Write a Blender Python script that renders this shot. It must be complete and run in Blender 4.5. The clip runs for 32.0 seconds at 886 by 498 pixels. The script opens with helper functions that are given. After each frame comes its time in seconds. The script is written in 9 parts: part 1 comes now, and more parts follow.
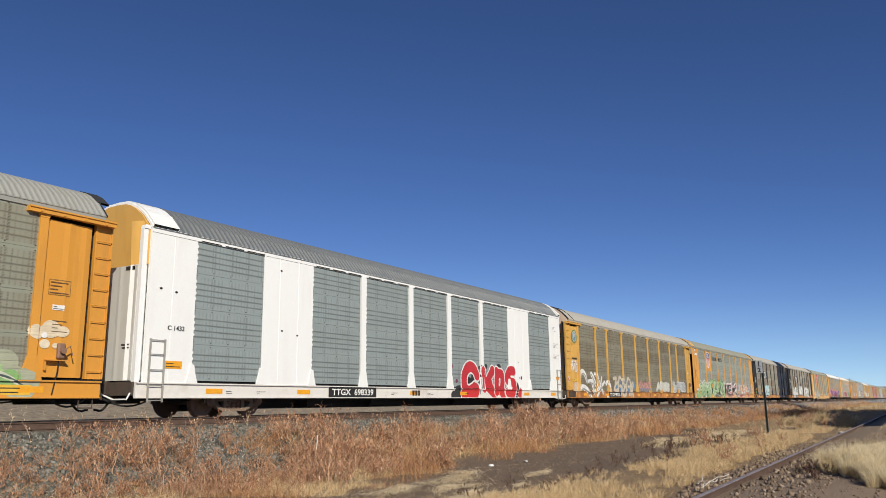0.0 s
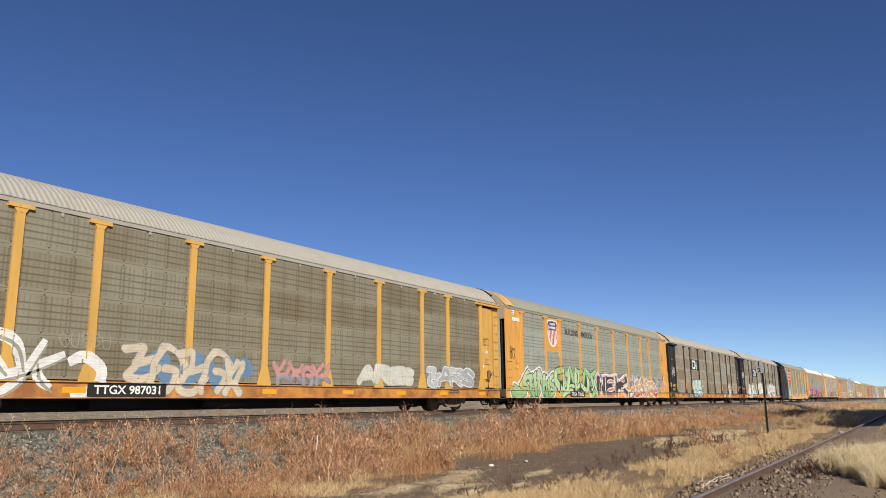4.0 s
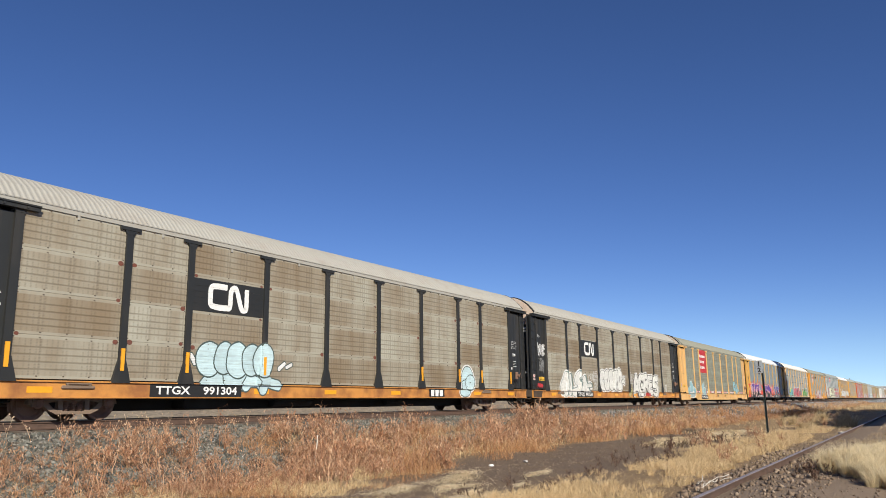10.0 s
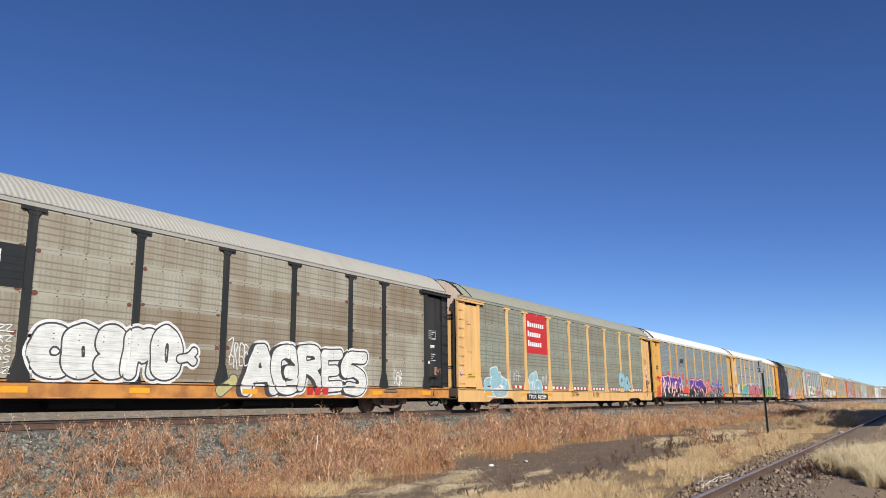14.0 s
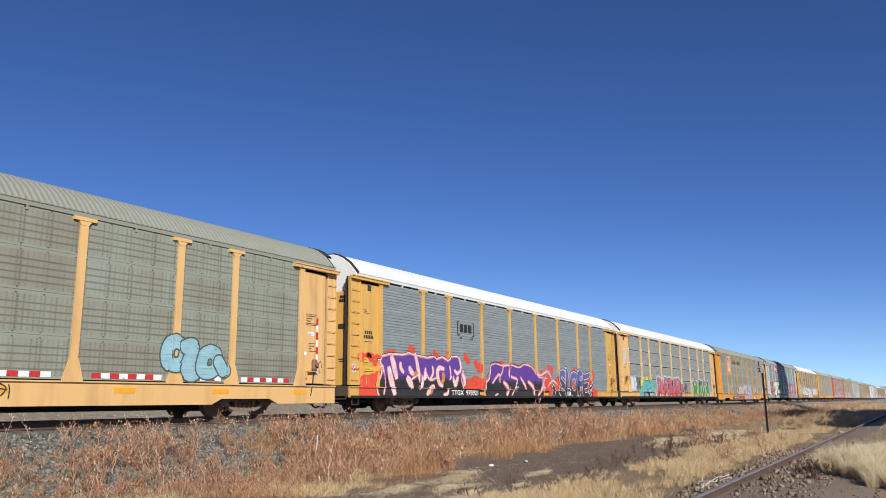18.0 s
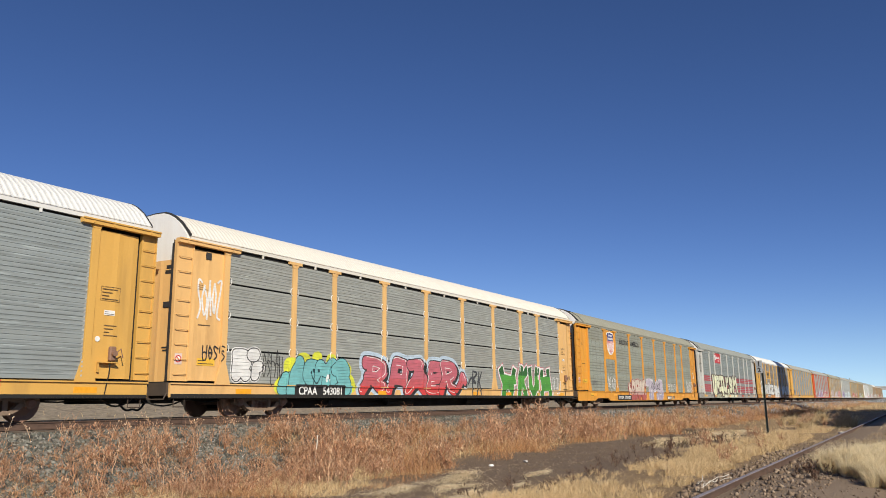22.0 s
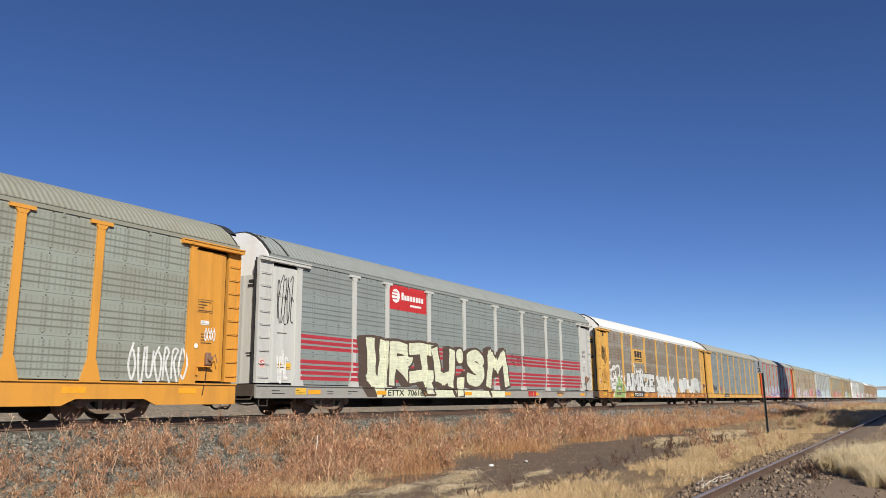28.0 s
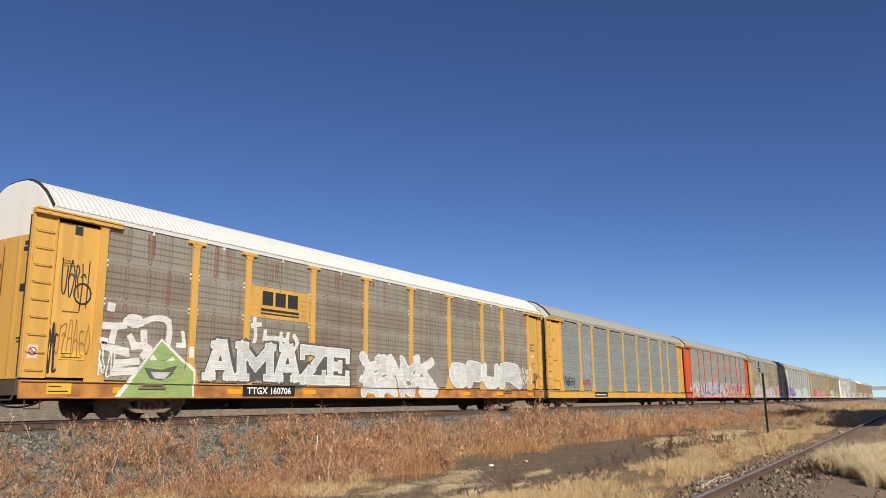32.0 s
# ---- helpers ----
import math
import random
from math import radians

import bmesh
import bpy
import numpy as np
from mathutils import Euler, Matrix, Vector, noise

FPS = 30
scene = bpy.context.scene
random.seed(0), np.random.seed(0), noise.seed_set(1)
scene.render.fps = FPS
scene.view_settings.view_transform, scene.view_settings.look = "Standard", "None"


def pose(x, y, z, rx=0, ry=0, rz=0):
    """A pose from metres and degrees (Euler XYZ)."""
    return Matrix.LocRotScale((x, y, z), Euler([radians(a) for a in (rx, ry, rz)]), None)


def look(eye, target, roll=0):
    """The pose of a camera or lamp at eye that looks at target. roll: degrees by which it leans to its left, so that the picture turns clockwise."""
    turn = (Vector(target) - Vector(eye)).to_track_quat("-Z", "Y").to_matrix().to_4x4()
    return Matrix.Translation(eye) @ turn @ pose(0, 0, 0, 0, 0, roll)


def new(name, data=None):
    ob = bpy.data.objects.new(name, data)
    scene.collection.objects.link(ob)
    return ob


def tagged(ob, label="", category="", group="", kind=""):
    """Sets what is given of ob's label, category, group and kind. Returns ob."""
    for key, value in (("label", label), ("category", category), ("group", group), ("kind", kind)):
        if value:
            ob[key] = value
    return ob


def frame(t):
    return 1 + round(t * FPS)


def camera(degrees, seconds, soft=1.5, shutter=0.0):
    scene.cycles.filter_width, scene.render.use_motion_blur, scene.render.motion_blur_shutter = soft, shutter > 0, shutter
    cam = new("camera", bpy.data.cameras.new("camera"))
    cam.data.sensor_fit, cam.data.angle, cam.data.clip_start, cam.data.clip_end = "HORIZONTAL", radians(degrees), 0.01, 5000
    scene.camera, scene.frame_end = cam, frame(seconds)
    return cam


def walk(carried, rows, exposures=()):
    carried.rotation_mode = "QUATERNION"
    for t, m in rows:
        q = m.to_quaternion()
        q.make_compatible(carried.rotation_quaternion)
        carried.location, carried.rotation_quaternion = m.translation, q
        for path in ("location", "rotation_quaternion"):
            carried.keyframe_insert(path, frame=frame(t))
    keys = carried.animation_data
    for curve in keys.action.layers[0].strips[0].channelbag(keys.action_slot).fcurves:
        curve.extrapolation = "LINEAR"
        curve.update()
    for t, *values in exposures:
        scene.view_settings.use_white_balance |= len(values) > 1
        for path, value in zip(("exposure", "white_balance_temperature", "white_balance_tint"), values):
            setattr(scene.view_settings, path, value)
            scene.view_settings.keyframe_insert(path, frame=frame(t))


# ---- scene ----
cam = camera(60.45, 32.0, soft=0.85, shutter=0.03)
EYE = (0.0, 0.0, 0.312)
YAW, PITCH, ROLL = radians(31.663), radians(11.469), -0.674
AIM = (EYE[0] + math.cos(YAW) * math.cos(PITCH), EYE[1] + math.sin(YAW) * math.cos(PITCH), EYE[2] + math.sin(PITCH))
walk(cam, [(0.0, look(EYE, AIM, ROLL)), (32.0, look(EYE, AIM, ROLL))],
     exposures=((0.0, -0.02, 6350, 10), (2.0, 0.02, 6500, 10), (3.2, 0.11, 6600, 10), (6.0, 0.16, 6550, 10), (8.0, 0.18, 6350, 10), (10.0, 0.24, 6350, 10), (13.0, 0.23, 6150, 10),
                (17.0, 0.16, 5850, 10), (20.0, 0.13, 6150, 10), (22.0, 0.11, 6500, 10), (25.0, 0.11, 6550, 10), (28.0, 0.15, 6300, 10), (30.0, 0.14, 6350, 10), (32.0, 0.12, 6650, 10)))

TRACK_Y = 18.44          # centre line of the main track; rail tops at z = 0
SPEED = 28.6 / 3.16667   # metres a second towards -x
SUN_FROM = Vector((-0.60, -0.80, 0.0)).normalized()
SUN_EL = radians(28.0)

# ---------------------------------------------------------------- world and sun
world = bpy.data.worlds.new("sky")
scene.world = world
world.use_nodes = True
wn = world.node_tree
bg = wn.nodes["Background"]
sky = wn.nodes.new("ShaderNodeTexSky")
sky.sky_type = "NISHITA"
sky.sun_disc = False
sky.sun_elevation = SUN_EL
sky.sun_rotation = math.atan2(SUN_FROM.x, SUN_FROM.y)
sky.altitude = 1400
sky.air_density = 0.50
sky.dust_density = 0.2
sky.ozone_density = 0.6
tint = wn.nodes.new("ShaderNodeMix")
tint.data_type, tint.blend_type = "RGBA", "MULTIPLY"
tint.inputs[0].default_value = 1.0
# dust haze: where the sky is bright, low down, it pales
lum = wn.nodes.new("ShaderNodeRGBToBW")
wn.links.new(sky.outputs[0], lum.inputs[0])
haze = wn.nodes.new("ShaderNodeMapRange")
haze.interpolation_type = "SMOOTHSTEP"
haze.inputs[1].default_value, haze.inputs[2].default_value = 1.0, 5.6
wn.links.new(lum.outputs[0], haze.inputs[0])
cast = wn.nodes.new("ShaderNodeMix")
cast.data_type = "RGBA"
cast.inputs[6].default_value = (0.66, 0.89, 1.27, 1.0)
cast.inputs[7].default_value = (0.89, 1.0, 1.10, 1.0)
wn.links.new(haze.outputs[0], cast.inputs[0])
wn.links.new(cast.outputs[2], tint.inputs[7])
wn.links.new(sky.outputs[0], tint.inputs[6])
wn.links.new(tint.outputs[2], bg.inputs[0])
bg.inputs[1].default_value = 0.090
sun = new("sun", bpy.data.lights.new("sun", "SUN"))
sun.data.energy = 5.0
sun.data.angle = radians(0.5)
sun.data.color = (1.0, 0.92, 0.76)
away = SUN_FROM * math.cos(SUN_EL) + Vector((0, 0, math.sin(SUN_EL)))
sun.matrix_world = look(away * 100, (0, 0, 0))


# ---------------------------------------------------------------- materials
def nd(nt, kind, **values):
    n = nt.nodes.new(kind)
    for k, v in values.items():
        if k in n.inputs:
            n.inputs[k].default_value = v
    return n


def base_mat(name, rough=0.6, metal=0.0):
    m = bpy.data.materials.new(name)
    m.use_nodes = True
    b = m.node_tree.nodes["Principled BSDF"]
    b.inputs["Roughness"].default_value = rough
    b.inputs["Metallic"].default_value = metal
    return m, m.node_tree, b


def rgba(c):
    return (c[0], c[1], c[2], 1.0)


def mixed(nt, fac, a, b, mode="MIX"):
    n = nt.nodes.new("ShaderNodeMix")
    n.data_type = "RGBA"
    n.blend_type = mode
    for sock, v in ((n.inputs[0], fac), (n.inputs[6], a), (n.inputs[7], b)):
        if hasattr(v, "is_linked"):
            nt.links.new(v, sock)
        elif isinstance(v, (int, float)):
            sock.default_value = v
        else:
            sock.default_value = rgba(v)
    return n.outputs[2]


def mth(nt, op, a, b=0.0, c=0.0):
    n = nt.nodes.new("ShaderNodeMath")
    n.operation = op
    for sock, v in zip(n.inputs, (a, b, c)):
        if hasattr(v, "is_linked"):
            nt.links.new(v, sock)
        else:
            sock.default_value = v
    return n.outputs[0]


def span(nt, v, lo, hi, a=0.0, b=1.0):
    n = nt.nodes.new("ShaderNodeMapRange")
    nt.links.new(v, n.inputs[0])
    for i, x in enumerate((lo, hi, a, b)):
        n.inputs[i + 1].default_value = x
    return n.outputs[0]


def coords(nt, scale=(1, 1, 1), vary=0.0):
    """Object coordinates, scaled; vary shifts them from object to object."""
    tc = nt.nodes.new("ShaderNodeTexCoord")
    mp = nt.nodes.new("ShaderNodeMapping")
    mp.inputs["Scale"].default_value = scale
    nt.links.new(tc.outputs["Object"], mp.inputs["Vector"])
    if vary:
        oi = nt.nodes.new("ShaderNodeObjectInfo")
        cx = nt.nodes.new("ShaderNodeCombineXYZ")
        for i in range(3):
            nt.links.new(mth(nt, "MULTIPLY", oi.outputs["Random"], vary * (1 + i * 0.37)), cx.inputs[i])
        nt.links.new(cx.outputs[0], mp.inputs["Location"])
    return mp.outputs[0]


def noise_tex(nt, vec, scale, detail=4.0, rough=0.55):
    n = nd(nt, "ShaderNodeTexNoise", Scale=scale, Detail=detail, Roughness=rough)
    nt.links.new(vec, n.inputs["Vector"])
    return n.outputs["Fac"]


def bump(nt, b, height, strength=0.3, dist=0.01):
    n = nd(nt, "ShaderNodeBump", Strength=strength, Distance=dist)
    nt.links.new(height, n.inputs["Height"])
    nt.links.new(n.outputs[0], b.inputs["Normal"])


MATS = {}


def paint(name, col, dirt=(0.10, 0.07, 0.045), grime=0.35, rough=0.55, metal=0.0, streak=True, lo=0.5, hi=0.78):
    """Weathered paint: grime in streaks that run down, and fine grain."""
    if name in MATS:
        return MATS[name]
    m, nt, b = base_mat(name, rough, metal)
    v = coords(nt, (1, 1, 0.22 if streak else 1), 7.0)
    big = noise_tex(nt, v, 1.6, 5.0)
    fine = noise_tex(nt, coords(nt, (1, 1, 1), 3.0), 22.0, 3.0)
    f = mth(nt, "MULTIPLY", span(nt, big, lo, hi), grime)
    c = mixed(nt, f, col, dirt)
    c = mixed(nt, span(nt, fine, 0.3, 0.7, 0.0, 0.16), c, [x * 0.72 for x in col])
    nt.links.new(c, b.inputs["Base Color"])
    nt.links.new(span(nt, big, 0.3, 0.8, rough - 0.1, rough + 0.2), b.inputs["Roughness"])
    bump(nt, b, fine, 0.12, 0.004)
    MATS[name] = m
    return m


def sheet_mat(name, col, brown=(0.20, 0.145, 0.095), grime=0.5, plaid=0.5, upright=0.0, rust=0.0, pitch=0.0):
    """Galvanised sheet, mottled zinc under a brown film; with a pitch it is close-ribbed, without one it is punched:
    four grooves, their shade and dirt put into the colour, and columns of small holes between plain edge bands."""
    if name in MATS:
        return MATS[name]
    m, nt, b = base_mat(name, 0.55, 0.15)
    tc = nt.nodes.new("ShaderNodeTexCoord")
    sep = nt.nodes.new("ShaderNodeSeparateXYZ")
    nt.links.new(tc.outputs["Object"], sep.inputs[0])
    oi = nt.nodes.new("ShaderNodeObjectInfo")
    big = noise_tex(nt, coords(nt, (1, 1, 0.3), 9.0), 1.1, 5.0, 0.6)
    mid = noise_tex(nt, coords(nt, (0.6, 1, 2.5), 5.0), 2.5, 4.0)
    fine = noise_tex(nt, coords(nt, (1, 1, 1), 5.0), 45.0, 2.0)
    vert = noise_tex(nt, coords(nt, (3.0, 1, 0.15), 5.0), 1.6, 3.0)

    def lines(v, step, width, soft=0.35):
        f = mth(nt, "ABSOLUTE", mth(nt, "SUBTRACT", mth(nt, "FRACT", mth(nt, "DIVIDE", v, step)), 0.5))
        return span(nt, f, width, width * soft)
    x, z = sep.outputs[0], sep.outputs[2]
    if pitch:
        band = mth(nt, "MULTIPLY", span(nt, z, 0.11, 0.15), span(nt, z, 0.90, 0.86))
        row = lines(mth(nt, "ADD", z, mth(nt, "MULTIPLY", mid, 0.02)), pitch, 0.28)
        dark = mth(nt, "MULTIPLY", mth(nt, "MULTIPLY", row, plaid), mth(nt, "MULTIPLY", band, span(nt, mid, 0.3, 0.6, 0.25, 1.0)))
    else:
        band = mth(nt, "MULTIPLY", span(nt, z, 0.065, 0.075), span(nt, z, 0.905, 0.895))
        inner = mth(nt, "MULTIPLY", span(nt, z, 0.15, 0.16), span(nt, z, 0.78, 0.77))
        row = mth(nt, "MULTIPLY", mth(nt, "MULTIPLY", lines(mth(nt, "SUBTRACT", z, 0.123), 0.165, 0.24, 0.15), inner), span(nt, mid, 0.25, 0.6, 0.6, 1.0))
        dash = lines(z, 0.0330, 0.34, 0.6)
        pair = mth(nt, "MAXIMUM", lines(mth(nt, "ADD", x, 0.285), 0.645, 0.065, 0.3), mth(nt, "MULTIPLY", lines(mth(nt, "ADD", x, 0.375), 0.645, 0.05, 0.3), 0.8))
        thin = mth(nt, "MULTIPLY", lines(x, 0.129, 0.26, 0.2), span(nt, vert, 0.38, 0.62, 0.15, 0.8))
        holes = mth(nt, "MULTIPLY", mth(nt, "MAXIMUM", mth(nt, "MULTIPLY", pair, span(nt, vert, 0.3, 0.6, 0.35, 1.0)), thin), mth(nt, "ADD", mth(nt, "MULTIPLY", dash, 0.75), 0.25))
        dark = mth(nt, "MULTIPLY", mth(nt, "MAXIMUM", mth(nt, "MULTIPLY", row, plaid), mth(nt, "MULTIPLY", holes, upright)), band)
    c = mixed(nt, span(nt, fine, 0.3, 0.7, 0.0, 0.3), col, [v * 1.2 for v in col])
    c = mixed(nt, span(nt, mid, 0.45, 0.7, 0.0, 0.3), c, [v * 0.75 for v in col])
    film = mth(nt, "MULTIPLY", span(nt, mth(nt, "ADD", big, mth(nt, "MULTIPLY", oi.outputs["Random"], 0.35)), 0.42, 0.95), grime)
    c = mixed(nt, film, c, brown)
    if not pitch:
        c = mixed(nt, mth(nt, "SUBTRACT", 1.0, band), c, [v * 0.97 for v in col])
        c = mixed(nt, mth(nt, "MULTIPLY", film, 0.6), c, brown)
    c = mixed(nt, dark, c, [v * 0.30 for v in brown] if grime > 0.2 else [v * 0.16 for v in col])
    if pitch:
        rub = noise_tex(nt, coords(nt, (0.5, 1, 9.0), 5.0), 2.2, 4.0, 0.6)
        c = mixed(nt, mth(nt, "MULTIPLY", span(nt, rub, 0.60, 0.70), 0.55), c, [min(0.8, v * 1.7) for v in col])
    edge = span(nt, z, 0.03, 0.0)
    c = mixed(nt, mth(nt, "MULTIPLY", edge, 0.12), c, [v * 0.5 for v in brown])
    if rust:
        st = noise_tex(nt, coords(nt, (2.2, 1, 0.10), 9.0), 1.2, 3.0)
        c = mixed(nt, mth(nt, "MULTIPLY", span(nt, st, 0.60, 0.68), rust), c, (0.22, 0.06, 0.03))
    nt.links.new(c, b.inputs["Base Color"])
    nt.links.new(span(nt, mid, 0.2, 0.8, 0.45, 0.7), b.inputs["Roughness"])
    bump(nt, b, mth(nt, "SUBTRACT", fine, dark), 0.15, 0.004)
    MATS[name] = m
    return m


def flat_mat(name, col, rough=0.6, metal=0.0, vary=0.15):
    """Plain paint or rubber with a faint grain."""
    if name in MATS:
        return MATS[name]
    m, nt, b = base_mat(name, rough, metal)
    f = noise_tex(nt, coords(nt, (1, 1, 1), 4.0), 9.0, 5.0)
    c = mixed(nt, span(nt, f, 0.35, 0.7, 0.0, vary * 2), col, [x * 0.6 for x in col])
    nt.links.new(c, b.inputs["Base Color"])
    MATS[name] = m
    return m


def spray(col):
    """Spray paint of a colour, thin in places."""
    key = "spray_%02d_%02d_%02d" % tuple(int(x * 99) for x in col)
    if key in MATS:
        return MATS[key]
    m, nt, b = base_mat(key, 0.6)
    f = noise_tex(nt, coords(nt, (1, 1, 1), 6.0), 3.0, 5.0)
    g = mth(nt, "SINE", mth(nt, "MULTIPLY", noise_tex(nt, coords(nt, (0.2, 1, 6), 6.0), 6.0, 2.0), 18.0))
    c = mixed(nt, span(nt, f, 0.4, 0.75, 0.0, 0.6), col, [x * 0.6 + 0.02 for x in col])
    c = mixed(nt, span(nt, g, 0.0, 1.0, 0.0, 0.2), c, (0.12, 0.11, 0.10))
    nt.links.new(c, b.inputs["Base Color"])
    MATS[key] = m
    return m


# colours of the train
YELLOW = (0.62, 0.355, 0.085)
YELLOW_DEEP = (0.64, 0.29, 0.04)
YELLOW_PALE = (0.69, 0.42, 0.165)
WHITE = (0.80, 0.805, 0.80)
BLACK = (0.020, 0.021, 0.021)


# ---------------------------------------------------------------- mesh helpers
def box(bm, x0, x1, y0, y1, z0, z1, mi=0):
    vs = [bm.verts.new((x, y, z)) for x in (x0, x1) for y in (y0, y1) for z in (z0, z1)]
    for f in ((0, 1, 3, 2), (4, 6, 7, 5), (0, 4, 5, 1), (2, 3, 7, 6), (0, 2, 6, 4), (1, 5, 7, 3)):
        bm.faces.new([vs[i] for i in f]).material_index = mi
    return vs


def soft_box(bm, x0, x1, y0, y1, z0, z1, r=0.02):
    vs = box(bm, x0, x1, y0, y1, z0, z1)
    es = list({e for v in vs for e in v.link_edges})
    bmesh.ops.bevel(bm, geom=es, offset=r, segments=1, affect="EDGES")


def prism(bm, pts, y0, y1, mi=0):
    """A flat outline in x and z (anticlockwise as seen from -y), given depth from y0 (front) to y1."""
    a = [bm.verts.new((x, y0, z)) for x, z in pts]
    b = [bm.verts.new((x, y1, z)) for x, z in pts]
    bm.faces.new(a).material_index = mi
    bm.faces.new(b[::-1]).material_index = mi
    n = len(pts)
    for i in range(n):
        bm.faces.new((a[(i + 1) % n], a[i], b[i], b[(i + 1) % n])).material_index = mi


def rod(bm, p, q, r, n=6):
    p, q = Vector(p), Vector(q)
    d = (q - p).normalized()
    u = d.orthogonal().normalized()
    w = d.cross(u)
    ring = [[bm.verts.new(c + (u * math.cos(2 * math.pi * i / n) + w * math.sin(2 * math.pi * i / n)) * r) for i in range(n)] for c in (p, q)]
    for i in range(n):
        bm.faces.new((ring[0][i], ring[0][(i + 1) % n], ring[1][(i + 1) % n], ring[1][i]))
    bm.faces.new(ring[0][::-1]), bm.faces.new(ring[1])


def pipe(bm, pts, r, n=6):
    """One unbroken tube along pts."""
    pts = [Vector(p) for p in pts]
    rings = []
    for i, p in enumerate(pts):
        d = (pts[min(i + 1, len(pts) - 1)] - pts[max(i - 1, 0)]).normalized()
        ref = Vector((0, 0, 1)) if abs(d.z) < 0.9 else Vector((0, 1, 0))
        u = d.cross(ref).normalized()
        if rings and u.dot(last) < 0:
            u = -u
        last = u
        w = d.cross(u)
        rings.append([bm.verts.new(p + (u * math.cos(2 * math.pi * k / n) + w * math.sin(2 * math.pi * k / n)) * r) for k in range(n)])
    for a, b in zip(rings, rings[1:]):
        for k in range(n):
            bm.faces.new((a[k], a[(k + 1) % n], b[(k + 1) % n], b[k]))
    bm.faces.new(rings[0][::-1]), bm.faces.new(rings[-1])


def disc_stack(bm, rings, n=20):
    """A body of revolution about the y axis from (radius, y) rings."""
    rows = []
    for rad, y in rings:
        rows.append([bm.verts.new((rad * math.cos(2 * math.pi * i / n), y, rad * math.sin(2 * math.pi * i / n))) for i in range(n)])
    for a, b in zip(rows, rows[1:]):
        for i in range(n):
            bm.faces.new((a[i], a[(i + 1) % n], b[(i + 1) % n], b[i]))
    bm.faces.new(rows[0][::-1]), bm.faces.new(rows[-1])


def finish(bm, name, mats, smooth=False):
    me = bpy.data.meshes.new(name)
    bmesh.ops.recalc_face_normals(bm, faces=bm.faces)
    bm.to_mesh(me)
    bm.free()
    for m in (mats if isinstance(mats, (list, tuple)) else [mats]):
        me.materials.append(m)
    if smooth:
        me.polygons.foreach_set("use_smooth", [True] * len(me.polygons))
    return me


def part(name, bm, material, parent, label="", at=None, smooth=False):
    ob = new(name, finish(bm, name, material, smooth))
    ob.parent = parent
    if at is not None:
        ob.location = at
    return tagged(ob, label) if label else ob


CACHE = {}


def shared(key, build, name, material, parent, at=(0, 0, 0), label="", smooth=False):
    """A part whose mesh is shared between all that have the same key and material."""
    k = (key, material.name)
    if k not in CACHE:
        bm = bmesh.new()
        build(bm)
        CACHE[k] = finish(bm, name, material, smooth)
    ob = new(name, CACHE[k])
    ob.parent = parent
    ob.location = at
    return tagged(ob, label) if label else ob


def raw_mesh(name, verts, faces, mats, fmat=None):
    """A mesh from arrays of equal-sided faces."""
    me = bpy.data.meshes.new(name)
    nv, nf, k = len(verts), len(faces), faces.shape[1]
    me.vertices.add(nv)
    me.vertices.foreach_set("co", np.asarray(verts, dtype=np.float32).ravel())
    me.loops.add(nf * k)
    me.loops.foreach_set("vertex_index", np.asarray(faces, dtype=np.int32).ravel())
    me.polygons.add(nf)
    me.polygons.foreach_set("loop_start", np.arange(0, nf * k, k, dtype=np.int32))
    for m in (mats if isinstance(mats, (list, tuple)) else [mats]):
        me.materials.append(m)
    if fmat is not None:
        me.polygons.foreach_set("material_index", np.asarray(fmat, dtype=np.int32))
    me.update(calc_edges=True)
    me.validate()
    return me


# ---------------------------------------------------------------- ground
RNG = np.random.default_rng(5)
SIDING_Y = 2.08          # centre line of the old siding


def ease(a, b, v):
    t = np.clip((v - a) / (b - a), 0, 1)
    return t * t * (3 - 2 * t)


def ground_z(x, y):
    """Height of the ground: level field, main embankment, far bank behind the track."""
    x, y = np.asarray(x, float), np.asarray(y, float)
    z = -1.25 + 0 * x
    z = z + 0.965 * np.clip((y - 13.0) / 3.8, 0, 1)
    z = z - 0.75 * ease(20.2, 24.0, y)
    z = z + 2.2 * ease(29.0, 47.0, y) - 2.3 * ease(80.0, 220.0, y)
    lump = 0.05 * np.sin(x * 0.9 + 1.3 * np.sin(y * 0.7)) + 0.04 * np.sin(y * 1.7 + x * 0.35) + 0.02 * np.sin(x * 3.1 + y * 2.3)
    off = 1 - np.exp(-((y - 2.0) / 1.6) ** 2) * 0.8
    on_bed = ease(15.6, 16.6, y) * (1 - ease(20.4, 21.5, y))
    return z + lump * off * (1 - on_bed) + 0.17 * np.exp(-((y - 2.0) / 1.6) ** 2)


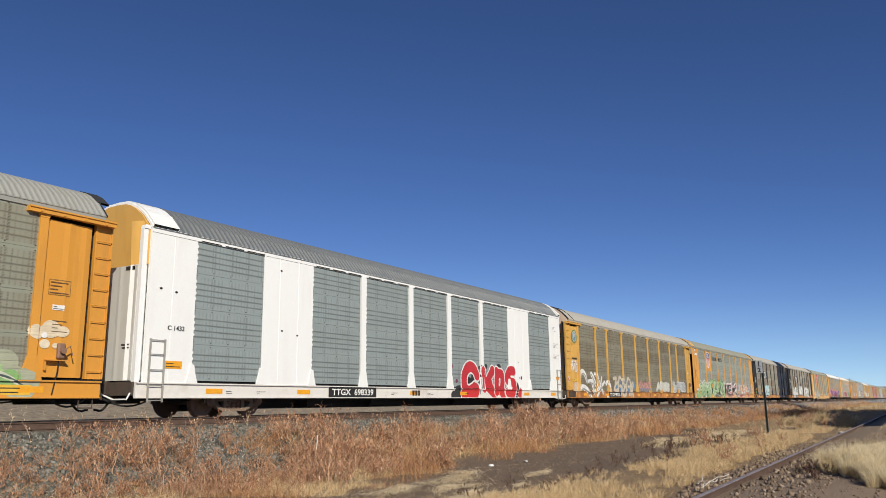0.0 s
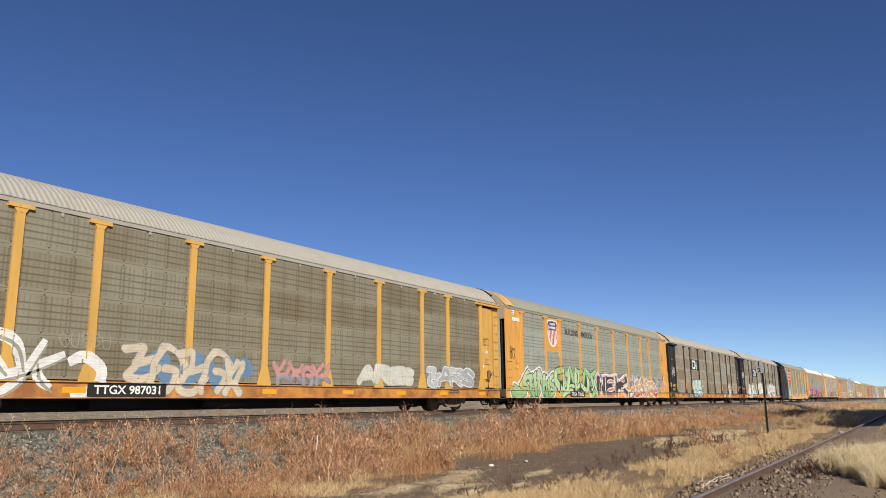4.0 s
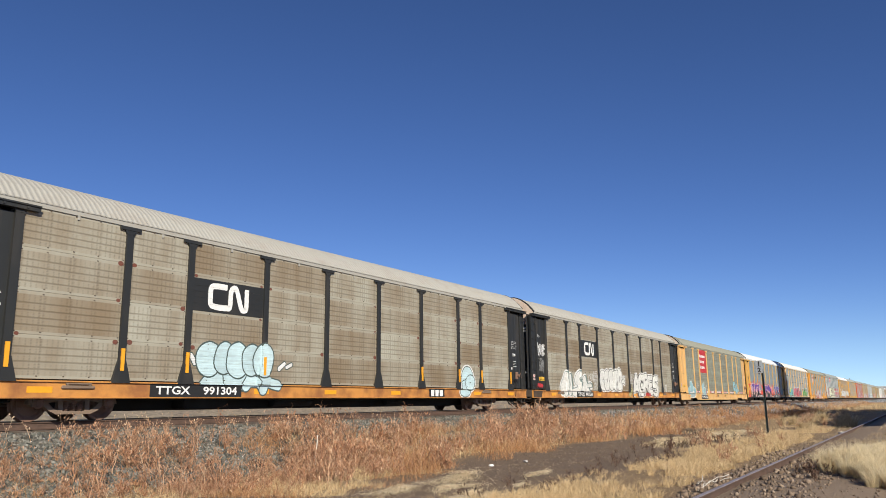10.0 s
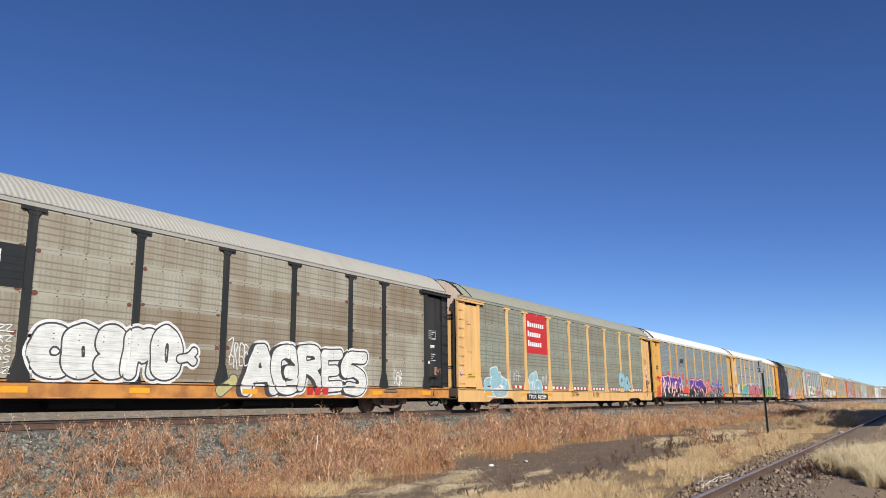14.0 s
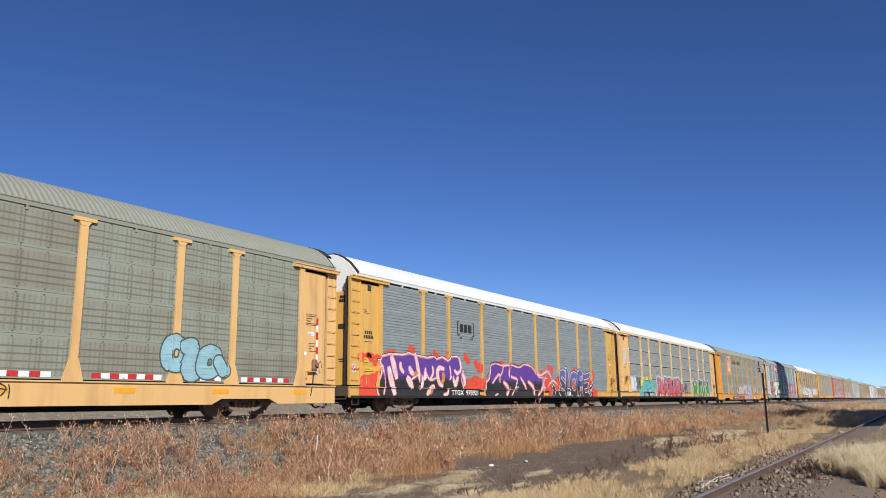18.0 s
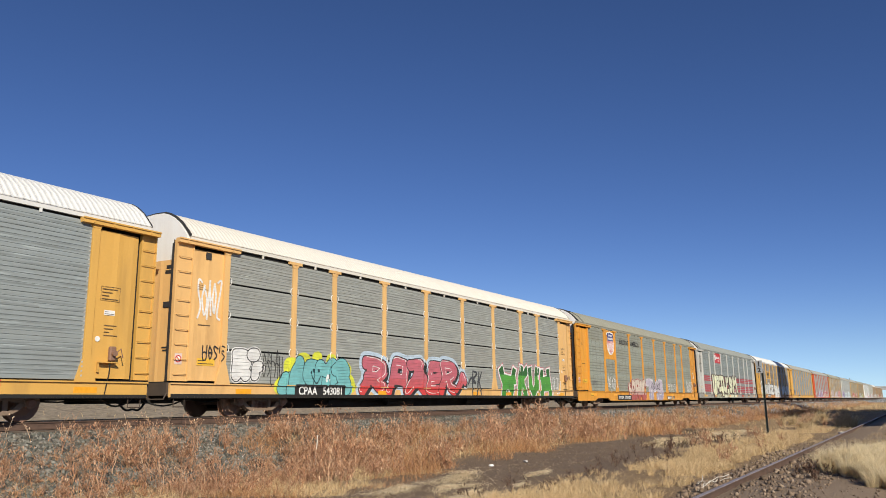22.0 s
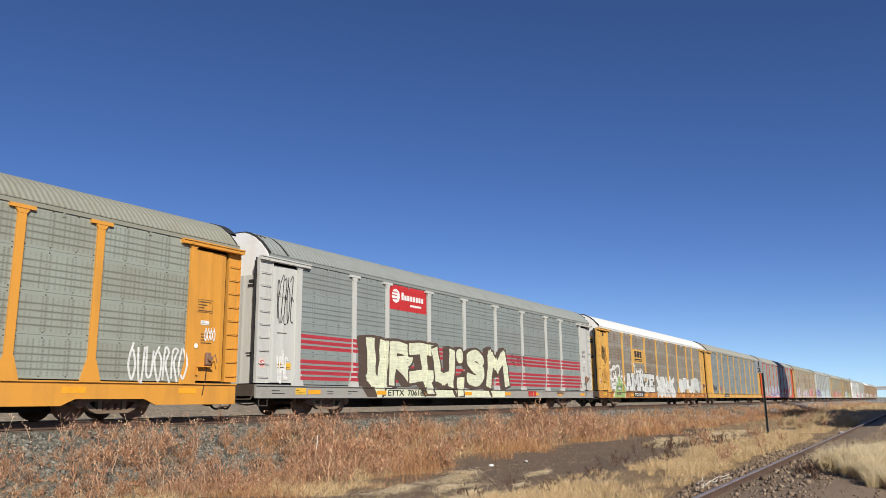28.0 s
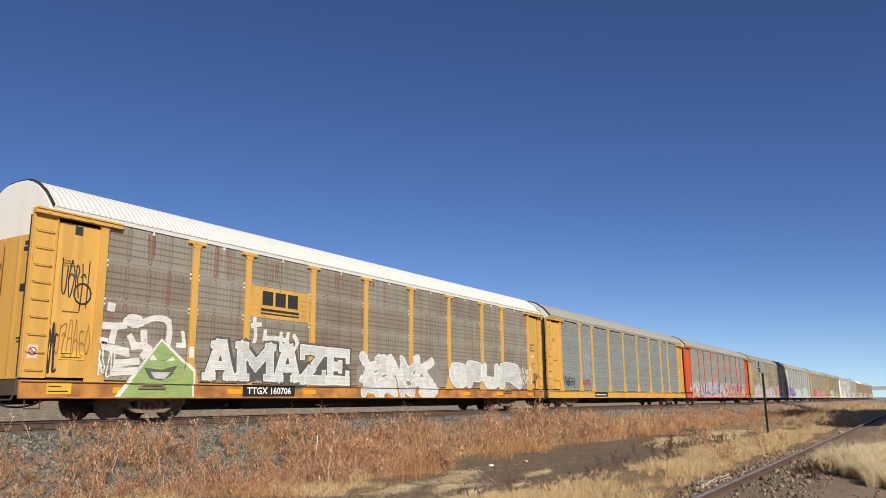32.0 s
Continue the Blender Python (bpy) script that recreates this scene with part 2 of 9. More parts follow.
def ground_mat():
    m, nt, b = base_mat("soil", 0.95)
    tc = nt.nodes.new("ShaderNodeTexCoord")
    sep = nt.nodes.new("ShaderNodeSeparateXYZ")
    nt.links.new(tc.outputs["Object"], sep.inputs[0])
    v = tc.outputs["Object"]
    n1, n2, n3 = noise_tex(nt, v, 0.35, 5.0), noise_tex(nt, v, 3.0, 5.0), noise_tex(nt, v, 24.0, 4.0, 0.65)
    vor = nd(nt, "ShaderNodeTexVoronoi", Scale=26.0)
    nt.links.new(v, vor.inputs["Vector"])
    y = mth(nt, "ADD", sep.outputs[1], mth(nt, "MULTIPLY", mth(nt, "SUBTRACT", n1, 0.5), 1.6))
    straw = mixed(nt, n2, (0.26, 0.17, 0.085), (0.42, 0.29, 0.145))
    straw = mixed(nt, span(nt, n3, 0.4, 0.62), straw, (0.17, 0.11, 0.065))
    dirt = mixed(nt, span(nt, n3, 0.35, 0.65), (0.10, 0.066, 0.043), (0.215, 0.15, 0.10))
    grav = nt.nodes.new("ShaderNodeValToRGB")
    for p, c in ((0.0, (0.022, 0.023, 0.022)), (0.5, (0.07, 0.073, 0.066)), (1.0, (0.16, 0.158, 0.14))):
        e = grav.color_ramp.elements.new(p)
        e.color = rgba(c)
    nt.links.new(vor.outputs["Color"], grav.inputs[0])
    road = mth(nt, "MULTIPLY", mth(nt, "MULTIPLY", span(nt, y, 5.6, 6.3), span(nt, y, 11.8, 10.8)), span(nt, sep.outputs[0], 46.0, 36.0))
    c = mixed(nt, mth(nt, "MULTIPLY", road, span(nt, n2, 0.25, 0.45, 0.55, 1.0)), straw, dirt)
    c = mixed(nt, span(nt, y, 12.6, 14.0), c, grav.outputs[0])
    far = mixed(nt, span(nt, n2, 0.3, 0.7), (0.17, 0.132, 0.09), (0.37, 0.305, 0.22))
    c = mixed(nt, span(nt, y, 21.0, 24.0), c, far)
    bed = mth(nt, "MULTIPLY", span(nt, sep.outputs[1], 0.2, 0.9), span(nt, sep.outputs[1], 3.7, 3.0))
    c = mixed(nt, mth(nt, "MULTIPLY", bed, 0.8), c, mixed(nt, n3, (0.14, 0.098, 0.068), (0.33, 0.245, 0.175)))
    nt.links.new(c, b.inputs["Base Color"])
    bump(nt, b, mth(nt, "ADD", n3, vor.outputs["Distance"]), 0.7, 0.03)
    return m


def steps(edges, sizes):
    out = [edges[0]]
    for lo, hi, s in zip(edges, edges[1:], sizes):
        out += list(np.linspace(lo, hi, max(1, int(round((hi - lo) / s))) + 1)[1:])
    return np.array(out)


def build_ground():
    xs = steps([-4000, -400, -60, -10, 60, 160, 500, 4500], [900, 60, 5, 0.35, 1.5, 12, 500])
    ys = steps([-4000, -300, -30, 0, 24, 50, 210, 900, 4500], [900, 40, 3, 0.3, 1.5, 12, 90, 600])
    gx, gy = np.meshgrid(xs, ys, indexing="ij")
    gz = ground_z(gx, gy)
    v = np.stack([gx, gy, gz], -1).reshape(-1, 3)
    i = np.arange(len(xs) * len(ys)).reshape(len(xs), len(ys))
    f = np.stack([i[:-1, :-1], i[1:, :-1], i[1:, 1:], i[:-1, 1:]], -1).reshape(-1, 4)
    ob = new("ground", raw_mesh("ground", v, f, ground_mat()))
    ob.data.polygons.foreach_set("use_smooth", [True] * len(ob.data.polygons))
    return tagged(ob, "dry prairie ground with straw litter, a dirt track and gravel", "ground", kind="structure")


ground = build_ground()


def rust_steel(name, col, shine, rough):
    m, nt, b = base_mat(name, rough, shine)
    f = noise_tex(nt, coords(nt, (0.5, 1, 1)), 9.0, 5.0)
    c = mixed(nt, span(nt, f, 0.3, 0.7), col, [x * 0.55 for x in col])
    nt.links.new(c, b.inputs["Base Color"])
    bump(nt, b, f, 0.2, 0.004)
    return m


RAIL_SIDE = rust_steel("rail_rust", (0.135, 0.083, 0.062), 0.15, 0.8)
RAIL_TOP = rust_steel("rail_head_steel", (0.32, 0.29, 0.28), 0.9, 0.35)
SIDING_TOP = rust_steel("siding_rail_head", (0.40, 0.33, 0.31), 0.3, 0.45)
TIE_WOOD = paint("tie_wood", (0.13, 0.10, 0.08), (0.05, 0.04, 0.035), 0.7, 0.9, streak=False)


def rail(name, y, top, x0, x1, side, head, label):
    """A flat-bottom rail of full section, 186 mm high."""
    pts = [(-0.076, -0.186), (0.076, -0.186), (0.076, -0.172), (0.014, -0.150), (0.010, -0.05), (0.036, -0.036), (0.037, -0.010), (0.026, 0.0), (-0.026, 0.0), (-0.037, -0.010), (-0.036, -0.036), (-0.010, -0.05), (-0.014, -0.150), (-0.076, -0.172)]
    bm = bmesh.new()
    rows = [[bm.verts.new((x, y + a, top + b)) for a, b in pts] for x in (x0, x1)]
    n = len(pts)
    for i in range(n):
        f = bm.faces.new((rows[0][i], rows[0][(i + 1) % n], rows[1][(i + 1) % n], rows[1][i]))
        f.material_index = 1 if i in (6, 7, 8) else 0
    bm.faces.new(rows[0]), bm.faces.new(rows[1][::-1])
    return tagged(new(name, finish(bm, name, [side, head])), label, "rail", kind="structure")


for off in (-0.755, 0.755):
    rail("rail", TRACK_Y + off, 0.0, -300, 1500, RAIL_SIDE, RAIL_TOP, "brown rusted steel rail with a polished head")
for off, x0 in ((-0.755, 34.0), (0.755, -60)):
    rail("siding_rail", SIDING_Y + off, -1.0, x0, 900, RAIL_SIDE, SIDING_TOP, "rusted steel rail of an unused siding in dry grass")


# ---------------------------------------------------------------- autorack cars
POSTS = (-12.15, -9.27, -7.27, -4.35, -1.47, 1.47, 4.35, 7.27, 9.27, 12.15)
Y0 = -1.50               # near side of a car
SILL0, SILL1, TOP = 0.55, 0.93, 4.86
STEEL_DARK = paint("underframe_black", (0.014, 0.013, 0.012), (0.035, 0.026, 0.02), 0.6, 0.85)
TRUCK_MAT = paint("truck_brown", (0.21, 0.148, 0.106), (0.09, 0.065, 0.05), 0.6, 0.8, streak=False)
WHEEL_MAT = paint("wheel_rust", (0.22, 0.125, 0.085), (0.05, 0.03, 0.025), 0.6, 0.7, streak=False)
END_DARK = paint("end_sill_dark", (0.075, 0.055, 0.042), (0.03, 0.024, 0.02), 0.6, 0.85, streak=False)
RUBBER = flat_mat("hose_rubber", (0.015, 0.015, 0.015), 0.7)
REFLECT = flat_mat("reflector_yellow", (0.80, 0.36, 0.02), 0.35)
LABEL_Y = flat_mat("placard_yellow", (0.75, 0.45, 0.05), 0.5)
INK = flat_mat("stencil_black", (0.03, 0.028, 0.026), 0.6)
CHALK = flat_mat("stencil_white", (0.78, 0.78, 0.76), 0.6)
TAR = flat_mat("flap_gap_black", (0.03, 0.03, 0.032), 0.8)


BOLT = flat_mat("bolt_rust", (0.07, 0.045, 0.035), 0.8)


GROOVES = (0.205, 0.37, 0.535, 0.70)   # on a punched sheet, above its foot
RIBS = 9                               # of a close-ribbed sheet


def sheet_builder(w, h, depth):
    """A sheet, w wide and h high, with its lower corner at the origin. A deep one is close-ribbed;
    a shallow one is flat, with four level grooves and rows of bolts along foot and head."""
    punched = depth < 0.01

    def build(bm):
        prof = [(0.0, 0.0), (0.004, -depth)]
        if punched:
            for z in GROOVES:
                prof += [(z - 0.03, -depth), (z - 0.012, 0.003), (z + 0.004, 0.003), (z + 0.03, -depth)]
            prof += [(h - 0.004, -depth), (h, 0.0)]
        else:
            p = h / RIBS
            for i in range(RIBS):
                z = i * p
                prof += [(z + 0.78 * p, -depth), (z + 0.84 * p, 0.0), (z + 0.94 * p, 0.0), (z + 1.0 * p, -depth if i < RIBS - 1 else 0.0)]
        a = [bm.verts.new((0, y, z)) for z, y in prof]
        b = [bm.verts.new((w, y, z)) for z, y in prof]
        for i in range(len(prof) - 1):
            bm.faces.new((a[i], b[i], b[i + 1], a[i + 1]))
        c = [bm.verts.new((x, 0.03, z)) for x, z in ((0, prof[0][0]), (w, prof[0][0]), (w, h), (0, h))]
        bm.faces.new(c[::-1])
        bm.faces.new((a[0], c[0], c[1], b[0])), bm.faces.new((b[-1], c[2], c[3], a[-1]))
        if punched:
            for x in [0.04] + [0.645 * k for k in range(1, int(w / 0.645) + 1) if 0.645 * k < w - 0.15] + [w - 0.04]:
                for z in (0.06, h - 0.06):
                    box(bm, x - 0.018, x + 0.018, -depth - 0.01, -depth, z - 0.011, z + 0.011, 1)
    return build


def post_builder(wide=0.2, foot=True, cap=True):
    def build(bm):
        h = wide / 2
        box(bm, -h, h, Y0 - 0.055, Y0 + 0.03, SILL1, TOP - 0.1 if cap else 4.885)
        if cap:
            prism(bm, [(-0.30, TOP - 0.09), (0.30, TOP - 0.09), (0.30, TOP), (-0.30, TOP)], Y0 - 0.075, Y0 + 0.0)
            prism(bm, [(-h, TOP - 0.2), (h, TOP - 0.2), (0.17, TOP - 0.09), (-0.17, TOP - 0.09)], Y0 - 0.062, Y0 + 0.0)
        if foot:
            prism(bm, [(-0.27, SILL1 - 0.03), (0.27, SILL1 - 0.03), (0.2, SILL1 + 0.22), (h + 0.01, SILL1 + 0.52), (-h - 0.01, SILL1 + 0.52), (-0.2, SILL1 + 0.22)], Y0 - 0.068, Y0 + 0.0)
    return build


def roof_builder(x0, x1, prof, pitch=0.155, depth=0.010):
    def build(bm):
        n = int(round((x1 - x0) / pitch))
        xs = []
        for i in range(n):
            a = x0 + (x1 - x0) * i / n
            q = (x1 - x0) / n
            xs += [(a, 0), (a + 0.28 * q, 0.1), (a + 0.5 * q, 1), (a + 0.78 * q, 0.9)]
        xs.append((x1, 0))
        rows = []
        for x, k in xs:
            rows.append([bm.verts.new((x, y * (1 + 0.02 * k * (abs(y) > 0.3)), z + depth * k * (0.35 if abs(y) > 1.4 else 1))) for y, z in prof])
        for a, b in zip(rows, rows[1:]):
            for i in range(len(prof) - 1):
                bm.faces.new((a[i], b[i], b[i + 1], a[i + 1]))
    return build


ROOF_HALF = [(-1.53, 4.99), (-1.43, 5.11), (-1.17, 5.39), (-0.86, 5.62), (-0.62, 5.735), (-0.42, 5.795), (0.0, 5.815)]
ROOF = ROOF_HALF + [(-y, z) for y, z in ROOF_HALF[-2::-1]]


def cap_builder(x0, x1, grow=0.03, trim=0):
    """A plain hood over the end of the roof; trim leaves out the lowest strips."""
    prof = ROOF[trim:len(ROOF) - trim]

    def build(bm):
        rows = [[bm.verts.new((x, y * (1 + grow / 1.5), z + grow)) for y, z in prof] for x in (x0, x1)]
        low = [[bm.verts.new((x, y, z - 0.02)) for y, z in prof] for x in (x0, x1)]
        n = len(prof)
        for i in range(n - 1):
            bm.faces.new((rows[0][i], rows[1][i], rows[1][i + 1], rows[0][i + 1]))
            bm.faces.new((low[0][i + 1], low[1][i + 1], low[1][i], low[0][i]))
            bm.faces.new((low[0][i], rows[0][i], rows[0][i + 1], low[0][i + 1]))
            bm.faces.new((low[1][i + 1], rows[1][i + 1], rows[1][i], low[1][i]))
    return build


def build_truck(car, x, keyed):
    """A two-axle truck: side frames, bolster, spring group, two wheel sets."""
    t = new("truck")
    t.parent = car
    t.location = (x, 0, 0)
    for s in (-1, 1):
        def frame_side(bm, s=s):
            y0, y1 = (s * 1.08 - 0.08, s * 1.08 + 0.08)
            prism(bm, [(-1.14, 0.40), (-1.0, 0.36), (-0.78, 0.40), (-0.40, 0.47), (0.40, 0.47), (0.78, 0.40), (1.0, 0.36), (1.14, 0.40), (1.12, 0.50), (0.82, 0.54), (0.42, 0.60), (-0.42, 0.60), (-0.82, 0.54), (-1.12, 0.50)], y0, y1)
            prism(bm, [(-0.80, 0.40), (-0.62, 0.24), (-0.44, 0.16), (0.44, 0.16), (0.62, 0.24), (0.80, 0.40), (0.68, 0.45), (0.52, 0.30), (0.38, 0.235), (-0.38, 0.235), (-0.52, 0.30), (-0.68, 0.45)], y0, y1)
            for k in (-1, 1):
                box(bm, k * 0.34 - 0.06, k * 0.34 + 0.06, y0 + 0.012, y1 - 0.012, 0.19, 0.55)
                box(bm, k * 0.9 - 0.15, k * 0.9 + 0.15, y0 - 0.03, y1 + 0.03, 0.34, 0.54)
        shared("frame%d" % s, frame_side, "side_frame", TRUCK_MAT, t)

        def spring(bm, s=s):
            pipe(bm, [(0.062 * math.cos(i * math.pi / 4), s * 1.09 + 0.062 * math.sin(i * math.pi / 4), 0.235 + 0.235 * i / 40) for i in range(41)], 0.022, 5)
        for k in (-0.18, 0.0, 0.18):
            shared("spring%d" % s, spring, "spring", WHEEL_MAT, t, (k, 0, 0))

        def cap_end(bm, s=s):
            disc_stack(bm, [(0.13, 1.13), (0.13, 1.2), (0.08, 1.24)] if s > 0 else [(0.08, -1.24), (0.13, -1.2), (0.13, -1.13)], 12)
        for k in (-0.9, 0.9):
            shared("bearing%d" % s, cap_end, "bearing_cap", WHEEL_MAT, t, (k, 0, 0.42))

    def bolster(bm):
        soft_box(bm, -0.22, 0.22, -1.15, 1.15, 0.42, 0.62, 0.03)
    shared("bolster", bolster, "bolster", TRUCK_MAT, t)

    # dark backing added for the truck's shaded openings, in place of brake rigging
    def brake_beam(bm):
        box(bm, -0.46, 0.46, -0.92, 0.92, 0.24, 0.44)
        for k in (-1, 1):
            prism(bm, [(k * 0.46, 0.26), (k * 0.50, 0.26), (k * 0.50, 0.56), (k * 0.46, 0.56)][::k], -0.95, 0.95)
    shared("brake_beam", brake_beam, "brake_beam", STEEL_DARK, t)

    def wheelset(bm):
        for s in (-1, 1):
            y = s * 0.755
            rings = [(0.10, y - s * -0.0 + s * 0.075), (0.30, y + s * 0.03), (0.36, y + s * 0.065), (0.42, y + s * 0.065), (0.42, y - s * 0.05), (0.445, y - s * 0.075), (0.36, y - s * 0.075), (0.12, y - s * 0.05)]
            if s > 0:
                rings = rings[::-1]
            disc_stack(bm, rings, 24)
            for i in range(3):
                a = 2 * math.pi * i / 3
                rod(bm, (0.22 * math.cos(a), y + s * 0.03, 0.22 * math.sin(a)), (0.22 * math.cos(a), y + s * 0.062, 0.22 * math.sin(a)), 0.035, 6)
        rod(bm, (0, -1.1, 0), (0, 1.1, 0), 0.075, 10)
    for k in (-0.9, 0.9):
        w = shared("wheelset", wheelset, "wheelset", WHEEL_MAT, t, (k, 0, 0.42))
        if keyed:
            WHEELS.append(w)


WHEELS = []
TRAIN = []


def build_car(cfg):
    """One autorack car; its origin is on the rail tops under its middle."""
    car = new("autorack_car")
    tagged(car, cfg["label"], "railway car", "cars of the train")
    body, panel, roof = cfg["body"], cfg["panel"], cfg["roof"]
    sill = cfg.get("sill", body)
    endm = cfg.get("end", body)
    topm = cfg.get("end_top", paint("end_white", (0.72, 0.71, 0.68), (0.30, 0.20, 0.12), 0.4))
    near = cfg["near"]
    # E: where sills and posts end; R: where the roof ends
    E, R, RL = (13.97, 13.74, 13.53) if cfg.get("doors", True) else (13.97, 13.86, 13.86)
    if cfg.get("style") == "modern":
        E, R, RL = 13.42, 13.36, 13.68
    EL = 13.92 if cfg.get("style") == "modern" else E

    # underframe
    def frame_low(bm):
        prism(bm, [(-13.6, 0.5), (-9.5, 0.46), (-9.0, 0.21), (9.0, 0.21), (9.5, 0.46), (13.6, 0.5), (13.6, 0.9), (-13.6, 0.9)], -0.42, 0.42)
        for x in np.arange(-12.5, 12.6, 2.5):
            box(bm, x - 0.05, x + 0.05, -1.4, 1.4, 0.58, 0.86)
        box(bm, -6.8, -5.2, -0.95, -0.45, 0.26, 0.52)
        rod(bm, (-3.2, -0.75, 0.42), (-1.4, -0.75, 0.42), 0.15, 10)
        rod(bm, (3.0, -0.7, 0.40), (4.3, -0.7, 0.40), 0.12, 10)
        pipe(bm, [(-8, -0.9, 0.5), (8, -0.9, 0.5)], 0.02)
    shared("underframe", frame_low, "underframe", STEEL_DARK, car)

    def deck(bm):
        box(bm, -13.85, 13.85, -1.4, 1.4, 0.9, 0.96)
    shared("deck", deck, "deck", STEEL_DARK, car)

    # side sills
    def sill_near(bm):
        if cfg.get("deep"):
            prism(bm, [(-EL + 0.05, 0.36), (-11.2, 0.36), (-10.85, 0.51), (-8.95, 0.51), (-8.6, 0.35), (8.6, 0.35), (8.95, 0.51), (10.85, 0.51), (11.2, 0.36), (E - 0.05, 0.36), (E - 0.05, SILL1 - 0.035), (-EL + 0.05, SILL1 - 0.035)], Y0 - 0.01, Y0 + 0.05)
        else:
            box(bm, -EL + 0.05, E - 0.05, Y0 - 0.01, Y0 + 0.05, SILL0, SILL1 - 0.035)

    def sill_flange(bm):
        box(bm, -EL + 0.05, E - 0.05, Y0 - 0.06, Y0 + 0.05, SILL1 - 0.035, SILL1)

    def sill_lip(bm):
        box(bm, -EL + 0.05, E - 0.05, Y0 - 0.05, Y0 + 0.05, SILL0 - 0.025, SILL0)

    def sill_far(bm):
        box(bm, -EL + 0.05, E - 0.05, -Y0 - 0.05, -Y0, SILL0, SILL1)
    shared("sill_near%.2f%s" % (E, cfg.get("deep")), sill_near, "side_sill", sill, car)
    shared("sill_flange%.2f" % E, sill_flange, "sill_flange", sill, car)
    if not cfg.get("deep"):
        shared("sill_lip%.2f" % E, sill_lip, "sill_lip", cfg.get("lip", sill), car)
    shared("sill_far%.2f" % E, sill_far, "side_sill", sill, car)

    # far wall and top rails
    def wall_far(bm):
        box(bm, -RL + 0.05, R - 0.05, -Y0 - 0.06, -Y0 - 0.01, SILL1, 5.0)
    shared("wall_far%.2f" % E, wall_far, "side_wall", panel, car)

    def rail_top(bm):
        box(bm, -RL + 0.02, R - 0.02, Y0 - 0.035, Y0 + 0.05, TOP + 0.012, 5.0)
        box(bm, -RL + 0.02, R - 0.02, Y0 - 0.05, Y0 + 0.05, 4.98, 5.01)
    shared("rail_top%.2f" % E, rail_top, "top_rail", roof, car)

    # roof
    hood = cfg.get("hood")
    bold = cfg.get("bold", 0.010)
    shared("roof%.2f%s%.3f" % (E, bool(hood), bold), roof_builder(-RL + (0.1 if hood else 0.0), R - (0.1 if hood else 0.0), [(y, 4.99 + (z - 4.99) * 1.06) for y, z in ROOF] if cfg.get("style") else ROOF, 0.155 if bold < 0.02 else 0.19, bold), "roof", roof, car)
    if hood:
        shared("cap_a%.2f" % E, cap_builder(-RL, -RL + 0.82, 0.03 + bold), "roof_hood", hood, car)
        shared("cap_b%.2f" % E, cap_builder(R - (0.3 if cfg.get("style") else 0.82), R, 0.03 + bold), "roof_hood", hood, car)
    if cfg.get("flap"):
        shared("seam%.2f" % E, cap_builder(-RL + 0.80, -RL + 0.82, 0.03), "roof_seam", TAR, car)
        shared("flap_a%.2f" % E, cap_builder(-RL + 0.02, -RL + 0.5, 0.03, 3), "roof_flap", TAR, car)
        shared("flap_b%.2f" % E, cap_builder(R - 0.06, R + 0.26, 0.03, 2), "roof_flap", TAR, car)
    lip = hood if hood else TAR
    shared("lip_a%.2f" % E, cap_builder(-RL - 0.02, -RL + 0.012, 0.04), "roof_lip", TAR if not cfg.get("style") else lip, car)
    shared("lip_b%.2f" % E, cap_builder(R - 0.012, R + 0.012, 0.022), "roof_lip", lip, car)

    # ends: gable, two leaves, ladder bars
    for s in (-1, 1):
        def gable(bm, s=s):
            pts = [(y, z) for y, z in ROOF]
            zc = cfg.get("gable_z", 4.35)
            yw = 1.46 if s < 0 else 1.36
            ring = [(yw, zc), (yw, 5.0)] + [(y * 0.97, z - 0.01) for y, z in pts[::-1][1:-1]] + [(-yw, 5.0), (-yw, zc)]
            a = [bm.verts.new((s * ((R if s > 0 else RL) + 0.06), y, z)) for y, z in ring]
            b = [bm.verts.new((s * ((R if s > 0 else RL) - 0.02), y, z)) for y, z in ring]
            bm.faces.new(a), bm.faces.new(b[::-1])
            for i in range(len(ring)):
                bm.faces.new((a[(i + 1) % len(ring)], a[i], b[i], b[(i + 1) % len(ring)]))
        shared("gable%d_%.2f_%s" % (s, E, cfg.get("gable_z", 4.35)), gable, "end_gable", topm, car)
        for k in (-1, 1):
            def leaf(bm, s=s, k=k):
                ys = np.linspace(0.02, 1.22, 13)
                zt = cfg.get("gable_z", 4.35) - 0.01
                cols = []
                for j, y in enumerate(ys):
                    bulge = 0.08 * math.cos(y / 1.5 * math.pi / 2) + (0.012 if j == 6 else 0.0)
                    cols.append([bm.verts.new((s * ((R if s > 0 else RL) + 0.14 + bulge), k * y, z)) for z in (0.98, 2.4, 2.43, zt)])
                for a, b in zip(cols, cols[1:]):
                    for i in range(3):
                        bm.faces.new((a[i], b[i], b[i + 1], a[i + 1]))
                back = [bm.verts.new((s * ((R if s > 0 else RL) + 0.08), k * y, z)) for y, z in ((0.02, 0.98), (1.22, 0.98), (1.22, zt), (0.02, zt))]
                bm.faces.new(back)
                bm.faces.new((cols[-1][0], cols[-1][3], back[2], back[1]))
            shared("leaf%d%d_%.2f_%s" % (s, k, E, cfg.get("gable_z", 4.35)), leaf, "end_door", endm, car)

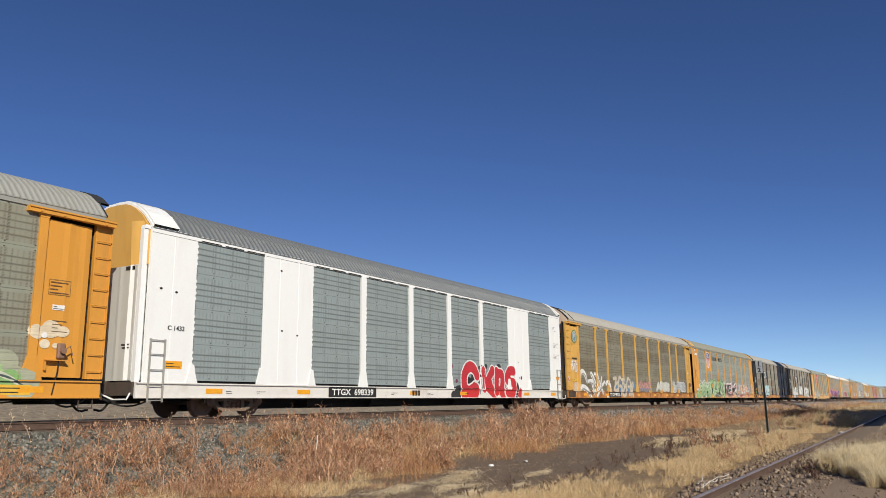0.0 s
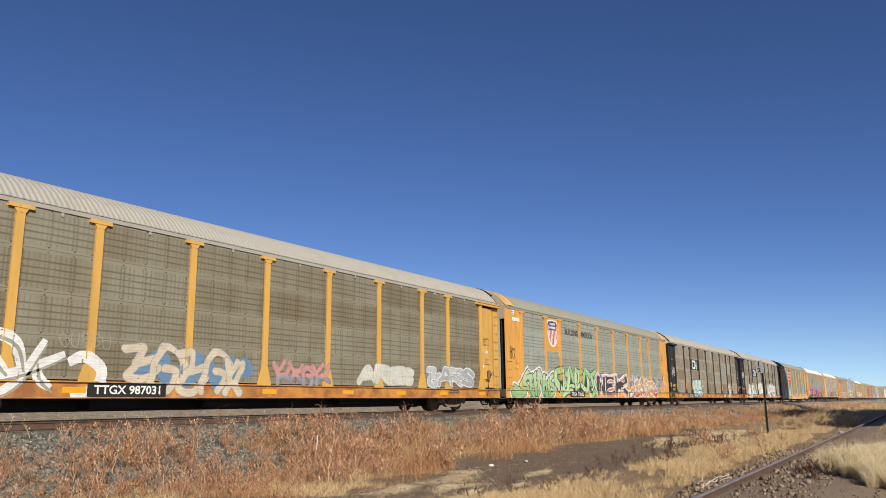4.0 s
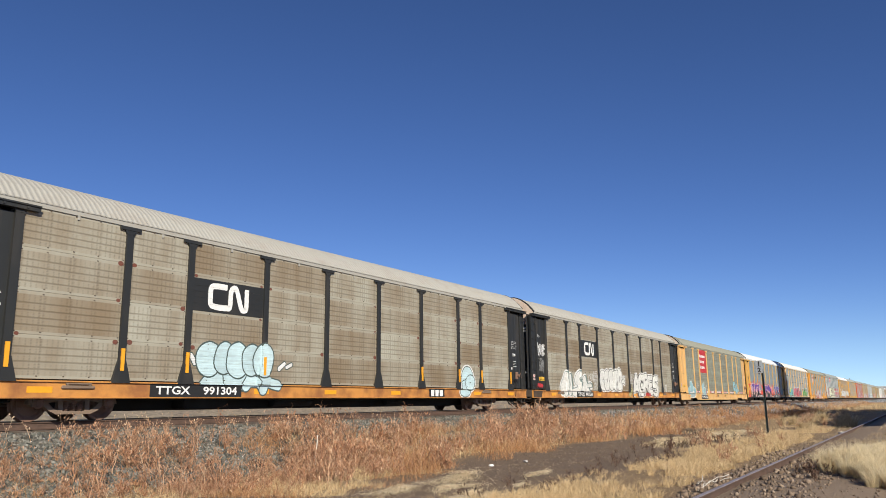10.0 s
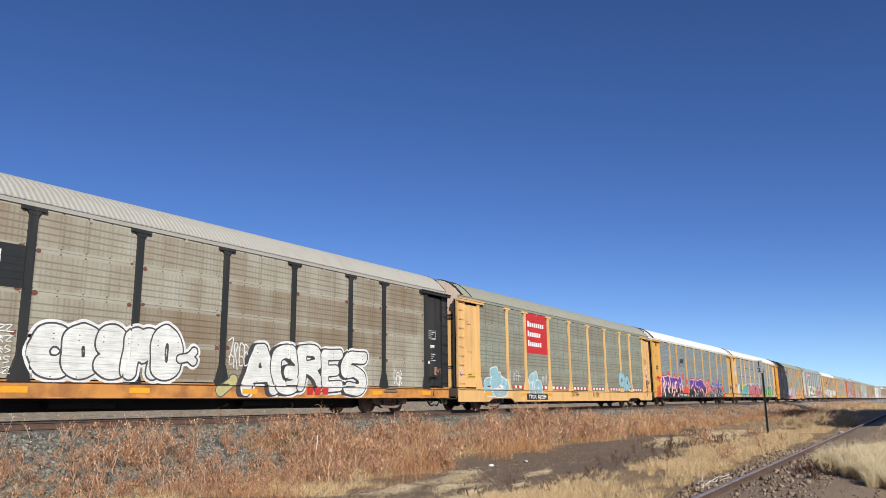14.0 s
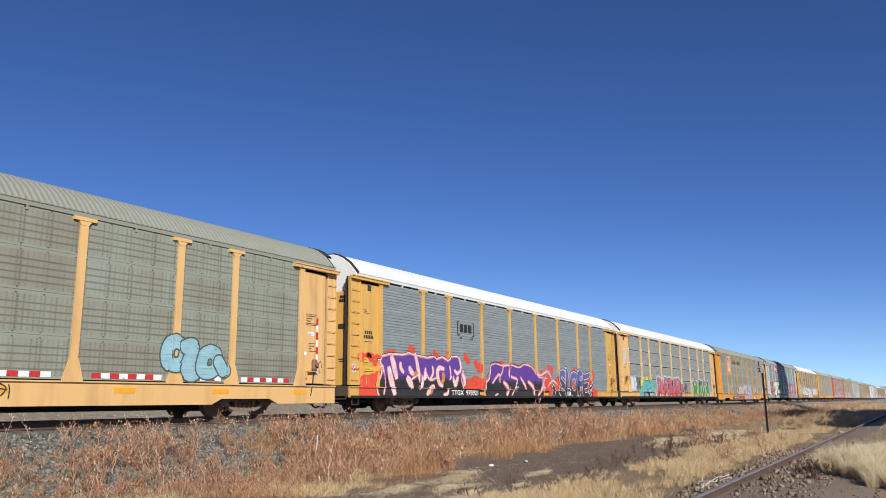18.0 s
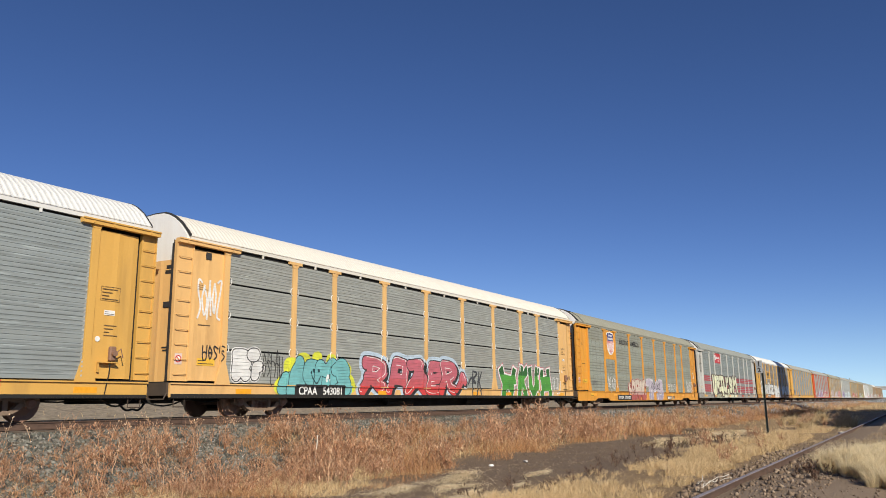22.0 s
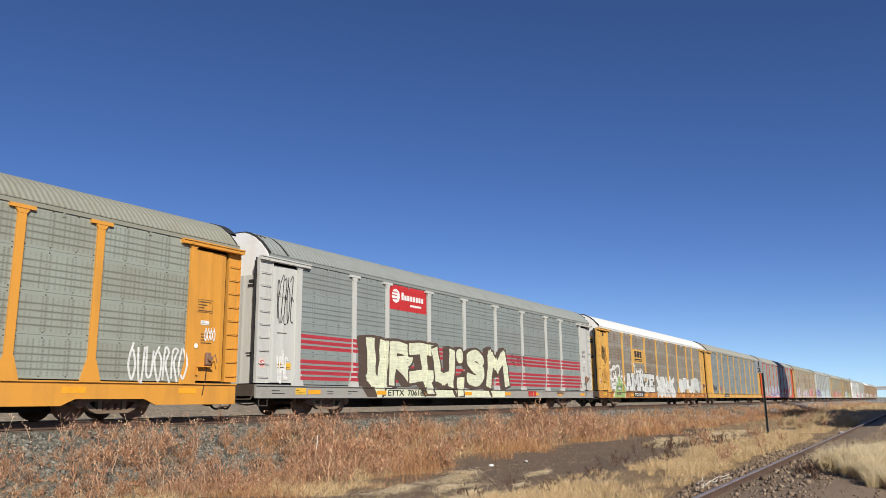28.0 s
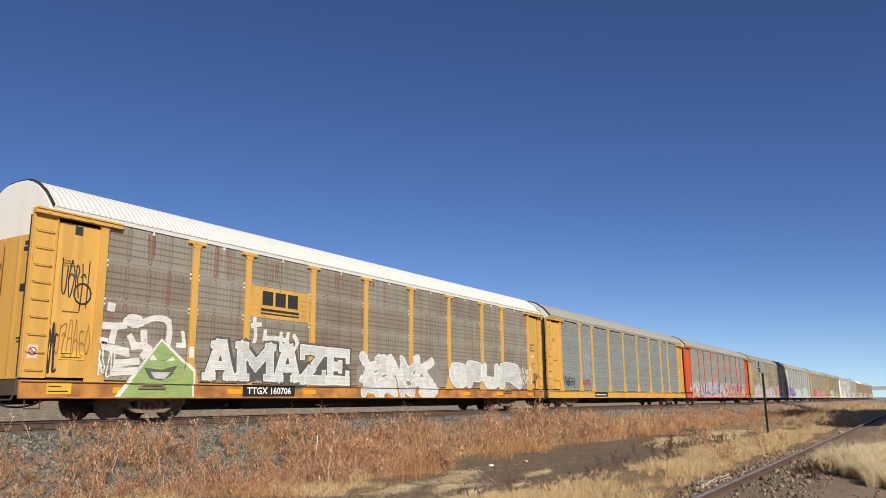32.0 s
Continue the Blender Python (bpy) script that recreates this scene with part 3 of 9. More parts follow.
        if s < 0:
            if cfg["near"]:
                for j, (y0, y1, z, k) in enumerate(((-1.14, -0.84, 4.14, 0.1), (-1.14, -0.8, 4.0, 0.1), (-1.12, -0.82, 1.9, 0.04), (-1.12, -0.86, 1.82, 0.04))):
                    def stencil(bm, y0=y0, y1=y1, k=k):
                        box(bm, -RL - 0.2, -RL - 0.08, y0, y1, -k / 2, k / 2)
                    shared("end_stencil%d%.2f" % (j, E), stencil, "end_stencil", cfg.get("ink", INK), car, (0, 0, min(z, cfg.get("gable_z", 4.35) - 0.08)))

            if cfg.get("slot"):
                def slot(bm):
                    box(bm, -RL - 0.215, -RL - 0.08, -1.19, -0.8, 3.0, 3.16)
                shared("end_slot%.2f" % RL, slot, "end_slot", TAR, car)

                def notch(bm):
                    box(bm, -12.9, -12.72, Y0 - 0.004, Y0 + 0.06, 4.42, 4.62)
                shared("door_notch", notch, "door_notch", TAR, car)

        def sill_end(bm, s=s):
            box(bm, min(s * 13.2, s * ((E if s > 0 else EL) + 0.02)), max(s * 13.2, s * ((E if s > 0 else EL) + 0.02)), -1.45, 1.45, 0.6, 0.94)
            box(bm, min(s * 13.7, s * 14.05), max(s * 13.7, s * 14.05), -0.4, 0.4, 0.62, 0.98)
        shared("sill_end%d%.2f" % (s, E), sill_end, "end_sill", END_DARK, car)

        def coup(bm, s=s):
            box(bm, min(s * 13.9, s * 14.27), max(s * 13.9, s * 14.27), -0.1, 0.1, 0.68, 0.92)
            soft_box(bm, min(s * 14.1, s * 14.29), max(s * 14.1, s * 14.29), -0.22, 0.2, 0.62, 0.96, 0.04)
        shared("coupler%d" % s, coup, "coupler", STEEL_DARK, car)

        def draft(bm, s=s):
            soft_box(bm, min(s * 13.0, s * 14.05), max(s * 13.0, s * 14.05), -0.62, 0.62, 0.40, 0.64, 0.03)
        shared("draft_gear%d" % s, draft, "draft_gear", STEEL_DARK, car)

        def lever(bm, s=s):
            pipe(bm, [(s * 13.98, -1.46, 0.66), (s * 14.04, -1.42, 0.5), (s * 14.06, -0.9, 0.5), (s * 14.2, -0.3, 0.72), (s * 14.2, -0.1, 0.86)], 0.022, 5)
        shared("lever%d" % s, lever, "uncoupling_lever", white if cfg.get("style") else END_DARK, car)

        def air_line(bm, s=s):
            pipe(bm, [(s * (8.9 + 0.62 * i), -0.72 - 0.06 * (i % 2), 0.5 - 0.03 * (i % 3)) for i in range(8)], 0.022, 5)
        shared("air_line%d" % s, air_line, "air_line", STEEL_DARK, car)

        def hose(bm, s=s):
            pts = [(s * (13.75 + 0.55 * i / 8), -0.45 - 0.06 * i / 8, 0.62 - 0.40 * math.sin(math.pi * min(1, i / 7.0) * 0.62)) for i in range(9)]
            pipe(bm, pts, 0.03)
        shared("hose%d" % s, hose, "air_hose", RUBBER, car)

        def cable(bm, s=s):
            pts = [(s * (12.9 + 1.3 * i / 8), -1.0 + 0.05 * i, 0.55 - 0.22 * math.sin(math.pi * i / 8)) for i in range(9)]
            pipe(bm, pts, 0.025)
        shared("cable%d" % s, cable, "brake_cable", RUBBER, car)
    for x in (-10.2, 10.2):
        build_truck(car, x, near)

    if cfg.get("style") == "modern":
        modern_side(car, cfg)
    else:
        classic_side(car, cfg)
    for x in (-11.3, -7.6, -4.4, -1.2, 2.6, 5.8, 8.9, 12.2):
        def refl(bm):
            box(bm, -0.3, 0.3, Y0 - 0.018, Y0 - 0.008, SILL0 + 0.1, SILL0 + 0.24)
        shared("reflector", refl, "reflector", REFLECT, car, (x, 0, 0))
    TRAIN.append((car, cfg["middle"]))
    return car


def column(car, cfg, x0, x1):
    """One bay of side sheets, row over row."""
    z0, h = sheet_rows(cfg)
    gap, depth = cfg.get("gap", 0.003), cfg["depth"]
    for i in range(cfg.get("sheets", 4)):
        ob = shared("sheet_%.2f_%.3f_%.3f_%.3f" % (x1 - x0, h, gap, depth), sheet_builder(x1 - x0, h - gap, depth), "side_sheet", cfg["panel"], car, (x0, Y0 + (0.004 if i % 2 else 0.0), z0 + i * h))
        if len(ob.data.materials) < 2:
            ob.data.materials.append(BOLT)


def classic_side(car, cfg):
    body = cfg["body"]
    for a, b in zip(POSTS, POSTS[1:]):
        column(car, cfg, a + 0.1, b - 0.1)
        if cfg["near"]:
            for k in (0.5,):
                def clip(bm):
                    box(bm, -0.03, 0.03, Y0 - 0.03, Y0 + 0.01, TOP - 0.09, TOP + 0.02)
                shared("clip", clip, "clip", cfg["roof"], car, (a + (b - a) * k, 0, 0))
    for x in POSTS:
        shared("post_%s" % cfg.get("post_w", 0.2), post_builder(cfg.get("post_w", 0.2)), "post", body, car, (x, 0, 0))

    # black backing behind the sheets, standing for the unlit inside
    def back(bm):
        box(bm, -12.3, 12.3, Y0 + 0.06, Y0 + 0.08, SILL1, TOP)
    shared("backing_short", back, "inner_wall", STEEL_DARK, car)

    def back_end(bm):
        box(bm, -0.85, 0.9, Y0 + 0.24, Y0 + 0.26, SILL1, TOP)
    for x in (-13.0, 13.0):
        shared("backing_end", back_end, "inner_wall", STEEL_DARK, car, (x, 0, 0))

    for s in (-1, 1):
        def door(bm, s=s):
            xs = np.linspace(12.25, 13.34 if s < 0 else 13.43, 9)
            cols = []
            for j, x in enumerate(xs):
                y = Y0 + 0.02 + 0.05 * ((x - 12.25) / 1.23) ** 2 - (0.012 if j in (4, 7) else 0)
                cols.append([bm.verts.new((s * x, y, z)) for z in (1.0, 1.06, TOP - 0.28, TOP - 0.2)])
            for a, b in zip(cols, cols[1:]):
                for i in range(3):
                    bm.faces.new((a[i], b[i], b[i + 1], a[i + 1]))
            b4 = [bm.verts.new((s * x, Y0 + 0.11, z)) for x, z in ((12.25, 1.0), (xs[-1], 1.0), (xs[-1], TOP - 0.2), (12.25, TOP - 0.2))]
            bm.faces.new(b4)
            bm.faces.new((cols[-1][0], cols[-1][3], b4[2], b4[1]))
            bm.faces.new((cols[0][3], cols[-1][3], b4[2], b4[3]))
        if cfg.get("doors", True):
            shared("door%d" % s, door, "side_door", body, car)

            def header(bm, s=s):
                a, b = sorted((s * 11.72, s * 13.97))
                prism(bm, [(a, TOP - 0.12), (b, TOP - 0.12), (b, TOP + 0.0), (a, TOP + 0.0)], Y0 - 0.13, Y0 + 0.02)
                prism(bm, [(a, TOP - 0.025), (b, TOP - 0.025), (b, TOP + 0.012), (a, TOP + 0.012)], Y0 - 0.16, Y0 - 0.13)
                for k in range(4):
                    x = a + 0.3 + k * 0.55
                    box(bm, x - 0.03, x + 0.03, Y0 - 0.145, Y0 - 0.13, TOP - 0.1, TOP - 0.04)
            shared("header%d" % s, header, "door_track", body, car)
        else:
            def end_panel(bm, s=s):
                xs = [12.25, 12.585, 12.59, 12.61, 12.615, 13.085, 13.09, 13.11, 13.115, 13.9]
                cols = [[bm.verts.new((s * x, Y0 - (0.03 if i in (2, 3, 6, 7) else 0.015), z)) for z in (SILL1 + 0.01, TOP)] for i, x in enumerate(xs)]
                for a, b in zip(cols, cols[1:]):
                    bm.faces.new((a[0], b[0], b[1], a[1]))
                b4 = [bm.verts.new((s * x, Y0 + 0.05, z)) for x, z in ((12.25, SILL1 + 0.01), (13.9, SILL1 + 0.01), (13.9, TOP), (12.25, TOP))]
                bm.faces.new(b4)
                bm.faces.new((cols[-1][0], cols[-1][1], b4[2], b4[1]))
            shared("end_panel%d" % s, end_panel, "end_panel", body, car)

        inset = 0.0 if s < 0 else 0.09

        def corner(bm, s=s, inset=inset):
            a, b = sorted((s * (13.38 if s < 0 else 13.56), s * (13.94 if s < 0 else 13.99)))
            box(bm, a, b, Y0 + inset, Y0 + inset + 0.1, 0.98, TOP - 0.05)
        if cfg.get("doors", True):
            post = shared("corner%d" % s, corner, "ladder_post", body, car)

            def ladder_rail(bm, inset=inset):
                box(bm, -0.02, 0.02, Y0 + inset - 0.03, Y0 + inset + 0.05, 0.98, TOP - 0.05)
            for x in ((13.38, 13.94) if s < 0 else (13.56, 13.99)):
                shared("ladder_rail%d" % s, ladder_rail, "ladder_rail", body, post, (s * x, 0, 0))
            if s < 0:
                # black strip added for the shaded gap beside the recessed end door
                def strip(bm):
                    box(bm, -13.86, -13.55, Y0 + 0.11, Y0 + 0.30, 1.0, TOP - 0.1)
                shared("end_strip", strip, "rubber_strip", TAR, car)
            rungs, z0, dz = 9, 1.05, 0.40
            xm = s * (13.66 if s < 0 else 13.77)
        else:
            rungs, z0, dz = 3, 1.02, 0.38
            xm = s * 13.62

            def step_box(bm, s=s):
                a, b = sorted((s * 13.39, s * 13.86))
                box(bm, a, b, Y0 - 0.05, Y0 - 0.01, 0.98, 2.32)
                box(bm, a - 0.02, b + 0.02, Y0 - 0.08, Y0 - 0.02, 2.28, 2.34)
            post = shared("step_box%d" % s, step_box, "ladder_panel", body, car)

        def rung(bm):
            pipe(bm, [(-0.2, 0.03, 0.0), (-0.2, -0.06, -0.02), (0.2, -0.06, -0.02), (0.2, 0.03, 0.0)], 0.012, 5)
        for i in range(rungs):
            shared("rung", rung, "rung", body, post, (xm, Y0 + inset, z0 + 0.13 + i * dz))

        def stirrup(bm, s=s):
            pipe(bm, [(s * 13.4, Y0 + 0.02, 0.56), (s * 13.4, Y0 + 0.02, 0.3), (s * 13.76, Y0 + 0.02, 0.3), (s * 13.76, Y0 + 0.02, 0.56)], 0.018, 5)
        shared("stirrup%d" % s, stirrup, "stirrup_step", END_DARK, car)
    details(car, cfg)


def modern_side(car, cfg):
    """Smooth-ended side with wide plain plates between corrugated panels."""
    body = cfg["body"]
    cols = [(-12.15, -9.53), (-7.27, -4.69), (-4.35, -1.59), (-1.3, 1.3), (1.63, 4.09), (4.47, 7.0), (9.3, 11.94)]
    for a, b in cols:
        column(car, cfg, a, b)
    walls = [(-13.68, -12.15), (-9.53, -7.27), (7.0, 9.3), (11.94, 13.36)]
    for a, b in walls:
        def plate(bm, a=a, b=b):
            xs = [a + 0.7, b - 0.7] if b - a > 1.7 else [(a + b) / 2]
            cuts = [a] + [x + d for x in xs for d in (-0.012, -0.006, 0.006, 0.012)] + [b]
            prof = [bm.verts.new((x, Y0 - (0.036 if 0 < i < len(cuts) - 1 and i % 4 in (2, 3) else 0.03), z)) for z in (SILL1, 5.0) for i, x in enumerate(cuts)]
            n = len(cuts)
            for i in range(n - 1):
                bm.faces.new((prof[i], prof[i + 1], prof[n + i + 1], prof[n + i]))
            q = [bm.verts.new((x, Y0 + 0.05, z)) for x, z in ((a, SILL1), (b, SILL1), (b, 5.0), (a, 5.0))]
            bm.faces.new(q[::-1])
            bm.faces.new((prof[0], prof[n], q[3], q[0])), bm.faces.new((prof[n - 1], q[1], q[2], prof[2 * n - 1]))
        part("side_plate", _b(plate), body, car)
    for a, b in cols:
        for z in (0.995 + 0.9925 * i + g for i in range(4) for g in GROOVES):
            def scallop(bm):
                rod(bm, (0.0, -0.016, 0.06), (0.0, 0.0, 0.06), 0.05, 10)
            shared("scallop", scallop, "folded_edge", body, car, (a, Y0, z))
    for x in (-4.52, -1.45, 1.46, 4.28):
        shared("post_modern", post_builder(0.27, True, False), "post", body, car, (x, 0, 0))
    for x in (-12.15, -9.53, -7.27, 7.0, 9.3, 11.94):
        def foot(bm):
            prism(bm, [(-0.2, SILL1), (0.2, SILL1), (0.13, SILL1 + 0.2), (0.06, SILL1 + 0.5), (-0.06, SILL1 + 0.5), (-0.13, SILL1 + 0.2)], Y0 - 0.06, Y0)
        shared("foot", foot, "post_foot", body, car, (x, 0, 0))

    def fascia(bm):
        box(bm, -13.68, 13.36, Y0 - 0.04, Y0 + 0.05, 4.88, 5.02)
    shared("fascia", fascia, "fascia", body, car)

    # black sheet standing for the unlit inside
    def back(bm):
        box(bm, -13.6, 13.3, Y0 + 0.06, Y0 + 0.08, SILL1, TOP)
    shared("backing", back, "inner_wall", STEEL_DARK, car)
    for s in (-1, 1):
        def lad(bm, s=s):
            xa, xb = (12.7, 13.2) if s > 0 else (13.1, 13.55)
            for x in (xa, xb):
                box(bm, s * x - 0.02, s * x + 0.02, Y0 - 0.1, Y0 - 0.06, 0.42, 2.05)
            for z in (0.47, 0.85, 1.25, 1.65, 2.02):
                rod(bm, (s * xa, Y0 - 0.08, z), (s * xb, Y0 - 0.08, z), 0.014)
                for x in (xa, xb):
                    if z > 0.6:
                        rod(bm, (s * x, Y0 - 0.08, z), (s * x, Y0, z), 0.012)
        shared("ladder_low%d" % s, lad, "ladder", sill_grey, car)

    def end_post(bm):
        box(bm, -13.88, -13.74, Y0 + 0.05, Y0 + 0.18, SILL1, 4.95)
    shared("end_post", end_post, "end_post", body, car)

    def corner_low(bm):
        vs = [bm.verts.new((x, y, z)) for z in (0.98, 4.0) for x, y in ((-13.90, -1.02), (-13.72, -1.44), (-13.66, -1.40), (-13.84, -0.98))]
        for q in ((0, 1, 2, 3), (7, 6, 5, 4), (0, 4, 5, 1), (1, 5, 6, 2), (2, 6, 7, 3), (3, 7, 4, 0)):
            bm.faces.new([vs[i] for i in q])

    def corner_high(bm):
        vs = [bm.verts.new((x, y, z)) for z, k in ((4.003, 1.0), (5.2, 0.9)) for x, y in ((-13.90, -1.02 * k), (-13.72, -1.44 * k), (-13.66, -1.40 * k), (-13.84, -0.98 * k))]
        for q in ((0, 1, 2, 3), (7, 6, 5, 4), (0, 4, 5, 1), (1, 5, 6, 2), (2, 6, 7, 3), (3, 7, 4, 0)):
            bm.faces.new([vs[i] for i in q])
    shared("corner_low", corner_low, "corner_panel", white, car, label="white bevelled corner panel")
    shared("corner_high", corner_high, "corner_panel", cfg.get("end_top", white), car, label="yellow bevelled corner panel")

    def end_hood(bm):
        prism(bm, [(-13.88, 4.95), (-13.69, 4.95), (-13.69, 5.05), (-13.84, 5.05)], Y0 + 0.02, Y0 + 0.2)
    shared("end_hood", end_hood, "end_bracket", body, car)
    details(car, cfg)


def _b(fn):
    bm = bmesh.new()
    fn(bm)
    return bm


def details(car, cfg):
    for fn in cfg["extras"]:
        fn(car, cfg)


# ---------------------------------------------------------------- the train
def gap(n):
    return 12.1 + 28.6 * (n - 1)


yel = paint("car_yellow", YELLOW)
yel_mid = paint("car_orange", (0.64, 0.32, 0.075))
yel_deep = paint("car_orange_yellow", YELLOW_DEEP)
yel_pale = paint("car_pale_yellow", YELLOW_PALE, (0.25, 0.12, 0.05), 0.5)
sill_rust = paint("sill_rusty_orange", (0.56, 0.25, 0.06), (0.22, 0.085, 0.035), 0.85, streak=False, lo=0.42, hi=0.66)
white = paint("car_white", WHITE, (0.5, 0.47, 0.45), 0.2)
black = paint("car_black", BLACK, (0.10, 0.08, 0.06), 0.35)
# for the far cars: yellow and brown with distance haze mixed into the paint
yel_haze = paint("car_hazed_yellow", (0.47, 0.32, 0.15), (0.25, 0.18, 0.11), 0.5)
brown_haze = paint("car_hazed_brown", (0.40, 0.26, 0.15), (0.22, 0.15, 0.1), 0.5)
silver = paint("car_silver", (0.50, 0.50, 0.48), (0.25, 0.2, 0.15), 0.35)
redpaint = paint("car_red_orange", (0.60, 0.09, 0.02))
roof_grey = paint("roof_grey", (0.29, 0.29, 0.265), (0.2, 0.17, 0.14), 0.4, 0.75, 0.0, False)
roof_warm = paint("roof_warm_grey", (0.35, 0.335, 0.30), (0.25, 0.2, 0.16), 0.4, 0.75, 0.0, False)
roof_dark = paint("roof_dark_grey", (0.235, 0.248, 0.25), (0.12, 0.115, 0.11), 0.35, 0.42, 0.45, False)
roof_cool = paint("roof_cool_grey", (0.24, 0.26, 0.25), (0.16, 0.15, 0.13), 0.4, 0.7, 0.05, False)
roof_olive = paint("roof_olive_grey", (0.25, 0.25, 0.205), (0.2, 0.17, 0.12), 0.4, 0.75, 0.0, False)
roof_white = paint("roof_white", (0.64, 0.64, 0.63), (0.42, 0.40, 0.38), 0.35, 0.5, 0.0, False)
roof_cream = paint("roof_cream", (0.64, 0.61, 0.55), (0.5, 0.42, 0.34), 0.3, 0.55, 0.0, False)
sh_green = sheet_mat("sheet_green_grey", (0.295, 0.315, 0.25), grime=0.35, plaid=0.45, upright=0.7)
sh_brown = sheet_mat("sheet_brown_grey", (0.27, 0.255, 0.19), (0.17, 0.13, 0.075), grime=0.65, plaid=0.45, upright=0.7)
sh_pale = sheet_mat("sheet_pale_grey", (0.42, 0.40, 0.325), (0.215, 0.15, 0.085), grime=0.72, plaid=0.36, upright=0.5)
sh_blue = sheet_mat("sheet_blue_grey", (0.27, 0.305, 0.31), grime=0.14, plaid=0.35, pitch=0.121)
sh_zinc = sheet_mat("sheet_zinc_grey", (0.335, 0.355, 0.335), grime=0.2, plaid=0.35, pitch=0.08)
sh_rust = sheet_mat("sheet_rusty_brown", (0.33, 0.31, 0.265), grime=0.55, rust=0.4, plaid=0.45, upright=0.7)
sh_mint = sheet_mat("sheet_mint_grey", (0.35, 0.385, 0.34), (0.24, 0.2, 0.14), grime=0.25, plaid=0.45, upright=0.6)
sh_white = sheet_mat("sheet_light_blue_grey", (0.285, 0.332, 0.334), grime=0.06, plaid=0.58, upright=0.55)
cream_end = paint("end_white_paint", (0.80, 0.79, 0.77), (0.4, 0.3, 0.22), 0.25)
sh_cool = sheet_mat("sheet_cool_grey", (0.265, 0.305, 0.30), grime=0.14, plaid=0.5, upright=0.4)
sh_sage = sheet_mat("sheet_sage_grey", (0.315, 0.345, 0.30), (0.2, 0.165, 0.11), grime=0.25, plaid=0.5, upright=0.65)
sill_white = paint("sill_dirty_white", (0.70, 0.67, 0.63), (0.40, 0.33, 0.27), 0.5, streak=False)
sill_grey = paint("sill_dirty_grey", (0.31, 0.30, 0.28), (0.22, 0.18, 0.14), 0.6, streak=False)
tan_end = paint("end_tan", (0.40, 0.36, 0.28), (0.2, 0.14, 0.1), 0.5)
rust_white = paint("end_rusty_cream", (0.62, 0.50, 0.40), (0.32, 0.14, 0.07), 0.6)

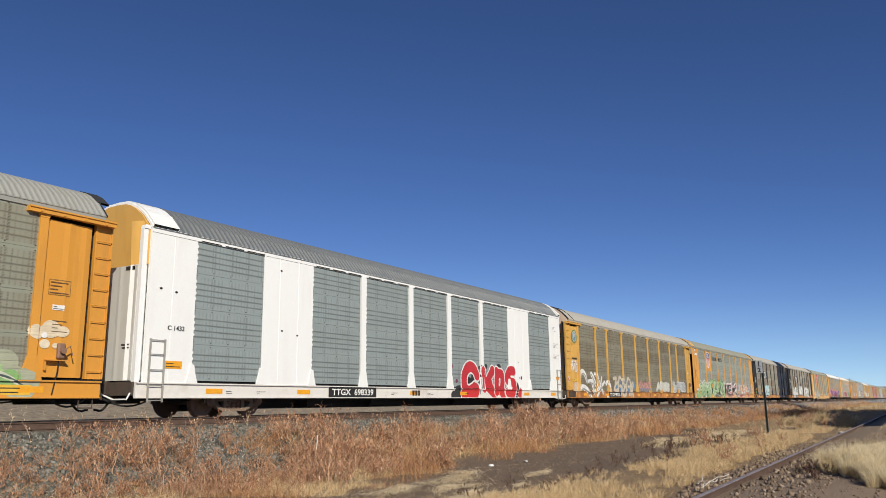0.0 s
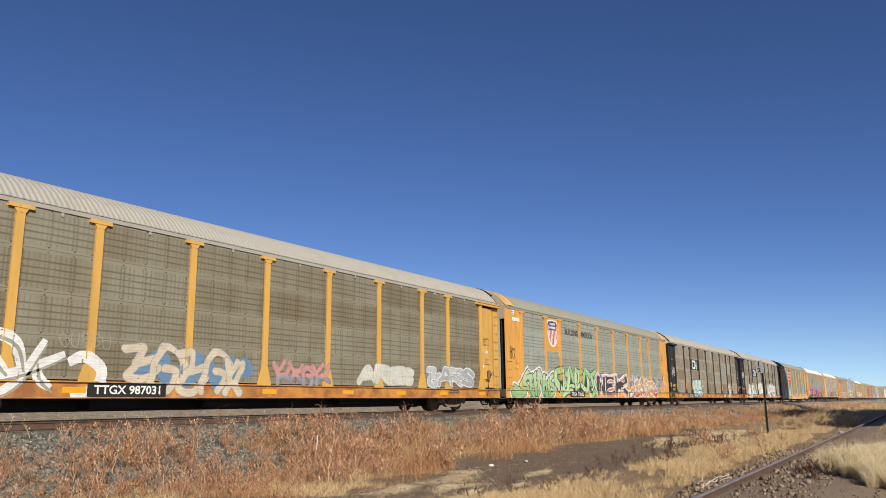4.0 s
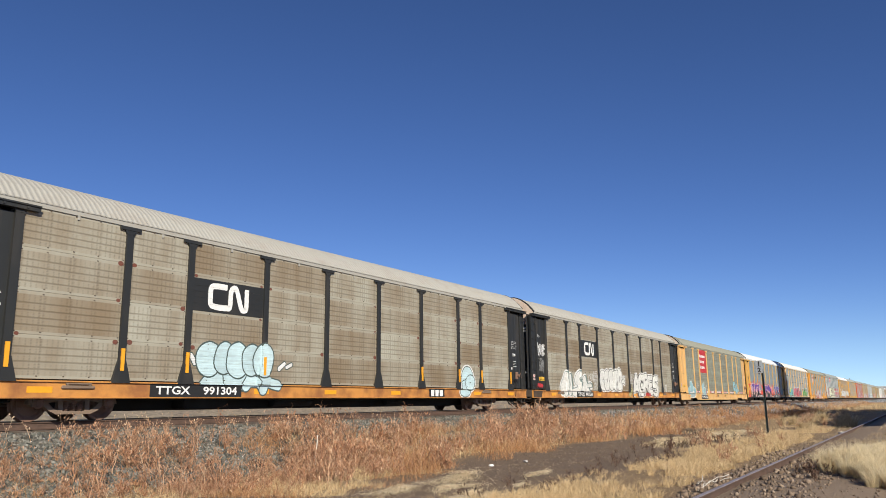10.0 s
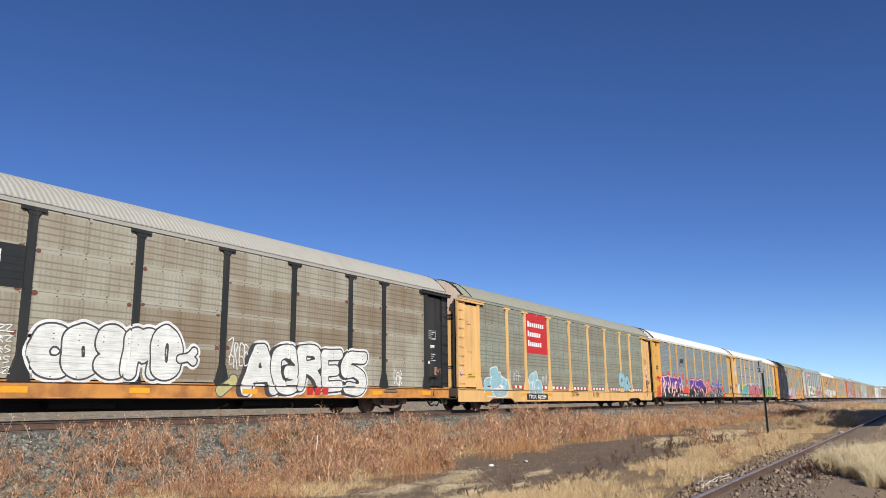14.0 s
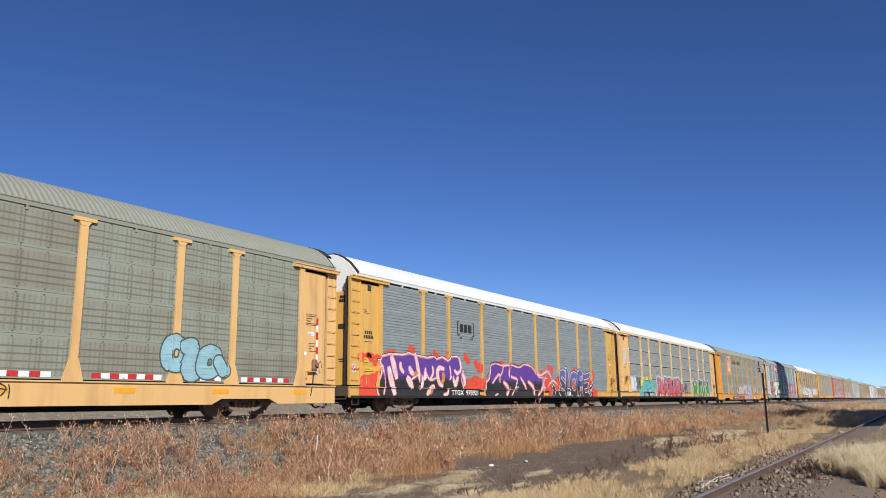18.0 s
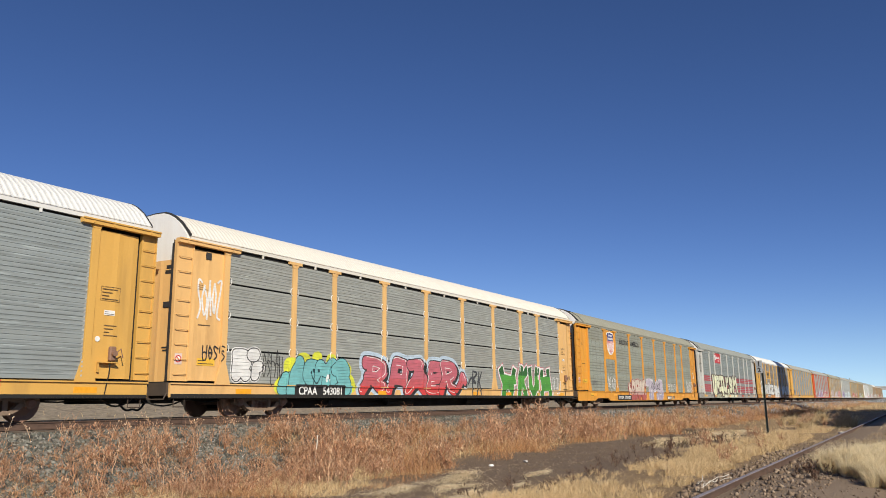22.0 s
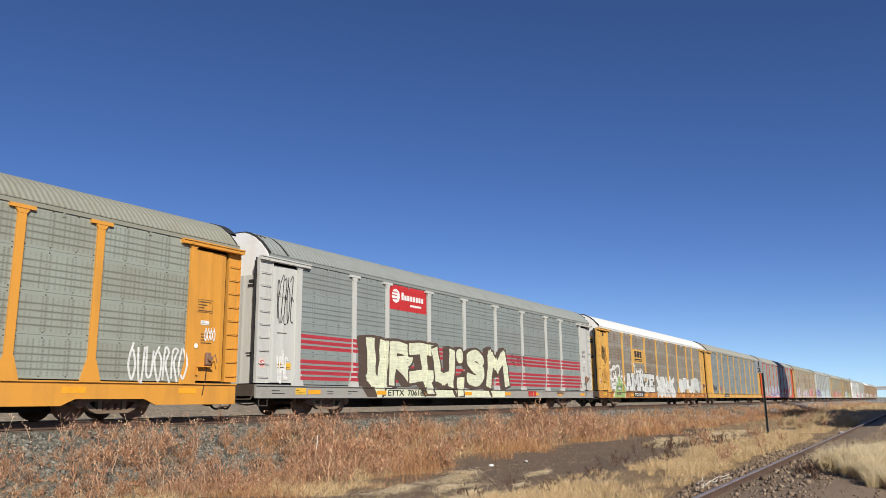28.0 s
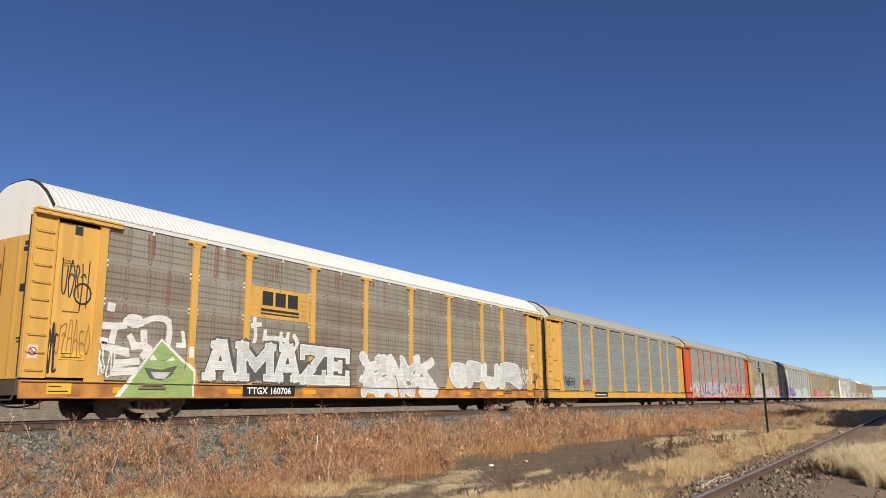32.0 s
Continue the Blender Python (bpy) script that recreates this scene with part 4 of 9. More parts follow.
CARS = [
    dict(body=yel_deep, panel=sh_green, depth=0.004, roof=roof_grey, flap=True, label="orange-yellow autorack car, panels sprayed with green graffiti"),
    dict(body=white, panel=sh_white, depth=0.004, roof=roof_dark, sill=sill_white, style="modern", bold=0.055, end=silver, end_top=yel, gable_z=4.0, hood=white, label="white autorack car with grey panels and red graffiti"),
    dict(body=yel, panel=sh_brown, depth=0.004, roof=roof_warm, flap=True, sill=sill_rust, end_top=rust_white, label="yellow autorack car with brown-grey panels and white graffiti"),
    dict(body=yel_mid, panel=sh_mint, depth=0.004, roof=roof_olive, doors=False, end=tan_end, end_top=tan_end, hood=yel_pale, label="yellow autorack car with shield emblem and green graffiti"),
    dict(body=black, ink=CHALK, panel=sh_pale, depth=0.004, roof=roof_warm, sill=sill_rust, end_top=rust_white, label="black autorack car with pale panels, orange sill and pale blue graffiti"),
    dict(body=black, ink=CHALK, panel=sh_pale, depth=0.004, roof=roof_warm, sill=sill_rust, end_top=rust_white, label="black autorack car with pale panels and large white graffiti"),
    dict(body=yel_pale, panel=sh_green, depth=0.004, roof=roof_olive, deep=True, flap=True, end_top=rust_white, label="pale yellow autorack car with a red signboard panel"),
    dict(body=yel, panel=sh_blue, depth=0.012, roof=roof_white, sheets=4, lip=STEEL_DARK, end_top=cream_end, slot=True, label="yellow autorack car with white roof and purple graffiti"),
    dict(body=yel_pale, panel=sh_zinc, depth=0.012, roof=roof_cream, gap=0.05, lip=STEEL_DARK, end_top=cream_end, slot=True, label="pale yellow autorack car, cream roof, blue, red and green graffiti"),
    dict(body=yel_deep, panel=sh_sage, depth=0.004, roof=roof_olive, deep=True, flap=True, end_top=cream_end, label="orange-yellow autorack car with shield emblem and red graffiti"),
    dict(body=silver, panel=sh_cool, depth=0.004, roof=roof_cool, bold=0.036, sill=sill_grey, flap=True, end_top=cream_end, label="silver-grey autorack car with red stripes and cream graffiti"),
    dict(body=yel, panel=sh_rust, depth=0.004, roof=roof_white, sill=sill_rust, end_top=cream_end, slot=True, label="yellow autorack car with rust-streaked brown panels, white roof"),
    dict(body=yel, panel=sh_blue, depth=0.012, roof=roof_grey, label="yellow autorack car with blue-grey panels"),
    dict(body=redpaint, panel=sh_zinc, depth=0.012, roof=roof_grey, post_w=0.1, label="orange-red autorack car with grey panels and graffiti"),
    dict(body=yel_haze, panel=sh_pale, depth=0.004, roof=roof_olive, post_w=0.12, label="faded yellow autorack car with tan panels"),
    dict(body=silver, panel=sh_zinc, depth=0.012, roof=roof_grey, end=black, label="silver autorack car with grey panels and purple graffiti"),
    dict(body=yel_haze, panel=sh_green, depth=0.004, roof=roof_grey, post_w=0.12, label="dusty yellow autorack car with grey perforated side panels"),
    dict(body=yel_haze, panel=sh_brown, depth=0.004, roof=roof_olive, post_w=0.12, label="pale yellow autorack car with brownish panels"),
    dict(body=white, panel=sh_zinc, depth=0.012, roof=roof_grey, label="white autorack car with grey panels"),
    dict(body=silver, panel=sh_green, depth=0.004, roof=roof_grey, label="grey autorack car with grey panels"),
    dict(body=brown_haze, panel=sh_brown, depth=0.004, roof=roof_white, post_w=0.12, label="dusty brown-yellow autorack car with white roof"),
    dict(body=brown_haze, panel=sh_brown, depth=0.004, roof=roof_warm, post_w=0.12, label="dusty brown autorack car with brown panels"),
    dict(body=brown_haze, panel=sh_brown, depth=0.004, roof=roof_warm, post_w=0.12, label="dusty brown autorack car, last of the train"),
]
GAPS = [-16.68, 12.1, 40.3, 68.9, 97.35, 126.0, 154.7, 183.35, 211.9, 240.55, 269.2, 298.2, 326.7, 355.2]


# ---------------------------------------------------------------- lettering, emblems and sprayed paint on the sides
GLYPHS = {}


def glyph(ch, off=0.0):
    """Filled outline of a text in the built-in font: points and triangles."""
    k = (ch, round(off, 3))
    if k not in GLYPHS:
        cu = bpy.data.curves.new("glyph", "FONT")
        cu.body, cu.size, cu.offset, cu.resolution_u = ch, 1.0, off, 3
        ob = bpy.data.objects.new("glyph", cu)
        me = bpy.data.meshes.new_from_object(ob)
        pts = np.array([v.co[:2] for v in me.vertices]).reshape(-1, 2)
        tri = [tuple(p.vertices) for p in me.polygons]
        bpy.data.objects.remove(ob), bpy.data.curves.remove(cu), bpy.data.meshes.remove(me)
        GLYPHS[k] = (pts, tri)
    return GLYPHS[k]


def sheet_rows(cfg):
    """Foot of the lowest row of side sheets, and the height of a row."""
    if cfg.get("style") == "modern":
        return 0.995, 0.9925
    return SILL1 + 0.03, ((4.90 if cfg["depth"] < 0.01 else TOP - 0.05) - SILL1 - 0.03) / cfg.get("sheets", 4)


def side_depth(cfg, x, z):
    """How far the side stands out from its plane at a place."""
    if z < SILL1:
        return 0.06 if z > SILL1 - 0.035 else 0.012
    if cfg.get("style") == "modern":
        for p in (-4.52, -1.45, 1.46, 4.28):
            if abs(x - p) < 0.135:
                return 0.069 if z < SILL1 + 0.5 else 0.056
        if any(a <= x <= b for a, b in ((-13.68, -12.15), (-9.53, -7.27), (7.0, 9.3), (11.94, 13.36))):
            return 0.036
    else:
        ax = abs(x)
        if ax > 12.25:
            if not cfg.get("doors", True):
                return 0.03
            if ax > 13.37:
                return 0.0 if x < 0 else -0.09
            return -0.008 - 0.05 * ((ax - 12.25) / 1.23) ** 2
        for p in POSTS:
            d = abs(x - p)
            if z < SILL1 + 0.52 and d < (0.27 if z < SILL1 + 0.22 else 0.2):
                return 0.069
            if d < 0.1:
                return 0.056
    z0, h = sheet_rows(cfg)
    i = math.floor((z - z0) / h)
    u = (z - z0) - i * h
    set_in = 0.004 if i % 2 else 0.0
    if cfg["depth"] < 0.01:
        return (-0.003 if any(-0.02 < u - g < 0.012 for g in GROOVES) else cfg["depth"]) - set_in
    f = u / (h - cfg.get("gap", 0.003)) * RIBS
    f -= math.floor(f)
    return (cfg["depth"] if f < 0.81 or f > 0.97 else 0.0) - set_in


def catmull(pts, n=7):
    """A smooth line through pts."""
    P = [pts[0]] + list(pts) + [pts[-1]]
    out = []
    for a, b, c, d in zip(P, P[1:], P[2:], P[3:]):
        for i in range(n):
            t = i / n
            out.append(tuple(0.5 * (2 * b[k] + (c[k] - a[k]) * t + (2 * a[k] - 5 * b[k] + 4 * c[k] - d[k]) * t * t + (3 * b[k] - a[k] - 3 * c[k] + d[k]) * t ** 3) for k in (0, 1)))
    return out + [tuple(pts[-1])]


# strokes of capitals in a unit square; ~ bends them, w scales their width
FAT = {
    "A": "0,0 .42,1 .58,1 1,0/.22,.36 .78,.36",
    "B": "0,0 0,1/~0,1 .8,1 .8,.55 .1,.53/~.1,.53 1,.5 1,0 0,0",
    "C": "~1,.8 .7,1 .25,.95 0,.6 0,.35 .25,.04 .7,0 1,.2",
    "D": "0,0 0,1/~0,1 .7,.95 1,.6 1,.4 .7,.05 0,0",
    "E": "1,1 0,1 0,0 1,0/0,.5 .75,.5",
    "G": "~1,.8 .6,1 .1,.85 0,.45 .2,.05 .65,0 1,.15 1,.42/1,.42 .6,.42",
    "I": ".5,0 .5,1",
    "K": "0,0 0,1/0,.42 1,1/.3,.6 1,0",
    "M": "0,0 .1,1 .5,.4 .9,1 1,0",
    "N": "0,0 0,1 1,0 1,1",
    "O": "~.5,1 .1,.85 0,.5 .1,.12 .5,0 .9,.12 1,.5 .9,.85 .5,1",
    "P": "0,0 0,1/~0,1 .8,1 1,.75 .8,.5 0,.48",
    "R": "0,0 0,1/~0,1 .75,1 1,.76 .75,.5 0,.46/.4,.48 1,0",
    "S": "~1,.85 .6,1 .15,.92 .05,.7 .5,.52 .95,.3 .85,.06 .4,0 0,.15",
    "T": "0,1 1,1/.5,1 .5,0",
    "U": "~0,1 0,.3 .2,.03 .5,0 .8,.03 1,.3 1,1",
    "Z": "0,1 1,1 0,0 1,0",
    "arch": "~0,0 .05,.6 .35,1 .75,.95 1,.6/~.4,.5 .8,.45 .6,.0",
    "hook": "~0,.9 .5,1 .3,.5 .1,.1 .6,0 1,.25/~.25,.5 .9,.6",
    "prong": "~.1,.05 .3,.5 0,1/~.3,.5 .8,.7 1,1/~.5,.3 .8,.15 .95,0",
    "flame": "~0,1 .3,.45 .15,0/~.25,.5 .65,1/~.3,.3 .75,.4 1,.95/~.6,.3 1,0",
    "slab_a": ".14,.04 .45,1 .6,1 .86,.04/w.7 .28,.34 .74,.34/w.6 0,0 .28,0/w.6 .7,0 1,0/w.6 .26,1 .6,1",
    "slab_m": ".1,.04 .1,.96/.1,.96 .5,.38 .9,.96/.9,.96 .9,.04/w.6 0,0 .22,0/w.6 .78,0 1,0/w.6 0,1 .2,1/w.6 .8,1 1,1",
    "slab_z": ".06,1 .92,1/.9,.96 .1,.04/.06,0 .95,0/w.6 .04,1 .04,.75/w.6 .97,0 .97,.26",
    "slab_e": ".16,.0 .16,1/.05,1 .95,1/.05,0 .95,0/.16,.5 .6,.5/w.6 .97,1 .97,.72/w.6 .97,0 .97,.28/w.6 .62,.36 .62,.64",
}


class Art:
    """Flat paint on a car's side; the finished mesh follows posts, ribs and sill."""

    def __init__(self, car, cfg, name="graffiti", label=""):
        self.car, self.cfg, self.name, self.label = car, cfg, name, label
        self.layers, self.mats, self.ready = [], [], ([], [], [])

    def slot(self, m):
        if m not in self.mats:
            self.mats.append(m)
        return self.mats.index(m)

    def add(self, pts, faces, m, level):
        """pts in car x and z. m: a material, or rows of (upper z, material)."""
        self.layers.append((np.asarray(pts, float), faces, m, level))

    def poly(self, pts, m, level):
        self.add(pts, [tuple(range(len(pts)))], m, level)

    def bar(self, x0, x1, z0, z1, m, level):
        self.poly([(x0, z0), (x1, z0), (x1, z1), (x0, z1)], m, level)

    def disc(self, x, z, r, m, level, n=14, sx=1.0):
        self.poly([(x + sx * r * math.cos(2 * math.pi * i / n), z + r * math.sin(2 * math.pi * i / n)) for i in range(n)], m, level)

    def stroke(self, pts, w, m, level, taper=False):
        """A brush line of width w along pts."""
        pts = [Vector((p[0], p[1])) for p in pts]
        vs, fs = [], []
        for i, p in enumerate(pts):
            d = pts[min(i + 1, len(pts) - 1)] - pts[max(i - 1, 0)]
            d = d.normalized() if d.length > 1e-6 else Vector((1, 0))
            k = w * 0.5
            if taper:
                k *= 0.35 + 0.65 * math.sin(math.pi * (0.12 + 0.76 * i / max(1, len(pts) - 1)))
            nrm = Vector((-d.y, d.x)) * k
            vs += [tuple(p + nrm), tuple(p - nrm)]
        for i in range(len(pts) - 1):
            fs.append((2 * i, 2 * i + 1, 2 * i + 3, 2 * i + 2))
        self.add(vs, fs, m, level)

    def text(self, text, x0, x1, z0, z1, m, level=1):
        pts, tri = glyph(text, 0.022)
        lo, hi = pts.min(0), pts.max(0)
        self.add((pts - lo) / (hi - lo) * (x1 - x0, z1 - z0) + (x0, z0), tri, m, level)

    def cloud(self, x0, x1, z0, z1, m, level, n=16, seed=1, r=(0.2, 0.5)):
        rnd = random.Random(seed)
        for i in range(n):
            q = rnd.uniform(*r)
            self.disc(x0 + (x1 - x0) * (i + 0.5) / n + rnd.uniform(-0.15, 0.15), rnd.uniform(z0, z1), q, m, level + 0.012 * i, 12, rnd.uniform(0.9, 1.4))

    def wild(self, x0, x1, z0, z1, fill, edge, halo=None, n=7, seed=1, w=0.28, spiky=True, shade=None):
        """Interlocked sweeping curves and arrows, none of them a letter."""
        rnd = random.Random(seed)
        cell = (x1 - x0) / n
        h = z1 - z0
        for i in range(n):
            cx = x0 + cell * (i + 0.5)
            for j in range(4):
                up_ = rnd.random() < 0.5
                za, zb = z0 + h * rnd.uniform(0.06, 0.25), z0 + h * rnd.uniform(0.7, 0.95)
                if j == 3:
                    za, zb = z0 + h * rnd.uniform(0.1, 0.4), z0 + h * rnd.uniform(0.1, 0.5)
                p0 = Vector((cx + cell * rnd.uniform(-0.75, 0.2), za if up_ else zb))
                p3 = Vector((cx + cell * rnd.uniform(-0.2, 0.75), zb if up_ else za))
                p1 = Vector((p0.x + cell * rnd.uniform(-0.7, 0.9), p0.y + (p3.y - p0.y) * rnd.uniform(0.1, 0.9)))
                p2 = Vector((p3.x - cell * rnd.uniform(-0.7, 0.9), p3.y - (p3.y - p0.y) * rnd.uniform(-0.2, 0.7)))
                path = []
                for q in range(12):
                    t = q / 11
                    p = p0 * (1 - t) ** 3 + p1 * 3 * t * (1 - t) ** 2 + p2 * 3 * t * t * (1 - t) + p3 * t ** 3
                    path.append((p.x, min(max(p.y, z0), z1)))
                wj = w * rnd.uniform(0.6, 1.15)
                lift = 0.05 * j + (0.2 if i % 2 else 0.0)
                rim = min(0.10, 0.35 * w)
                if halo is not None:
                    self.stroke(path, wj + 0.24, halo, 1 + lift * 0.4)
                self.stroke(path, wj + rim, edge, 2 + lift, spiky)
                self.stroke(path, wj, fill if (shade is None or j % 2) else shade, 2.02 + lift, spiky)
                if not spiky:
                    for e in (path[0], path[-1]):
                        self.disc(e[0], e[1], wj / 2 + rim / 2, edge, 2 + lift - 0.004, 10)
                        self.disc(e[0], e[1], wj / 2, fill if (shade is None or j % 2) else shade, 2.024 + lift, 10)
                elif rnd.random() < 0.3:
                    e, d = path[-1], (Vector(path[-1]) - Vector(path[-3])).normalized()
                    s = Vector((-d.y, d.x)) * wj * 0.9
                    tri = [tuple(Vector(e) + s), tuple(Vector(e) - s), tuple(Vector(e) + d * wj * 1.2)]
                    mid = Vector(e) + d * 0.3 * wj
                    self.poly([tuple(mid + (Vector(q) - mid) * 1.35) for q in tri], edge, 2 + lift)
                    self.poly(tri, fill, 2.03 + lift)

    def scribble(self, x0, x1, z0, z1, m, level=3, n=5, seed=1, w=0.035):
        """A quick unreadable tag: short arcs, slashes and bars."""
        rnd = random.Random(seed)
        h, cell = z1 - z0, (x1 - x0) / n
        k = 0
        for i in range(n):
            xa = x0 + cell * i
            shape = rnd.choice((((0.1, 0.0), (0.2, 0.9), (0.8, 0.8), (0.4, 0.5), (0.9, 0.0)), ((0.9, 0.85), (0.3, 1.0), (0.3, 0.6), (0.8, 0.35), (0.2, 0.0)), ((0.5, 0.95), (0.1, 0.5), (0.5, 0.05), (0.9, 0.5), (0.4, 0.9)),
                                ((0.1, 0.95), (0.2, 0.15), (0.7, 0.1), (0.85, 0.9)), ((0.0, 0.9), (0.9, 0.95), (0.2, 0.1), (1.0, 0.05)), ((0.0, 0.05), (0.4, 1.0), (0.6, 0.9), (0.95, 0.0)), ((0.9, 0.8), (0.2, 0.8), (0.15, 0.2), (0.9, 0.1)), ((0.2, 1.0), (0.25, 0.4), (0.1, -0.3))))
            loops = [[(xa + cell * (a + rnd.uniform(-0.12, 0.12)), z0 + h * (b + rnd.uniform(-0.1, 0.1))) for a, b in shape]]
            if rnd.random() < 0.45:
                zz = z0 + h * rnd.uniform(0.3, 0.6)
                loops.append([(xa + cell * rnd.uniform(-0.1, 0.3), zz), (xa + cell * 0.5, zz + 0.1 * h), (xa + cell * rnd.uniform(0.7, 1.1), zz)])
            for pts in loops:
                k += 1
                self.stroke(catmull(pts, 5), w, m, level + 0.03 * k)

    def cuts(self):
        """Where the side steps in or out, along x and z."""
        cfg = self.cfg
        cutx = [p + d for p in POSTS for d in (-0.27, -0.2, -0.1, 0.1, 0.2, 0.27)] + [-13.37, -12.25, 12.25, 13.37, -13.2, -12.9, -12.6, 12.6, 12.9, 13.2]
        if cfg.get("style") == "modern":
            cutx = [p + d for p in (-4.52, -1.45, 1.46, 4.28) for d in (-0.135, 0.135)] + [-12.15, -9.53, -7.27, 7.0, 9.3, 11.94]
        z0, h = sheet_rows(cfg)
        g = cfg.get("gap", 0.003)
        cutz = [SILL0, SILL1 - 0.035, SILL1, SILL1 + 0.22, SILL1 + 0.52]
        for i in range(4):
            if cfg["depth"] < 0.01:
                cutz += [z0 + i * h + q + d for q in GROOVES for d in (-0.02, 0.012)] + [z0 + i * h]
            else:
                cutz += [z0 + i * h + (r + f) / RIBS * (h - g) for r in range(RIBS) for f in (0.81, 0.97)] + [z0 + i * h]
        return cutx, cutz

    def field(self, fn, x0, x1, z0, z1, m, level, step=0.032):
        """The area where fn(x, z) is below zero, laid on the side. m: a material, or rows of (upper z, material)."""
        cfg = self.cfg
        bands = m if isinstance(m, (list, tuple)) else None
        z0 = max(z0, 0.38 if cfg.get("deep") else SILL0)
        cutx, cutz = self.cuts()
        cutz = cutz + ([b[0] for b in bands[:-1]] if bands else [])

        def lines(a, b, extra):
            g = np.concatenate([np.linspace(a, b, max(2, int((b - a) / step))), [c for c in extra if a < c < b]])
            g = np.sort(g)
            return g[np.concatenate([[True], np.diff(g) > 1e-4])]
        xs, zs = lines(x0, x1, cutx), lines(z0, z1, cutz)
        X, Z = np.meshgrid(xs, zs, indexing="ij")
        F = fn(X, Z)
        ins = F < 0
        stop = np.array([any(abs(x - c) < 2e-4 for c in cutx) for x in xs])
        full = ins[:-1, :-1] & ins[1:, :-1] & ins[1:, 1:] & ins[:-1, 1:]
        some = (ins[:-1, :-1] | ins[1:, :-1] | ins[1:, 1:] | ins[:-1, 1:]) & ~full
        verts, polys, mis = self.ready
        zone = np.cumsum(stop)
        depth = {}

        def lay(co, i, j):
            k = (int(zone[i]), j)
            if k not in depth:
                depth[k] = Y0 - side_depth(cfg, (xs[i] + xs[i + 1]) / 2, (zs[j] + zs[j + 1]) / 2) - 0.003 - 0.0022 * level
            n = len(verts)
            verts.extend((a, depth[k], b) for a, b in co)
            polys.append(tuple(range(n, n + len(co))))
            zc = (zs[j] + zs[j + 1]) / 2
            mis.append(self.slot(next((b[1] for b in bands if zc < b[0]), bands[-1][1]) if bands else m))
        for j in range(len(zs) - 1):
            i = 0
            row = full[:, j]
            for i0 in np.flatnonzero(row & ~np.concatenate([[False], row[:-1] & ~stop[1:-1]])):
                i1 = i0 + 1
                while i1 < len(row) and row[i1] and not stop[i1]:
                    i1 += 1
                lay([(xs[i0], zs[j]), (xs[i1], zs[j]), (xs[i1], zs[j + 1]), (xs[i0], zs[j + 1])], i0, j)
                if i0 > 0 and stop[i0] and row[i0 - 1] and (int(zone[i0 - 1]), j) in depth:
                    ya, yb = depth[int(zone[i0 - 1]), j], depth[int(zone[i0]), j]
                    if ya - yb > 0.02:
                        n, x = len(verts), xs[i0] - 0.003 - 0.001 * level
                        verts.extend([(x, ya, zs[j]), (x, yb, zs[j]), (x, yb, zs[j + 1]), (x, ya, zs[j + 1])])
                        polys.append((n, n + 1, n + 2, n + 3))
                        mis.append(mis[-1])
        for i, j in zip(*np.nonzero(some)):
            ring = [(i, j), (i + 1, j), (i + 1, j + 1), (i, j + 1)]
            co = []
            for a, b in zip(ring, ring[1:] + ring[:1]):
                fa, fb = F[a], F[b]
                if fa < 0:
                    co.append((X[a], Z[a]))
                if (fa < 0) != (fb < 0):
                    t = fa / (fa - fb)
                    co.append((X[a] + (X[b] - X[a]) * t, Z[a] + (Z[b] - Z[a]) * t))
            if len(co) > 2:
                lay(co, i, j)

    def fat(self, signs, fill, edge, line=0.04, halo=None, rim=0.1, w=0.35, square=False, seed=1, wob=0.02, shadow=None, lean=0.0, shine=None, level=0.0):
        """Swollen strokes with an outline each. signs: (strokes or capital, s0, s1, z0, z1[, width]); shadow: (dx, dz, material)."""
        rnd = random.Random(seed)
        pa, pb = rnd.uniform(0, 6), rnd.uniform(0, 6)
        fields, area = [], []
        for sg in signs:
            ww = sg[5] if len(sg) > 5 else w
            x0, x1, z0, z1 = local(sg[1]), local(sg[2]), sg[3], sg[4]
            segs = []
            for st in FAT.get(sg[0], sg[0]).split("/"):
                k, smooth = 1.0, "~" in st
                words = st.replace("~", "").split()
                if words[0].startswith("w"):
                    k = float(words.pop(0)[1:])
                pts = [tuple(float(q) for q in p.split(",")) for p in words]
                pts = [(x0 + ww / 2 + a * max(0.0, x1 - x0 - ww), z0 + ww / 2 + b * max(0.0, z1 - z0 - ww)) for a, b in pts]
                if smooth:
                    pts = catmull(pts)
                segs += [(p, q, ww * k, not smooth) for p, q in zip(pts, pts[1:])]

            def fn(X, Z, segs=segs, zm=(z0 + z1) / 2):
                X = X + wob * np.sin(Z * 4.3 + pa) + wob * 0.6 * np.sin(Z * 9.1 + X * 3.0 + pb) - lean * (Z - zm)
                Z = Z + wob * np.sin(X * 3.7 + pb)
                out = None
                for p, q, ws, hard in segs:
                    dx, dz = q[0] - p[0], q[1] - p[1]
                    L = max(1e-6, math.hypot(dx, dz))
                    u = ((X - p[0]) * dx + (Z - p[1]) * dz) / L
                    if square and hard:
                        d = np.maximum(np.abs(u - L / 2) - L / 2 - ws * 0.42, np.abs((X - p[0]) * dz - (Z - p[1]) * dx) / L - ws / 2)
                    else:
                        uc = np.clip(u, 0, L)
                        d = np.hypot(X - p[0] - uc * dx / L, Z - p[1] - uc * dz / L) - ws / 2
                    out = d if out is None else np.minimum(out, d)
                return out
            fields.append(fn)
            area.append((x0 - abs(lean) - 0.06, x1 + abs(lean) + 0.06, z0 - 0.06, z1 + 0.06))
        lo = [min(a[i] for a in area) for i in (0, 2)]
        hi = [max(a[i] for a in area) for i in (1, 3)]

